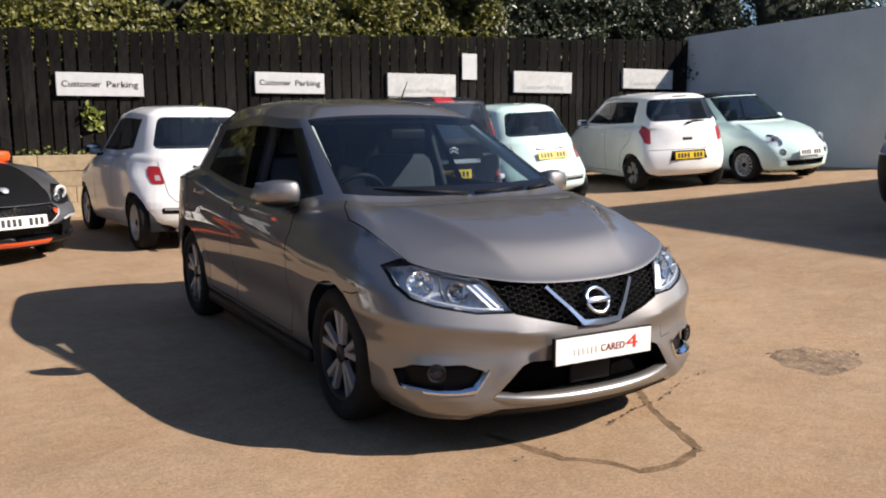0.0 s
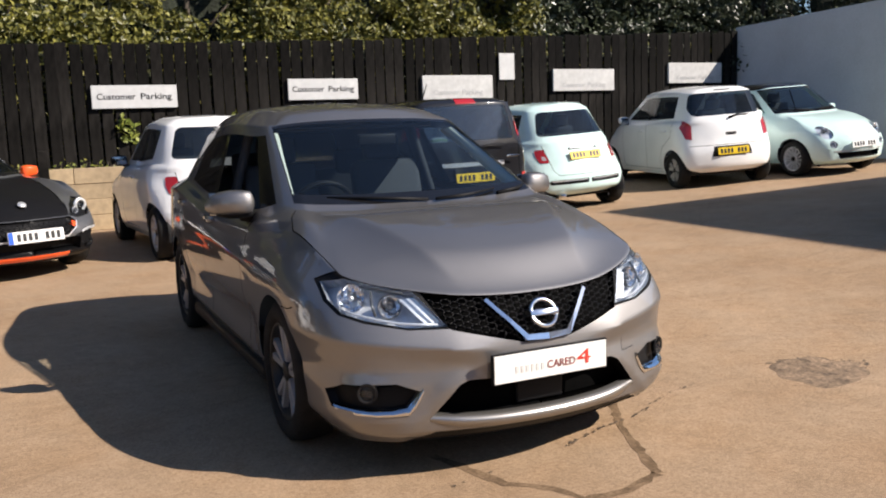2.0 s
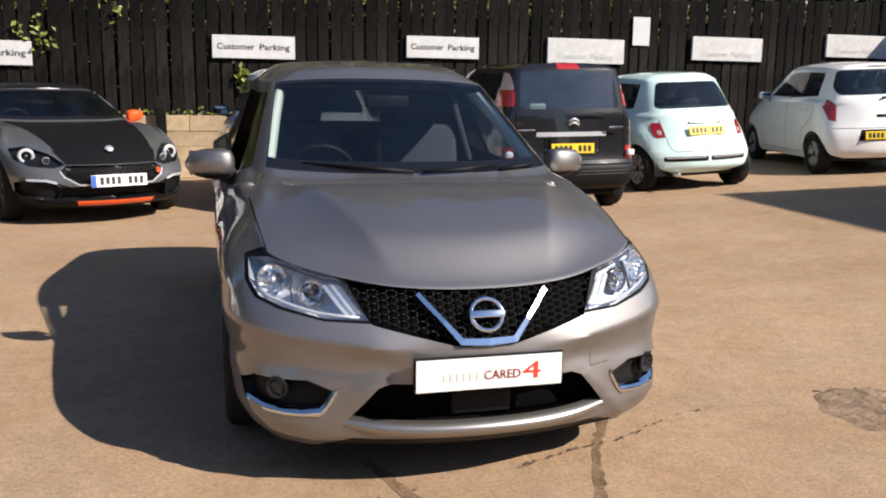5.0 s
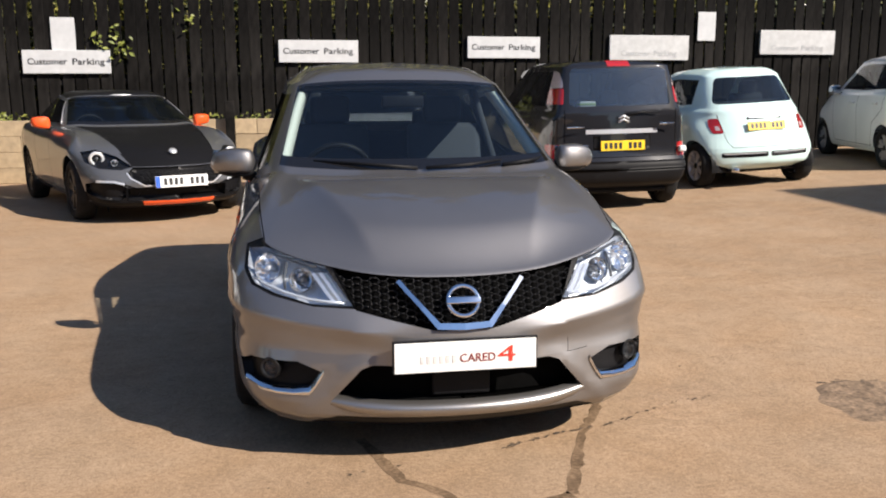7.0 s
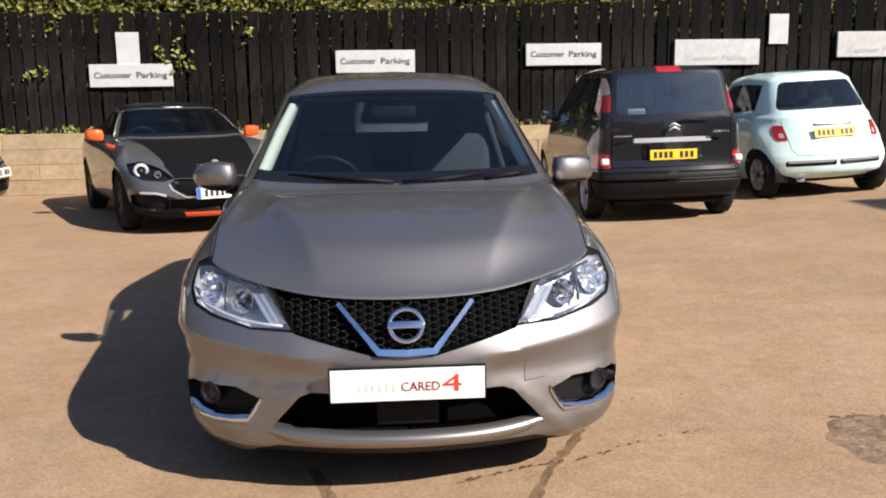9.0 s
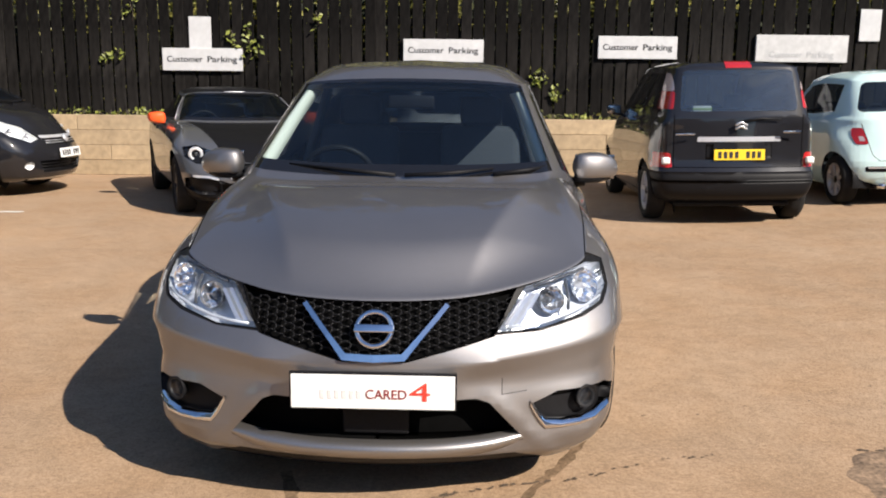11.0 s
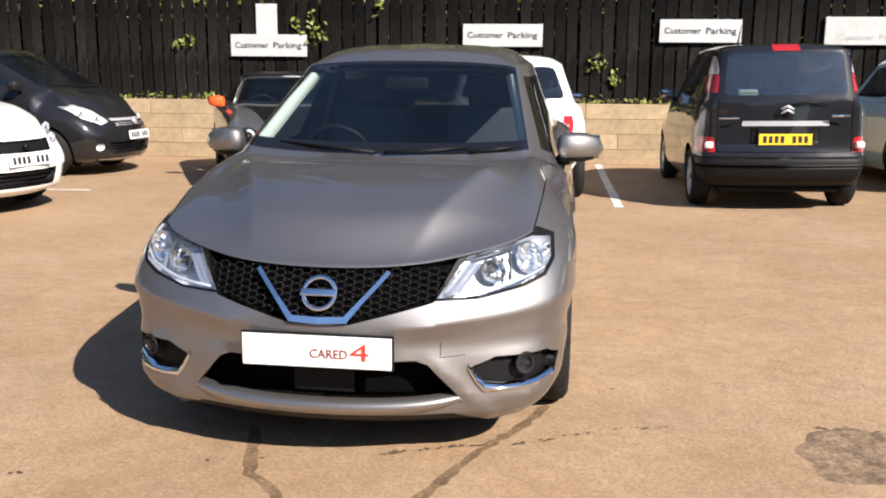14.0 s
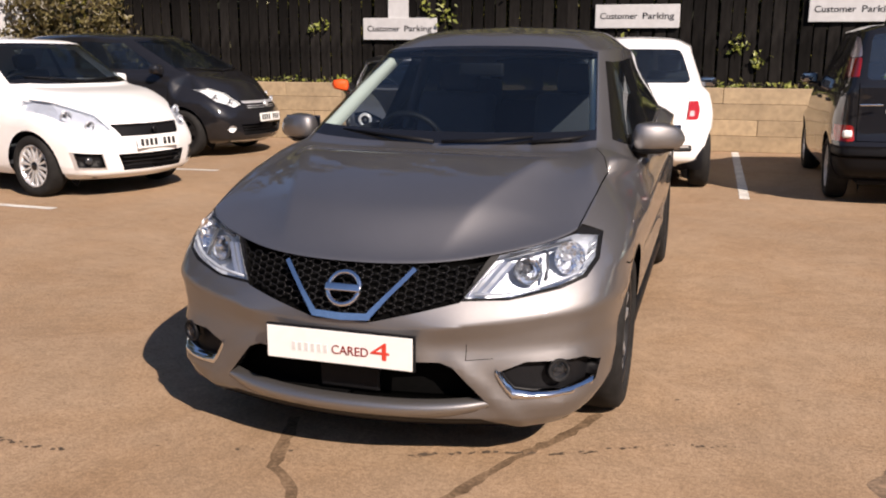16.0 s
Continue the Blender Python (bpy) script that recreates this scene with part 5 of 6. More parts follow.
MAIN = dims(4.387, 1.768, 1.572, 0.925, 2.70, 0.318,
            nose=[(0.11, 0.160), (0.05, 0.215), (0.035, 0.44), (0.042, 0.55), (0.128, 0.716)], bow=[0.21, 0.24, 0.28, 0.34, 0.36], cx=[0.70, 0.745, 0.78, 0.80, 0.715], lift=(0.09, 0.095),
            hood=(-1.72, 0.875), cowl=(-1.13, 0.995), abase=(0.795, -0.66, 0.955), belt=[(0.805, 0.34, 0.965), (0.775, 1.42, 1.075)], shoulder=[0.938, 0.905, 0.915, 1.02],
            rbase=(1.98, 1.10, 0.62, 0.16), wtop=(-0.21, 1.44), atop=(0.61, 0.02, 1.428), btop=(0.64, 0.5, 1.452), ctop=(0.61, 1.46, 1.40), rtop=(1.86, 1.40, 0.49, 0.1),
            mirror=(0.900, -0.60, 1.035), mirror_k=1.0, sculpt=sculpt_main, shape=shape_main, arch=0.035, gap=0.006, droop=0.055, pillar=(3.03, 3.42), sail=3.80, intake_mat=GAP, grille_mat=GAP, lamp_mat=LAMP_GREY, lamp_sink=0.055, slim_mirror=True, posts=True, screen_top=(6.95, 6.985))
HOLD = {}


def main_features(bm, d):
    front(bm, [(-0.10, 0.535), (0.10, 0.535), (0.385, 0.606), (0.395, 0.618), (0.488, 0.742), (0.488, 0.79), (-0.488, 0.79), (-0.488, 0.742), (-0.395, 0.618), (-0.385, 0.606)], 2, False, 4.0, -1.7)
    front(bm, [(0.386, 0.610), (0.54, 0.612), (0.69, 0.640), (0.765, 0.668), (0.794, 0.715), (0.788, 0.786), (0.72, 0.822), (0.47, 0.765)], 8, True, 4.0, -1.45)
    front(bm, [(0.396, 0.619), (0.54, 0.620), (0.68, 0.650), (0.752, 0.676), (0.780, 0.722), (0.776, 0.780), (0.710, 0.797), (0.490, 0.747)], 3, True, 4.0, -1.4)
    front(bm, [(-0.33, 0.408), (0.33, 0.408), (0.372, 0.392), (0.485, 0.262), (0.485, 0.250), (-0.485, 0.250), (-0.485, 0.262), (-0.372, 0.392)], 5, False, 4, -1.6)
    # Black below the lip stands in for the shadow under the bumper.
    front(bm, [(-0.80, 0.05), (0.80, 0.05), (0.46, 0.207), (-0.46, 0.207)], 8, False, 4, -1.6)
    front(bm, [(0.515, 0.375), (0.60, 0.408), (0.775, 0.404), (0.818, 0.370), (0.805, 0.303), (0.563, 0.289)], 4, True, 4, -1.2)
    for q in strip([(0.412, 0.468), (0.412, 0.415)], 0.0022) + strip([(0.412, 0.415), (0.495, 0.420)], 0.0022):
        front(bm, q, 6, False, 4, -1.6)
    # bonnet and wing shut lines
    for q in strip([(0.713, -1.725), (0.737, -1.45), (0.748, -1.20), (0.715, -1.07), (0.672, -0.995)], 0.0045):
        for p in poly2(q):
            cut(bm, p, (0, 1), lambda f: f.calc_center_median().z > 0.72 and 3.9 < f[bm.faces.layers.float["v"]] < 6 and f[tag_of(bm)] == 0, 6)
    for q in strip([(-1.56, 0.665), (-1.50, 0.650), (-1.42, 0.648)], 0.005):
        for s in (1, -1):
            cut(bm, q, (1, 2), lambda f, s=s: f.calc_center_median().x * s > 0.6 and f[tag_of(bm)] == 0, 6)
    bm.normal_update()
    HOLD["tree"] = BVHTree.FromBMesh(bm)


main_car = make_car("hatchback_car", "bronze grey metallic five-door hatchback with chrome V grille", Matrix(), MAIN, PAINT_GREY, "", res=3, doors=4, glass_mat=GLASS_DARK,
                    wheel=dict(n=5, split=0.20, wide=0.16, flare=0.46, cap=ALLOY_DARK, barrel=ALLOY_DARK, rim=0.70), features=main_features, creases=(4, 6, 7), back_mat=GLASS_PRIVACY, open_window=True, front_glass=GLASS_CLEAR)


def drop(x, z, out=0.0):
    """The point of the nose at x and z, moved outwards."""
    hit = HOLD["tree"].ray_cast(Vector((x, -4, z)), Vector((0, 1, 0)))[0]
    return Vector((x, (hit.y if hit else -2.1) - out, z))


def main_details(car):
    # chrome V
    bm = bmesh.new()
    tips = [(0.232, 0.708), (0.20, 0.672), (0.15, 0.618), (0.095, 0.555)]
    line = [drop(x, z, 0.012) for x, z in tips] + [drop(0, 0.551, 0.012)] + [drop(-x, z, 0.012) for x, z in tips[::-1]]
    rows = []
    for i, p in enumerate(line):
        a, b = line[max(0, i - 1)], line[min(len(line) - 1, i + 1)]
        d = (b - a).normalized()
        n = Vector((0, -1, 0.35)).normalized()
        t = d.cross(n).normalized()
        w = 0.0100 + 0.005 * (abs(p.x) < 0.1)
        rows.append([bm.verts.new(p + t * w - n * 0.02), bm.verts.new(p + t * w * 0.8 + n * 0.004), bm.verts.new(p - t * w * 0.8 + n * 0.004), bm.verts.new(p - t * w - n * 0.02)])
    for p, q in zip(rows, rows[1:]):
        for k in range(3):
            bm.faces.new((p[k], p[k + 1], q[k + 1], q[k]))
    bm.faces.new(rows[0]), bm.faces.new(rows[-1][::-1])
    bmesh.ops.recalc_face_normals(bm, faces=bm.faces[:])
    part("grille_chevron", bm, CHROME, car, "chrome V of the grille", smooth=False)
    # round badge: a ring and a bar
    c = drop(0, 0.638, 0.012)
    bm = bmesh.new()
    tilt = Matrix.Rotation(radians(-28), 3, "X")
    tube(bm, [c + tilt @ Vector((0.056 * math.cos(t), 0, 0.056 * math.sin(t))) for t in np.linspace(0, 2 * math.pi, 32, endpoint=False)], 0.009, 10, True)
    box(bm, c + tilt @ Vector((0, -0.006, 0)), (0.128, 0.016, 0.026), 0.004, tilt)
    part("badge", bm, CHROME, car, "round chrome badge with a bar")
    # honeycomb grille bars
    def in_grille(x, z):
        lim = np.interp(z, (0.545, 0.606, 0.618, 0.742), (0.10, 0.37, 0.385, 0.478))
        return abs(x) < lim and 0.55 < z < 0.722
    done = set()
    bm = bmesh.new()
    for i in range(-24, 25):
        for j in range(0, 10):
            cx, cz = i * 0.0315, 0.552 + j * 0.0215 + (0.01075 if i % 2 else 0)
            ring_ = [(cx + 0.021 * math.cos(t), cz + 0.01075 * 1.1547 * math.sin(t)) for t in np.arange(6) * math.pi / 3]
            for p, q in zip(ring_, ring_[1:] + ring_[:1]):
                key = tuple(sorted(((round(p[0], 3), round(p[1], 3)), (round(q[0], 3), round(q[1], 3)))))
                if key in done or not (in_grille(*p) and in_grille(*q)):
                    continue
                done.add(key)
                tube(bm, [drop(*p, -0.013), drop(*q, -0.013)], 0.0028, 5)
    part("grille_mesh", bm, GRILLE_BLACK, car, "gloss black honeycomb grille mesh")
    # a dark centre block in the lower intake, and the silver lip below it
    part("intake_block", box_bm((0, -2.08, 0.325), (0.22, 0.02, 0.11), 0.01), BLACK_PLASTIC, car)
    bm = bmesh.new()
    xs = np.linspace(-0.487, 0.487, 45)
    rows = []
    for x in xs:
        e = abs(x) / 0.487
        z = 0.234 + 0.028 * e ** 4
        p = drop(x, z, -0.004 - 0.012 * e ** 8)
        w = 0.028 * (1 - 0.35 * e ** 6)
        rows.append([bm.verts.new(p + Vector(o)) for o in ((0, 0.03, w), (0, -0.010, w * 0.7), (0, -0.018, 0.0), (0, -0.008, -w * 0.8), (0, 0.04, -w))])
    for p, q in zip(rows, rows[1:]):
        for k in range(4):
            bm.faces.new((p[k], q[k], q[k + 1], p[k + 1]))
    bmesh.ops.recalc_face_normals(bm, faces=bm.faces[:])
    part("bumper_lip", bm, SILVER_LIP, car, "silver lip below the bumper")
    # chrome trims under the fog lamps
    for s in (1, -1):
        bm = bmesh.new()
        line = [(0.508, 0.380), (0.522, 0.352), (0.540, 0.322), (0.562, 0.296), (0.62, 0.292), (0.68, 0.292), (0.74, 0.295), (0.80, 0.303)]
        rows = []
        for x, z in line:
            p = drop(s * x, z, 0.0)
            w = 0.013 if x > 0.57 else 0.017
            rows.append([bm.verts.new(p + Vector(o)) for o in ((0, 0.03, w), (0, -0.006, w * 0.3), (0, -0.008, -w * 0.6), (0, 0.02, -w))])
        for p, q in zip(rows, rows[1:]):
            for k in range(3):
                bm.faces.new((p[k], q[k], q[k + 1], p[k + 1]))
        bmesh.ops.recalc_face_normals(bm, faces=bm.faces[:])
        part("fog_trim", bm, CHROME, car, "chrome trim below the fog lamp")
    # fog lamps
    for s in (1, -1):
        c = drop(s * 0.70, 0.372, -0.012)
        turn = Matrix.Translation(c) @ Matrix.Rotation(radians(28 * s), 4, "Z")
        bm = bmesh.new()
        ring(bm, [(-0.006, 0.036), (-0.006, 0.032), (0.012, 0.024), (0.018, 0.001)], "y", 22, cap=False)
        bm.transform(turn)
        lamp = part("fog_lamp", bm, FOG_GLASS, car, "round fog lamp", smooth=False)
        bm = bmesh.new()
        ring(bm, [(-0.012, 0.001), (-0.010, 0.020), (-0.006, 0.032)], "y", 22)
        bm.transform(turn)
        part("lamp_glass", bm, LENS, lamp)
        bm = bmesh.new()
        ring(bm, [(-0.008, 0.041), (-0.012, 0.038), (-0.002, 0.033), (0.01, 0.040)], "y", 22, closed=True)
        bm.transform(turn)
        part("lamp_surround", bm, BLACK_PLASTIC, lamp)
    # inside each headlight: two faceted bowls in bezels, a bright lower light guide and a fluted inner corner
    for s in (1, -1):
        for lx, lz, r, sides, turned in ((0.697, 0.724, 0.058, 18, 34), (0.575, 0.692, 0.045, 8, 20)):
            c = drop(s * lx, lz, -0.030)
            turn = Matrix.Translation(c) @ Matrix.Rotation(radians(turned * s), 4, "Z") @ Matrix.Rotation(radians(-8), 4, "X")
            bm = bmesh.new()
            ring(bm, [(-0.012, r), (-0.002, r * 0.94), (0.010, r * 0.80), (0.022, r * 0.62), (0.030, r * 0.42), (0.036, r * 0.22), (0.036, 0.001)], "y", sides, cap=False)
            rng = random.Random(sides)
            for v in bm.verts:
                if r * 0.1 < math.hypot(v.co.x, v.co.z) < r * 0.97:
                    v.co.y += rng.uniform(-0.010, 0.010)
            bm.transform(turn)
            bowl = part("reflector", bm, REFLECTOR, car, "faceted silver headlight reflector", smooth=False)
            bm = bmesh.new()
            ring(bm, [(-0.014, r * 0.98), (-0.017, r * 1.02), (-0.006, r * 1.08), (0.006, r * 1.0)], "y", sides * 2, closed=True)
            bm.transform(turn)
            if sides == 8:
                part("reflector_rim", bm, LAMP_DARK, bowl, "dark octagonal rim", smooth=False)
            else:
                bm.free()
            bm = bmesh.new()
            if sides == 8:
                ring(bm, [(-0.004, 0.001), (0.000, r * 0.20), (0.010, r * 0.32), (0.034, r * 0.36)], "y", 16)
            else:
                ring(bm, [(-0.012, 0.001), (-0.008, r * 0.16), (0.004, r * 0.20), (0.034, r * 0.22)], "y", 12)
            bm.transform(turn)
            part("bulb", bm, LAMP_DARK if sides == 8 else SATIN, bowl)
        bm = bmesh.new()
        tube(bm, [drop(s * x, z, -0.010) for x, z in ((0.425, 0.626), (0.50, 0.629), (0.56, 0.634), (0.64, 0.651), (0.71, 0.672), (0.758, 0.692))], [0.005, 0.006, 0.006, 0.006, 0.005, 0.004], 6)
        part("light_guide", bm, LAMP_WHITE, car, "pale light guide along the lamp's lower edge")
        bm = bmesh.new()
        rows = []
        for k, (x, z) in enumerate(((0.415, 0.634), (0.440, 0.664), (0.462, 0.694), (0.486, 0.724))):
            rows.append([bm.verts.new(drop(s * (x + 0.014 * j), z - 0.001 * j, -0.012 - 0.006 * (j % 2))) for j in range(5)])
        for p, q in zip(rows, rows[1:]):
            for k in range(4):
                bm.faces.new((p[k], q[k], q[k + 1], p[k + 1]))
        part("inner_bezel", bm, LAMP_SILVER, car, "silver bezel in the lamp's inner corner", smooth=False)
        for pts, r, mat in ((((0.520, 0.742), (0.60, 0.757), (0.70, 0.776)), 0.006, LAMP_DARK), (((0.637, 0.662), (0.640, 0.700), (0.630, 0.750)), 0.006, LAMP_DARK)):
            bm = bmesh.new()
            tube(bm, [drop(s * x, z, -0.014) for x, z in pts], r, 6)
            part("lamp_divider", bm, mat, car)
    # show plate
    y = drop(0, 0.448).y - 0.016
    bm = box_bm((0, y + 0.004, 0.448), (0.532, 0.016, 0.123), 0.003)
    holder = part("show_plate", bm, BLACK_PLASTIC, car, "white dealer show plate in a black holder", smooth=False)
    bm = box_bm((0, y - 0.006, 0.448), (0.52, 0.006, 0.111), 0.002)
    part("plate_face", bm, PLATE_WHITE, holder, smooth=False)
    bm = letters("CARED", 0.044, 0.002, width=0.130)
    bm.transform(Matrix.Translation((0.043, y - 0.0105, 0.440)))
    part("red_word", bm, INK_MAROON, holder, "dark red word", smooth=False)
    bm = letters("4", 0.085, 0.002, width=0.066)
    bm.transform(Matrix.Translation((0.150, y - 0.0105, 0.447)))
    part("red_numeral", bm, INK_RED, holder, "large red numeral", smooth=False)
    bm = bmesh.new()
    for i in range(6):
        box(bm, (-0.160 + i * 0.0232, y - 0.010, 0.440), (0.013, 0.002, 0.028))
    part("grey_bars", bm, INK_PALE, holder, "pale grey word drawn as bars", smooth=False)
    # wipers
    for pts in (((-0.02, -1.07, 1.02), (-0.22, -1.03, 1.035), (-0.50, -0.93, 1.05)), ((0.02, -1.08, 1.02), (0.22, -1.05, 1.03), (0.40, -0.98, 1.045)), ((0.40, -1.02, 1.025), (0.55, -0.97, 1.04), (0.63, -0.90, 1.05))):
        bm = bmesh.new()
        tube(bm, [(x, y - 0.02, z + 0.012) for x, y, z in pts], [0.010, 0.009, 0.006], 6)
        part("wiper", bm, BLACK_PLASTIC, car)
    # pale inner pillar trims
    for s in (1, -1):
        bm = bmesh.new()
        line = [(0.655, -0.925, 1.025), (0.628, -0.76, 1.105), (0.585, -0.48, 1.25), (0.535, -0.20, 1.385)]
        rows = []
        for x, y0, z in line:
            rows.append([bm.verts.new((s * (x + a), y0 + b, z + c)) for a, b, c in ((0.012, -0.016, 0.0), (-0.010, 0.0, -0.004), (-0.034, 0.080, -0.012), (-0.004, 0.12, -0.016), (0.03, 0.03, 0.0))])
        for p, q in zip(rows, rows[1:]):
            for k in range(5):
                bm.faces.new((p[k], q[k], q[(k + 1) % 5], p[(k + 1) % 5]))
        bmesh.ops.recalc_face_normals(bm, faces=bm.faces[:])
        part("pillar_trim", bm, CABIN_LIGHT, car, "pale grey pillar trim inside the screen")
    # door handles
    for s in (1, -1):
        for y0, z0 in ((0.16, 0.90), (1.08, 0.94)):
            bm = box_bm((s * 0.875, y0, z0), (0.035, 0.19, 0.034), 0.012)
            part("door_handle", bm, PAINT_GREY, car)
    # rear headrests and the interior mirror
    for x in (-0.38, 0.38):
        part("headrest", box_bm((x, 1.15, 1.16), (0.26, 0.10, 0.18), 0.04), CABIN, car)
    part("interior_mirror", box_bm((0.0, -0.36, 1.33), (0.23, 0.035, 0.065), 0.012), BLACK_PLASTIC, car)
    for s in (1, -1):
        part("door_pillar_trim", box_bm((s * 0.60, 0.42, 1.2), (0.04, 0.12, 0.5), 0.015, Matrix.Rotation(-0.3 * s, 3, "Y")), CABIN, car)
    part("headlining", box_bm((0, 0.78, 1.405), (1.02, 1.55, 0.02), 0.008), CABIN_GREY, car)
    # sill strips
    for s in (1, -1):
        part("sill", box_bm((s * 0.80, 0.09, 0.215), (0.10, 1.95, 0.07), 0.02), BLACK_PLASTIC, car)
    # roof aerial
    bm = bmesh.new()
    tube(bm, [(0, 1.45, 1.485), (0, 1.56, 1.56)], [0.012, 0.005], 6)
    part("aerial", bm, BLACK_PLASTIC, car)


main_details(main_car)

# ---- parked cars ----
BUBBLE = dims(3.546, 1.627, 1.488, 0.73, 2.30, 0.29,
            nose=[(0.13, 0.19), (0.03, 0.25), (0.0, 0.44), (0.05, 0.62), (0.20, 0.78)], bow=[0.26, 0.28, 0.33, 0.40, 0.46],
            tail=[(0.14, 0.24), (0.02, 0.32), (0.0, 0.46), (0.07, 0.70), (0.17, 0.93)], tbow=[0.20, 0.22, 0.24, 0.25, 0.25], tx=[0.64, 0.71, 0.74, 0.70, 0.64],
            hood=(-1.20, 0.91), cowl=(-0.82, 0.985), abase=(0.69, -0.40, 1.0), belt=[(0.73, 0.42, 0.99), (0.70, 1.05, 1.03)], shoulder=[0.86, 0.90, 0.92, 0.94],
            rbase=(1.53, 1.02, 0.60, 0.20), wtop=(-0.20, 1.40), atop=(0.56, 0.12, 1.37), btop=(0.575, 0.45, 1.40), ctop=(0.545, 1.0, 1.37), rtop=(1.24, 1.375, 0.47, 0.13), gstart=7.05, cend=5.92, bgap=(4.97, 5.04),
            bulbs=((0.545, 0.70, 0.075), (0.50, 0.505, 0.04)))
CITY = dims(3.60, 1.60, 1.54, 0.68, 2.425, 0.285,
           hood=(-1.35, 0.93), cowl=(-1.0, 1.03), abase=(0.69, -0.6, 1.04), belt=[(0.73, 0.35, 1.03), (0.70, 1.32, 1.06)], cend=5.90,
           tail=[(0.10, 0.24), (0.02, 0.32), (0.0, 0.52), (0.05, 0.74), (0.09, 0.97)], tbow=[0.16, 0.16, 0.18, 0.18, 0.18],
           rbase=(1.68, 1.05, 0.62, 0.12), wtop=(-0.25, 1.46), atop=(0.57, 0.1, 1.43), btop=(0.58, 0.42, 1.46), ctop=(0.55, 1.26, 1.44), rtop=(1.52, 1.44, 0.50, 0.08), gstart=7.05)
CARRIER = dims(4.08, 1.73, 1.64, 0.83, 2.54, 0.315,
           hood=(-1.55, 0.98), cowl=(-1.15, 1.08), abase=(0.75, -0.75, 1.08), belt=[(0.79, 0.3, 1.06), (0.78, 1.3, 1.10)], shoulder=[0.93, 0.97, 0.98, 1.0],
           tail=[(0.14, 0.26), (0.03, 0.34), (0.0, 0.50), (0.06, 0.66), (0.08, 1.0)], tbow=[0.12, 0.12, 0.13, 0.13, 0.12], tx=[0.70, 0.76, 0.80, 0.78, 0.77],
           rbase=(1.95, 1.08, 0.73, 0.10), wtop=(-0.35, 1.54), atop=(0.62, 0.0, 1.52), btop=(0.64, 0.5, 1.57), ctop=(0.66, 1.4, 1.55), rtop=(1.80, 1.55, 0.62, 0.07), gstart=7.2, cend=5.7, quarter=(5.85, 6.7))
ROADSTER = dims(4.05, 1.74, 1.25, 0.87, 2.31, 0.305, trim_mat=MATT_BLACK,
              nose=[(0.13, 0.16), (0.03, 0.22), (0.0, 0.40), (0.06, 0.54), (0.20, 0.66)], bow=[0.30, 0.32, 0.36, 0.44, 0.50], lift=(0.07, 0.085),
              hood=(-1.35, 0.80), cowl=(-0.62, 0.89), abase=(0.72, -0.25, 0.90), belt=[(0.76, 0.5, 0.90), (0.74, 1.1, 0.93)], shoulder=[0.83, 0.84, 0.86, 0.90],
              tail=[(0.14, 0.24), (0.04, 0.32), (0.0, 0.52), (0.02, 0.70), (0.10, 0.86)], bulbs=((0.555, 0.60, 0.030), (0.685, 0.635, 0.068)), lamp_mat=BLACK_PLASTIC, bulb_in=0.012, halo=True, grille_mat=GRILLE_BLACK, intake_mat=GRILLE_BLACK,
              rbase=(1.25, 0.96, 0.55, 0.12), wtop=(-0.02, 1.185), atop=(0.55, 0.2, 1.155), btop=(0.56, 0.45, 1.19), ctop=(0.53, 0.8, 1.15), rtop=(0.95, 1.12, 0.43, 0.06), fender=0.90, mirror=(0.90, -0.10, 0.955), seat=0.28)
THREE_DOOR = dims(4.0, 1.72, 1.488, 0.82, 2.51, 0.305,
             nose=[(0.13, 0.18), (0.03, 0.24), (0.0, 0.45), (0.03, 0.60), (0.13, 0.74)],
             hood=(-1.64, 0.94), cowl=(-1.40, 1.02), abase=(0.73, -1.02, 1.04), belt=[(0.77, 0.4, 1.04), (0.72, 1.2, 1.08)],
             rbase=(1.76, 1.08, 0.6, 0.15), wtop=(-0.56, 1.42), atop=(0.59, -0.22, 1.39), btop=(0.60, 0.45, 1.42), ctop=(0.55, 1.2, 1.38), rtop=(1.55, 1.38, 0.46, 0.1),
             lamp_mat=PLATE_WHITE, bulbs=((0.55, 0.70, 0.045), (0.67, 0.76, 0.045)))
FIVE_DOOR = dims(3.85, 1.695, 1.51, 0.82, 2.43, 0.30,
             nose=[(0.13, 0.18), (0.03, 0.24), (0.0, 0.45), (0.03, 0.60), (0.12, 0.745)],
             hood=(-1.45, 0.95), cowl=(-1.02, 1.04), abase=(0.73, -0.58, 1.05), belt=[(0.76, 0.3, 1.05), (0.72, 1.15, 1.09)],
             rbase=(1.72, 1.09, 0.6, 0.15), wtop=(-0.35, 1.45), atop=(0.60, -0.02, 1.42), btop=(0.61, 0.4, 1.45), ctop=(0.57, 1.2, 1.42), rtop=(1.58, 1.42, 0.47, 0.1), bulbs=((0.58, 0.69, 0.045), (0.70, 0.78, 0.05)))
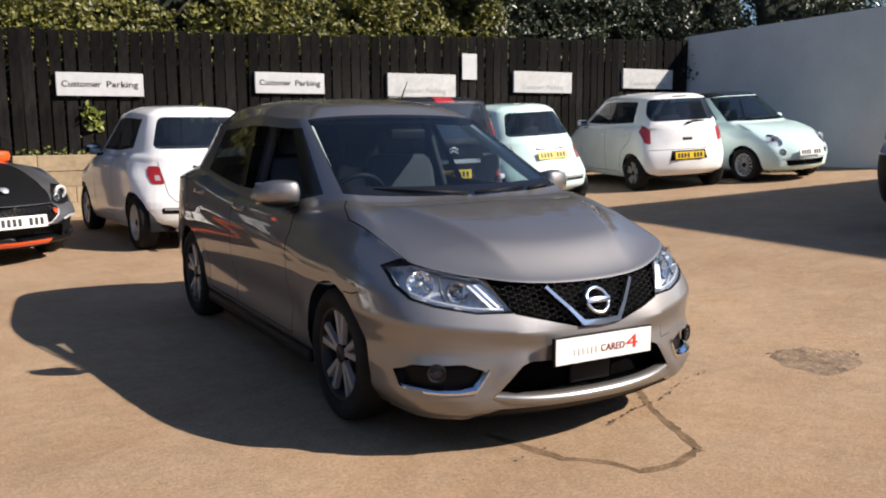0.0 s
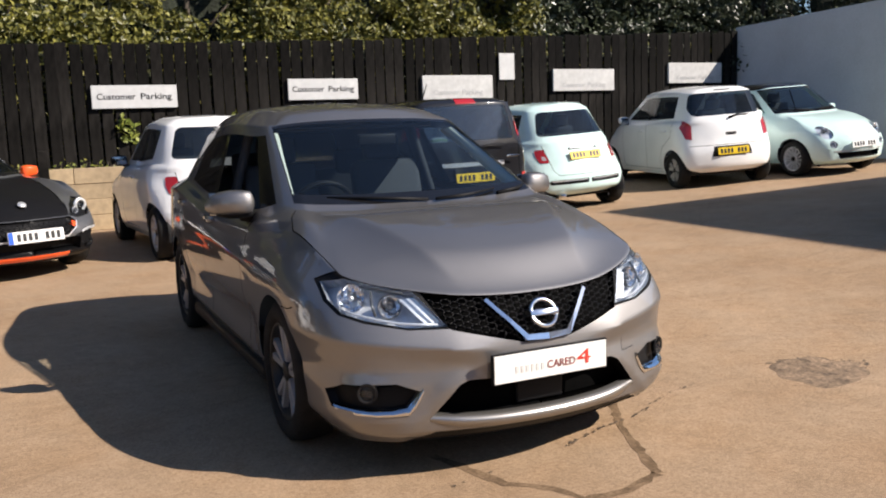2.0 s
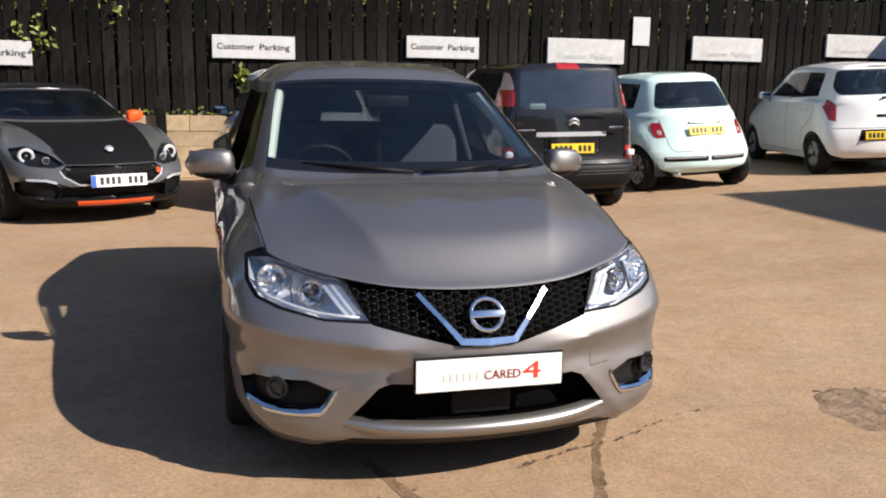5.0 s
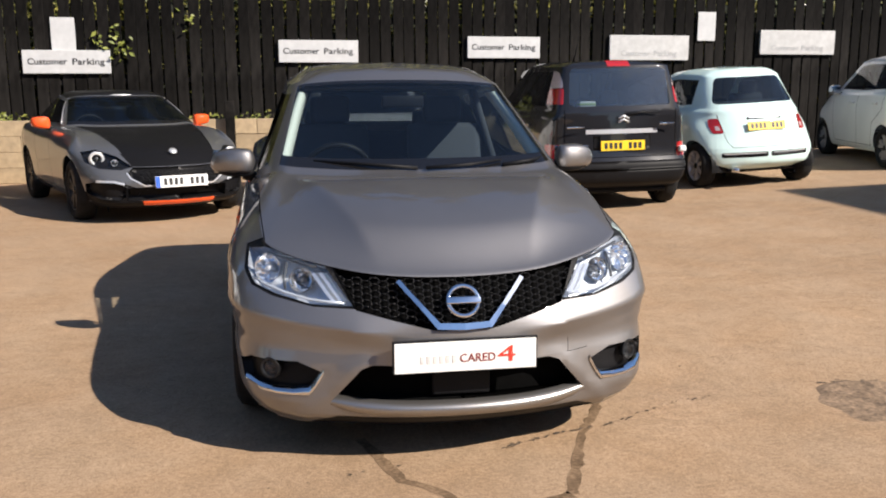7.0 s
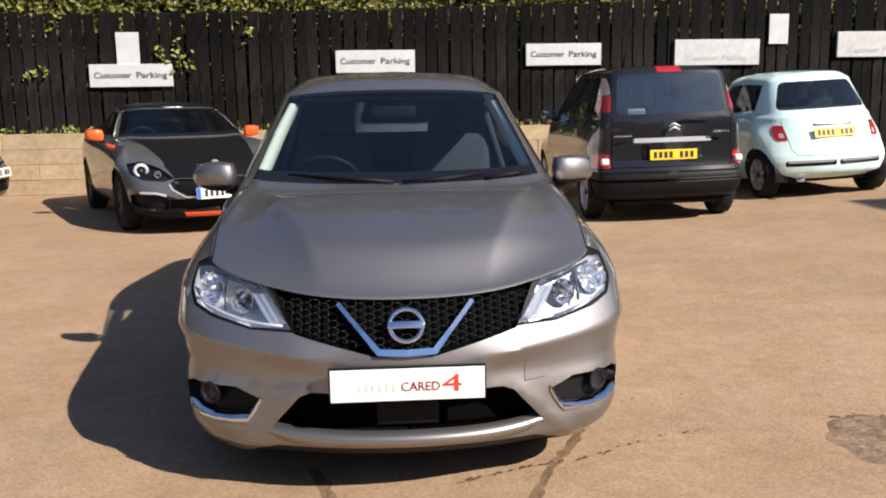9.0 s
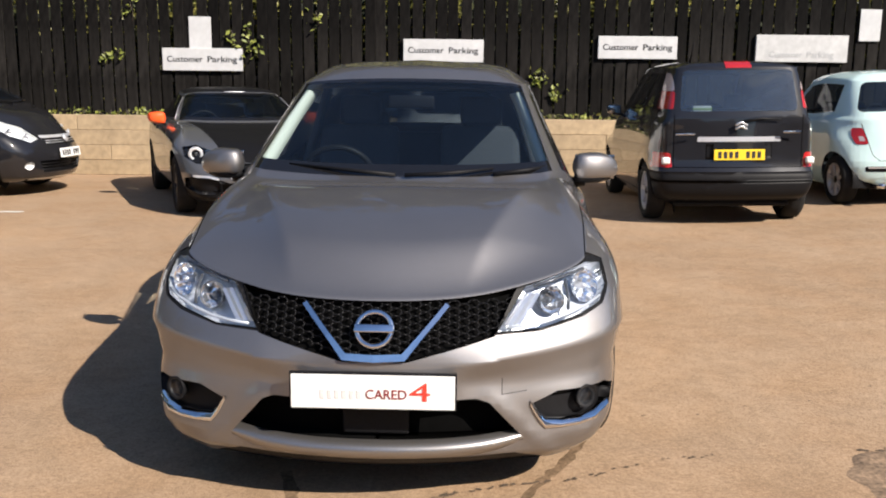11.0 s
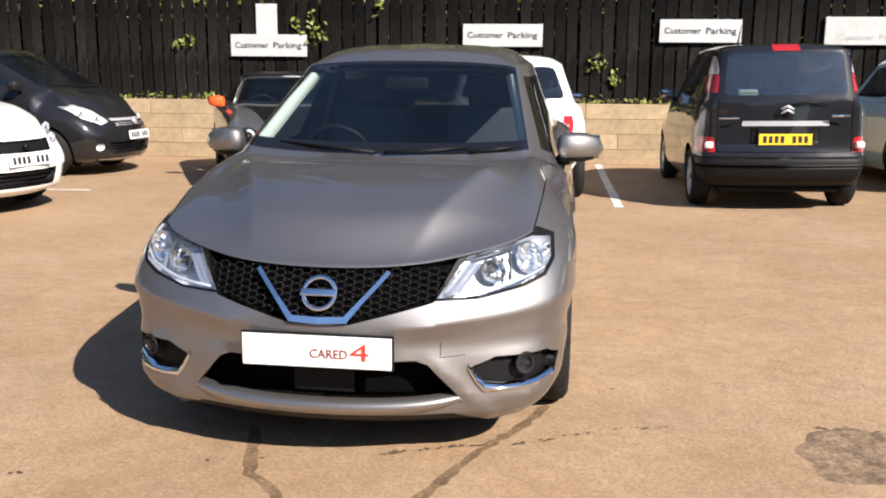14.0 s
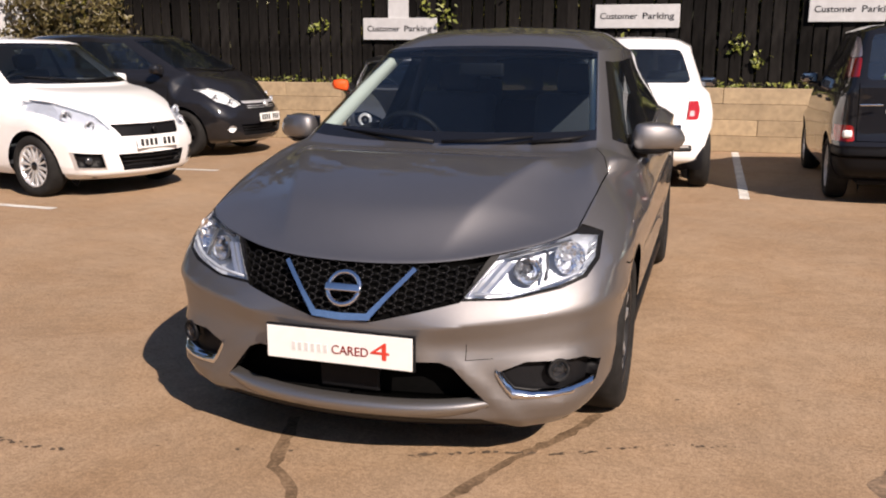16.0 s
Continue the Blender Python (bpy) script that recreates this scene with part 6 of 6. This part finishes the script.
VAN = dims(4.5, 1.86, 1.85, 0.85, 2.75, 0.34,
           nose=[(0.13, 0.22), (0.03, 0.30), (0.0, 0.55), (0.03, 0.75), (0.12, 0.92)], bow=[0.2, 0.2, 0.22, 0.26, 0.32], shoulder=[1.05, 1.08, 1.10, 1.12], sidez=[0.25, 0.34, 0.6, 0.85],
           hood=(-1.75, 1.08), cowl=(-1.25, 1.18), abase=(0.80, -0.85, 1.19), belt=[(0.84, 0.2, 1.15), (0.84, 1.6, 1.18)], tail=[(0.1, 0.3), (0.03, 0.4), (0, 0.6), (0.02, 0.85), (0.04, 1.1)],
           rbase=(2.16, 1.2, 0.76, 0.08), wtop=(-0.45, 1.75), atop=(0.70, -0.1, 1.72), btop=(0.72, 0.5, 1.76), ctop=(0.72, 1.6, 1.76), rtop=(2.08, 1.76, 0.66, 0.06), bulbs=((0.76, 0.90, 0.07), (0.67, 0.86, 0.05)))


taller(BUBBLE, 0.07, 0.01), taller(CITY, 0.04, 0.0), taller(CARRIER, 0.10, 0.05), taller(ROADSTER, 0.06, 0.02), taller(THREE_DOOR, 0.10, 0.03), taller(FIVE_DOOR, 0.03, 0.0)


def bubble_features(bm, d):
    rear(bm, rounded([(-0.575, 1.075), (0.575, 1.075), (0.455, 1.415), (-0.455, 1.415)], 0.07), 13, False, 0.9)
    rear(bm, rounded([(0.535, 0.71), (0.648, 0.71), (0.668, 0.80), (0.648, 0.895), (0.55, 0.895)], 0.025), 7, True, 1.0)
    rear(bm, rounded([(0.560, 0.745), (0.610, 0.745), (0.610, 0.80), (0.568, 0.80)], 0.012), 12, True, 1.0)
    for x0, x1 in ((-0.60, -0.02), (0.02, 0.60)):
        rear(bm, rounded([(x0, 0.40), (x1, 0.40), (x1, 0.465), (x0, 0.465)], 0.025), 8, False)
        rear(bm, [(x0 + 0.03, 0.442), (x1 - 0.03, 0.442), (x1 - 0.03, 0.458), (x0 + 0.03, 0.458)], 9, False)
    rear(bm, rounded([(-0.25, 0.872), (0.25, 0.872), (0.23, 0.905), (-0.23, 0.905)], 0.012), 8, False)
    rear(bm, [(-0.22, 0.890), (0.22, 0.890), (0.21, 0.902), (-0.21, 0.902)], 9, False)
    for q in strip([(-0.56, 0.94), (-0.52, 0.60), (-0.46, 0.53), (0.46, 0.53), (0.52, 0.60), (0.56, 0.94)], 0.006):
        rear(bm, q, 6, False)
    front(bm, disc(0.545, 0.70, 0.105), 3, True, 5, -1.1)
    front(bm, disc(0.50, 0.505, 0.06), 3, True, 5, -1.1)
    front(bm, [(-0.40, 0.27), (0.40, 0.27), (0.45, 0.37), (-0.45, 0.37)], 5, False, 4, -1.1)
    front(bm, [(-0.50, 0.38), (0.50, 0.38), (0.50, 0.40), (-0.50, 0.40)], 9, False, 4, -1.1)
    front(bm, [(-0.24, 0.625), (0.24, 0.625), (0.24, 0.645), (-0.24, 0.645)], 9, False, 5, -1.1)


def city_features(bm, d):
    rear(bm, rounded([(-0.565, 1.115), (0.565, 1.115), (0.60, 1.22), (0.525, 1.465), (-0.525, 1.465), (-0.60, 1.22)], 0.06), 13, False, 1.2)
    rear(bm, [(-0.14, 1.492), (0.14, 1.492), (0.14, 1.512), (-0.14, 1.512)], 8, False, 1.0)
    rear(bm, [(0.61, 0.76), (0.695, 0.78), (0.735, 0.96), (0.67, 1.06), (0.59, 0.97)], 7, True, 1.15)
    rear(bm, [(-0.34, 0.485), (0.34, 0.485), (0.30, 0.64), (-0.30, 0.64)], 8, False)
    rear(bm, rounded([(-0.09, 0.80), (0.09, 0.80), (0.09, 0.845), (-0.09, 0.845)], 0.015), 8, False)
    for q in strip([(-0.66, 0.66), (0.66, 0.66)], 0.008):
        rear(bm, q, 6, False)


def carrier_features(bm, d):
    rear(bm, rounded([(-0.605, 1.195), (0.605, 1.195), (0.565, 1.615), (-0.565, 1.615)], 0.06), 13, False, 1.5)
    rear(bm, rounded([(0.665, 1.22), (0.86, 1.22), (0.84, 1.40), (0.645, 1.40)], 0.02), 7, True, 1.55)
    rear(bm, rounded([(0.645, 1.405), (0.84, 1.405), (0.80, 1.60), (0.655, 1.60)], 0.03), 12, True, 1.55)
    rear(bm, rounded([(0.67, 0.615), (0.88, 0.615), (0.88, 0.77), (0.69, 0.77)], 0.03), 7, True, 1.68)
    rear(bm, rounded([(-0.43, 0.885), (0.43, 0.885), (0.42, 0.935), (-0.42, 0.935)], 0.012), 9, False)
    rear(bm, [(-0.80, 0.25), (0.80, 0.25), (0.88, 0.575), (-0.88, 0.575)], 8, False)
    for q in strip([(-0.84, 0.475), (0.84, 0.475)], 0.012):
        rear(bm, q, 6, False)
    for q in strip([(-0.66, 1.16), (-0.66, 0.62), (0.66, 0.62), (0.66, 1.16)], 0.007):
        rear(bm, q, 6, False)
    rear(bm, rounded([(-0.135, 1.635), (0.135, 1.635), (0.13, 1.70), (-0.13, 1.70)], 0.01), 7, False)
    rear(bm, [(-0.26, 0.70), (-0.34, 0.70), (-0.34, 0.86), (-0.26, 0.86)], 8, True)


def roadster_features(bm, d):
    lv, tg = bm.faces.layers.float["v"], bm.faces.layers.int["tag"]
    half = [(0.40, -2.1), (0.45, -1.75), (0.61, -1.30), (0.715, -0.90), (0.755, -0.50), (0.74, -0.20)]
    cut(bm, half + [(-x, y) for x, y in reversed(half)], (0, 1), lambda q: 4.0 < q[lv] < 6.02 and q.calc_center_median().y < -0.2 and q[tg] == 0, 8)
    front(bm, [(0.38, 0.225), (0.80, 0.235), (0.83, 0.30), (0.56, 0.42), (0.42, 0.37)], 8, True, 5, -1.0)
    front(bm, [(0.42, 0.565), (0.52, 0.535), (0.70, 0.55), (0.79, 0.61), (0.79, 0.70), (0.66, 0.72), (0.52, 0.66)], 3, True, 6, -1.0)
    front(bm, [(-0.34, 0.39), (0.34, 0.39), (0.46, 0.46), (0.47, 0.51), (0.42, 0.56), (-0.42, 0.56), (-0.47, 0.51), (-0.46, 0.46)], 2, False, 6, -1.4)
    front(bm, [(0.50, 0.28), (0.56, 0.245), (0.70, 0.255), (0.79, 0.31), (0.80, 0.40), (0.72, 0.44), (0.58, 0.43), (0.50, 0.37)], 4, True, 5, -1.0)
    front(bm, [(-0.42, 0.565), (0.42, 0.565), (0.50, 0.72), (-0.50, 0.72)], 8, False, 4.02, -1.3)
    front(bm, [(-0.49, 0.24), (0.49, 0.24), (0.49, 0.355), (0.40, 0.37), (-0.40, 0.37), (-0.49, 0.355)], 5, False, 5, -1.4)
    for q in strip([(-0.475, 0.505), (-0.455, 0.458), (-0.34, 0.385), (0.34, 0.385), (0.455, 0.458), (0.475, 0.505)], 0.014):
        front(bm, q, 9, False, 6, -1.3)
    front(bm, [(0.43 + 0.030 * math.cos(k * 0.785), 0.49 + 0.028 * math.sin(k * 0.785)) for k in range(8)], 10, False, 6, -1.3)
    for q in strip([(0.52, 0.405), (0.60, 0.428), (0.73, 0.432)], 0.022):
        front(bm, q, 9, True, 5, -1.0)
    front(bm, [(-0.75, 0.10), (0.75, 0.10), (0.75, 0.237), (-0.75, 0.237)], 8, False, 5, -1.2)
    front(bm, [(-0.34, 0.190), (0.34, 0.190), (0.36, 0.235), (-0.36, 0.235)], 10, False, 5, -1.4)


def three_door_features(bm, d):
    front(bm, [(0.43, 0.675), (0.56, 0.64), (0.71, 0.72), (0.745, 0.86), (0.67, 0.885), (0.51, 0.81)], 3, True, 6, -1.0)
    front(bm, [(-0.36, 0.60), (0.36, 0.60), (0.39, 0.71), (-0.39, 0.71)], 2, False, 6, -1.4)
    front(bm, [(-0.39, 0.680), (0.39, 0.680), (0.40, 0.712), (-0.40, 0.712)], 9, False, 6, -1.4)
    front(bm, [(-0.46, 0.28), (0.46, 0.28), (0.52, 0.42), (-0.52, 0.42)], 5, False, 5, -1.3)
    front(bm, disc(0.64, 0.37, 0.045), 3, True, 5, -1.0)
    front(bm, [(-0.6, 0.205), (0.6, 0.205), (0.6, 0.22), (-0.6, 0.22)], 9, False, 5, -1.2)


def five_door_features(bm, d):
    front(bm, [(0.43, 0.65), (0.58, 0.635), (0.76, 0.74), (0.83, 0.90), (0.74, 0.93), (0.49, 0.79)], 3, True, 6, -1.0)
    front(bm, [(-0.36, 0.585), (0.36, 0.585), (0.42, 0.70), (-0.42, 0.70)], 2, False, 6, -1.3)
    front(bm, [(-0.36, 0.26), (0.36, 0.26), (0.42, 0.42), (-0.42, 0.42)], 5, False, 5, -1.3)
    front(bm, [(0.52, 0.29), (0.72, 0.30), (0.76, 0.45), (0.56, 0.43)], 4, True, 5, -1.0)
    for q in strip([(0.56, 0.43), (0.52, 0.29), (0.72, 0.30), (0.76, 0.45)], 0.014):
        front(bm, q, 9, True, 5, -1.0)


def van_features(bm, d):
    front(bm, [(0.56, 0.78), (0.74, 0.78), (0.86, 0.86), (0.93, 1.06), (0.82, 1.09), (0.66, 1.0)], 3, True, 6, -0.9)
    front(bm, [(-0.55, 0.79), (0.55, 0.79), (0.66, 0.98), (-0.66, 0.98)], 2, False, 6, -1.4)
    for q in strip([(-0.80, 0.765), (0.80, 0.765)], 0.022):
        front(bm, q, 9, False, 6, -1.2)
    front(bm, [(-0.5, 0.26), (0.5, 0.26), (0.5, 0.36), (-0.5, 0.36)], 5, False, 5, -1.3)


def parked(x, y, heading, k=1.0, lift=0.0):
    """Where a parked car stands: its middle and the way that its nose points, in degrees from -y towards +x; it leans with the ground; k: its size."""
    gx = (ground_z(x + 0.8, y) - ground_z(x - 0.8, y)) / 1.6
    lean = Matrix.Rotation(-math.atan(gx), 4, "Y")
    return Matrix.Translation((x, y, (ground_z(x - 0.8, y) + ground_z(x + 0.8, y)) / 2 + lift)) @ lean @ Matrix.Rotation(radians(heading), 4, "Z") @ Matrix.Scale(k, 4)


alloy = dict(n=7, wide=0.26, flare=0.4)
ten = dict(n=14, wide=0.15, flare=0.34, mat=SATIN)
dark_alloy = dict(n=5, split=0.22, wide=0.24, mat=ALLOY_DARK)
# The white car's mirrors are coloured black to stand in for their shade.
white_car = make_car("small_car", "white small hatchback parked nose to the fence", parked(0.16, 6.65, 184.3, 1.05), BUBBLE, PAINT_WHITE, features=bubble_features, glass_mat=GLASS_MID, mirror_mat=BLACK_PLASTIC, handles=SATIN, wheel=alloy, plates=((1, 0.79, PLATE_YELLOW, False),))
mint_car = make_car("small_car", "mint small hatchback parked nose to the fence", parked(5.55, 7.40, 181.8, 1.03), BUBBLE, PAINT_MINT, features=bubble_features, glass_mat=GLASS_MID, handles=SATIN, wheel=alloy, plates=((1, 0.79, PLATE_YELLOW, False),))
make_car("small_car", "mint small hatchback with dark roof facing the yard", parked(10.94, 7.07, -3.0, 1.04), BUBBLE, PAINT_MINT, roof=PAINT_BLACK, features=bubble_features, glass_mat=GLASS_MID, handles=SATIN, wheel=ten, plates=((-1, 0.49, PLATE_WHITE, False),))
make_car("city_car", "white five-door city car parked at an angle", parked(9.10, 7.75, 166.2, 1.05), CITY, PAINT_WHITE, doors=4, features=city_features, glass_mat=GLASS_MID, handles=PAINT_WHITE, rear_wiper=True, wheel=dict(n=5, split=0.22, wide=0.2, barrel=ALLOY_DARK, cap=ALLOY_DARK), plates=((1, 0.56, PLATE_YELLOW, False),))
people_carrier = make_car("people_carrier", "black people carrier parked nose to the fence", parked(3.10, 6.36, 180), CARRIER, PAINT_BLACK, doors=4, features=carrier_features, back_mat=GLASS_BACK, handles=PAINT_BLACK, wheel=alloy, plates=((1, 0.75, PLATE_YELLOW, False),))
roadster = make_car("roadster", "grey and black soft-top roadster with orange mirrors", parked(-2.71, 6.47, 25, 1.08), ROADSTER, PAINT_SILVER_GREY, roof=MATT_BLACK, mirror_mat=PAINT_ORANGE, features=roadster_features,
                    wheel=dark_alloy, plates=((-1, 0.42, PLATE_WHITE, True),))
black_car = make_car("hatchback_car", "black three-door hatchback parked beside the fence", parked(-7.20, 6.80, 90, 1.08), THREE_DOOR, PAINT_BLACK, features=three_door_features, glass_mat=GLASS_MID, handles=PAINT_BLACK, wheel=dark_alloy, plates=((-1, 0.50, PLATE_WHITE, False),))
white_hatch = make_car("hatchback_car", "white five-door hatchback parked in a bay", parked(-6.25, 3.43, 78.5, 1.03), FIVE_DOOR, PAINT_WHITE, doors=4, features=five_door_features, glass_mat=GLASS_MID, handles=PAINT_WHITE, wheel=ten, plates=((-1, 0.52, PLATE_WHITE, False),))
make_car("van", "dark blue van standing in the building's shade", parked(9.00, -0.09, -103, 1.12), VAN, PAINT_NAVY, features=van_features, bumper_mat=BLACK_PLASTIC, wheel=alloy, plates=((-1, 0.46, PLATE_WHITE, True),))


def people_carrier_details(car):
    for k, z in ((0, 1.085), (1, 1.045)):
        bm = bmesh.new()
        tube(bm, [(-0.06, 2.0, z - 0.03), (0, 2.0, z), (0.06, 2.0, z - 0.03)], 0.013, 6)
        part("badge_chevron", bm, SATIN, car, "chrome chevron badge")
    bm = bmesh.new()
    tube(bm, [(-0.02, 1.985, 1.085), (-0.20, 1.975, 1.12), (-0.42, 1.965, 1.11)], [0.02, 0.014, 0.008], 6)
    part("rear_wiper", bm, BLACK_PLASTIC, car)
    for x in (-0.36, 0.36):
        part("lower_reflector", box_bm((x * 2.06, 1.925, 0.69), (0.085, 0.06, 0.07), 0.02), PLATE_WHITE, car, "pale reversing lamp")
    part("rear_badge_bar", box_bm((-0.52, 2.0, 0.985), (0.18, 0.008, 0.022), 0.002), CHROME, car, "small chrome model badge as a bar")
    part("rear_badge_bar", box_bm((0.56, 1.985, 0.965), (0.20, 0.008, 0.016), 0.002), CHROME, car, "small chrome model badge as a bar")
    # a pale box with a green band on the parcel shelf
    shelf_box = part("shelf_box", box_bm((0.34, 1.70, 1.20), (0.20, 0.10, 0.10), 0.02), PLATE_WHITE, car, "white box on the parcel shelf")
    part("box_band", box_bm((0.34, 1.70, 1.215), (0.204, 0.104, 0.03), 0.01), BOX_GREEN, shelf_box, "pale green band")
    part("parcel_shelf", box_bm((0, 1.62, 1.135), (1.25, 0.40, 0.02), 0.006), CABIN, car)


people_carrier_details(people_carrier)


def roadster_details(car):
    # the thin bright frame round the screen, and the bonnet badge
    bm = bmesh.new()
    arch = [(-0.55, 0.14, 1.207), (-0.30, 0.02, 1.24), (0, -0.02, 1.25), (0.30, 0.02, 1.24), (0.55, 0.14, 1.207)]
    tube(bm, arch, 0.007, 8)
    for s in (1, -1):
        tube(bm, [(s * 0.715, -0.23, 0.938), (s * 0.645, -0.03, 1.078), (s * 0.575, 0.13, 1.185)], 0.0045, 8)
    part("screen_frame", bm, ALLOY, car, "thin bright windscreen frame")
    bm = bmesh.new()
    ring(bm, [(-0.012, 0.001), (-0.010, 0.040), (0.004, 0.046)], "y", 6)
    bm.transform(Matrix.Translation((0, -1.80, 0.70)) @ Matrix.Rotation(radians(-55), 4, "X"))
    part("badge", bm, SATIN, car, "small shield badge")
    for s in (1, -1):
        bm = bmesh.new()
        ring(bm, [(-0.03, 0.001), (-0.025, 0.036), (0.01, 0.045)], "y", 16)
        bm.transform(Matrix.Translation((s * 0.62, -1.72, 0.33)) @ Matrix.Rotation(radians(26 * s), 4, "Z"))
        part("fog_lamp", bm, LAMP_GREY, car, "round fog lamp")
        for z in (0.285, 0.325, 0.365):
            bm = bmesh.new()
            tube(bm, [(s * 0.50, -1.845, z), (s * 0.54, -1.825, z + 0.004), (s * 0.575, -1.79, z + 0.006)], 0.008, 6)
            part("fog_slat", bm, GRILLE_BLACK, car)
    # the mesh of the grille
    bm = bmesh.new()
    for row in range(4):
        z = 0.415 + row * 0.036
        for k in range(-9, 10):
            x = (k + 0.5 * (row % 2)) * 0.048
            if abs(x) + 0.024 > 0.40 + 0.05 * min(1.0, row / 2):
                continue
            y = -2.012 + 0.36 * (x / 0.87) ** 2 + 0.25 * max(0.0, z - 0.46)
            cell = [(x + 0.024 * math.cos(a), y, z + 0.018 * math.sin(a)) for a in np.linspace(0, 2 * math.pi, 7)]
            tube(bm, cell, 0.0035, 4)
    part("grille_mesh", bm, GRILLE_BLACK, car, "black honeycomb grille mesh")


roadster_details(roadster)


def nose_slats(car, levels, half, y, bow, mat, r=0.007):
    """Thin bars across an opening in the nose, bowed with it."""
    for z in levels:
        bm = bmesh.new()
        tube(bm, [(x, y + bow * (x / 0.85) ** 2, z) for x in np.linspace(-half, half, 9)], r, 6)
        part("intake_slat", bm, mat, car)


def hatchback_noses():
    nose_slats(black_car, (0.315, 0.35, 0.385), 0.47, -1.965, 0.30, BLACK_PLASTIC)
    nose_slats(black_car, (0.625, 0.652), 0.35, -1.935, 0.34, SATIN, 0.005)
    nose_slats(white_hatch, (0.305, 0.345, 0.385), 0.36, -1.895, 0.30, BLACK_PLASTIC)
    # crest badge of the black car, badge of the white one
    bm = bmesh.new()
    ring(bm, [(-0.014, 0.001), (-0.012, 0.050), (0.006, 0.058)], "y", 5)
    bm.transform(Matrix.Translation((0, -1.955, 0.672)) @ Matrix.Rotation(radians(-20), 4, "X") @ Matrix.Rotation(radians(180), 4, "Y"))
    part("badge", bm, SATIN, black_car, "pale crest badge on the grille")
    bm = bmesh.new()
    ring(bm, [(-0.010, 0.001), (-0.008, 0.032), (0.006, 0.038)], "y", 6)
    bm.transform(Matrix.Translation((0, -1.90, 0.645)) @ Matrix.Rotation(radians(-15), 4, "X"))
    part("badge", bm, GRILLE_BLACK, white_hatch, "small dark badge on the grille")
    for s in (1, -1):
        bm = bmesh.new()
        ring(bm, [(-0.005, 0.001), (-0.004, 0.030), (0.005, 0.038), (0.04, 0.038)], "y", 16)
        bm.transform(Matrix.Translation((s * 0.645, -1.70, 0.365)) @ Matrix.Rotation(radians(24 * s), 4, "Z"))
        part("fog_lamp", bm, FOG_GLASS, white_hatch, "round fog lamp")


hatchback_noses()


def rod(car, name, pts, radii, mat, label=""):
    bm = bmesh.new()
    tube(bm, pts, radii, 8)
    return part(name, bm, mat, car, label)


rod(people_carrier, "aerial", [(0.42, 1.45, 1.70), (0.42, 1.62, 1.90)], [0.010, 0.004], BLACK_PLASTIC, "thin black roof aerial")
rod(white_car, "aerial", [(0, 0.95, 1.53), (0, 1.02, 1.60)], [0.012, 0.006], BLACK_PLASTIC, "stubby black roof aerial")
rod(mint_car, "aerial", [(0, 0.95, 1.53), (0, 1.02, 1.60)], [0.012, 0.006], BLACK_PLASTIC, "stubby black roof aerial")
for _c in (white_car, mint_car):
    rod(_c, "exhaust", [(0.44, 1.45, 0.235), (0.44, 1.76, 0.245)], [0.028, 0.030], CHROME, "short chrome exhaust tip")
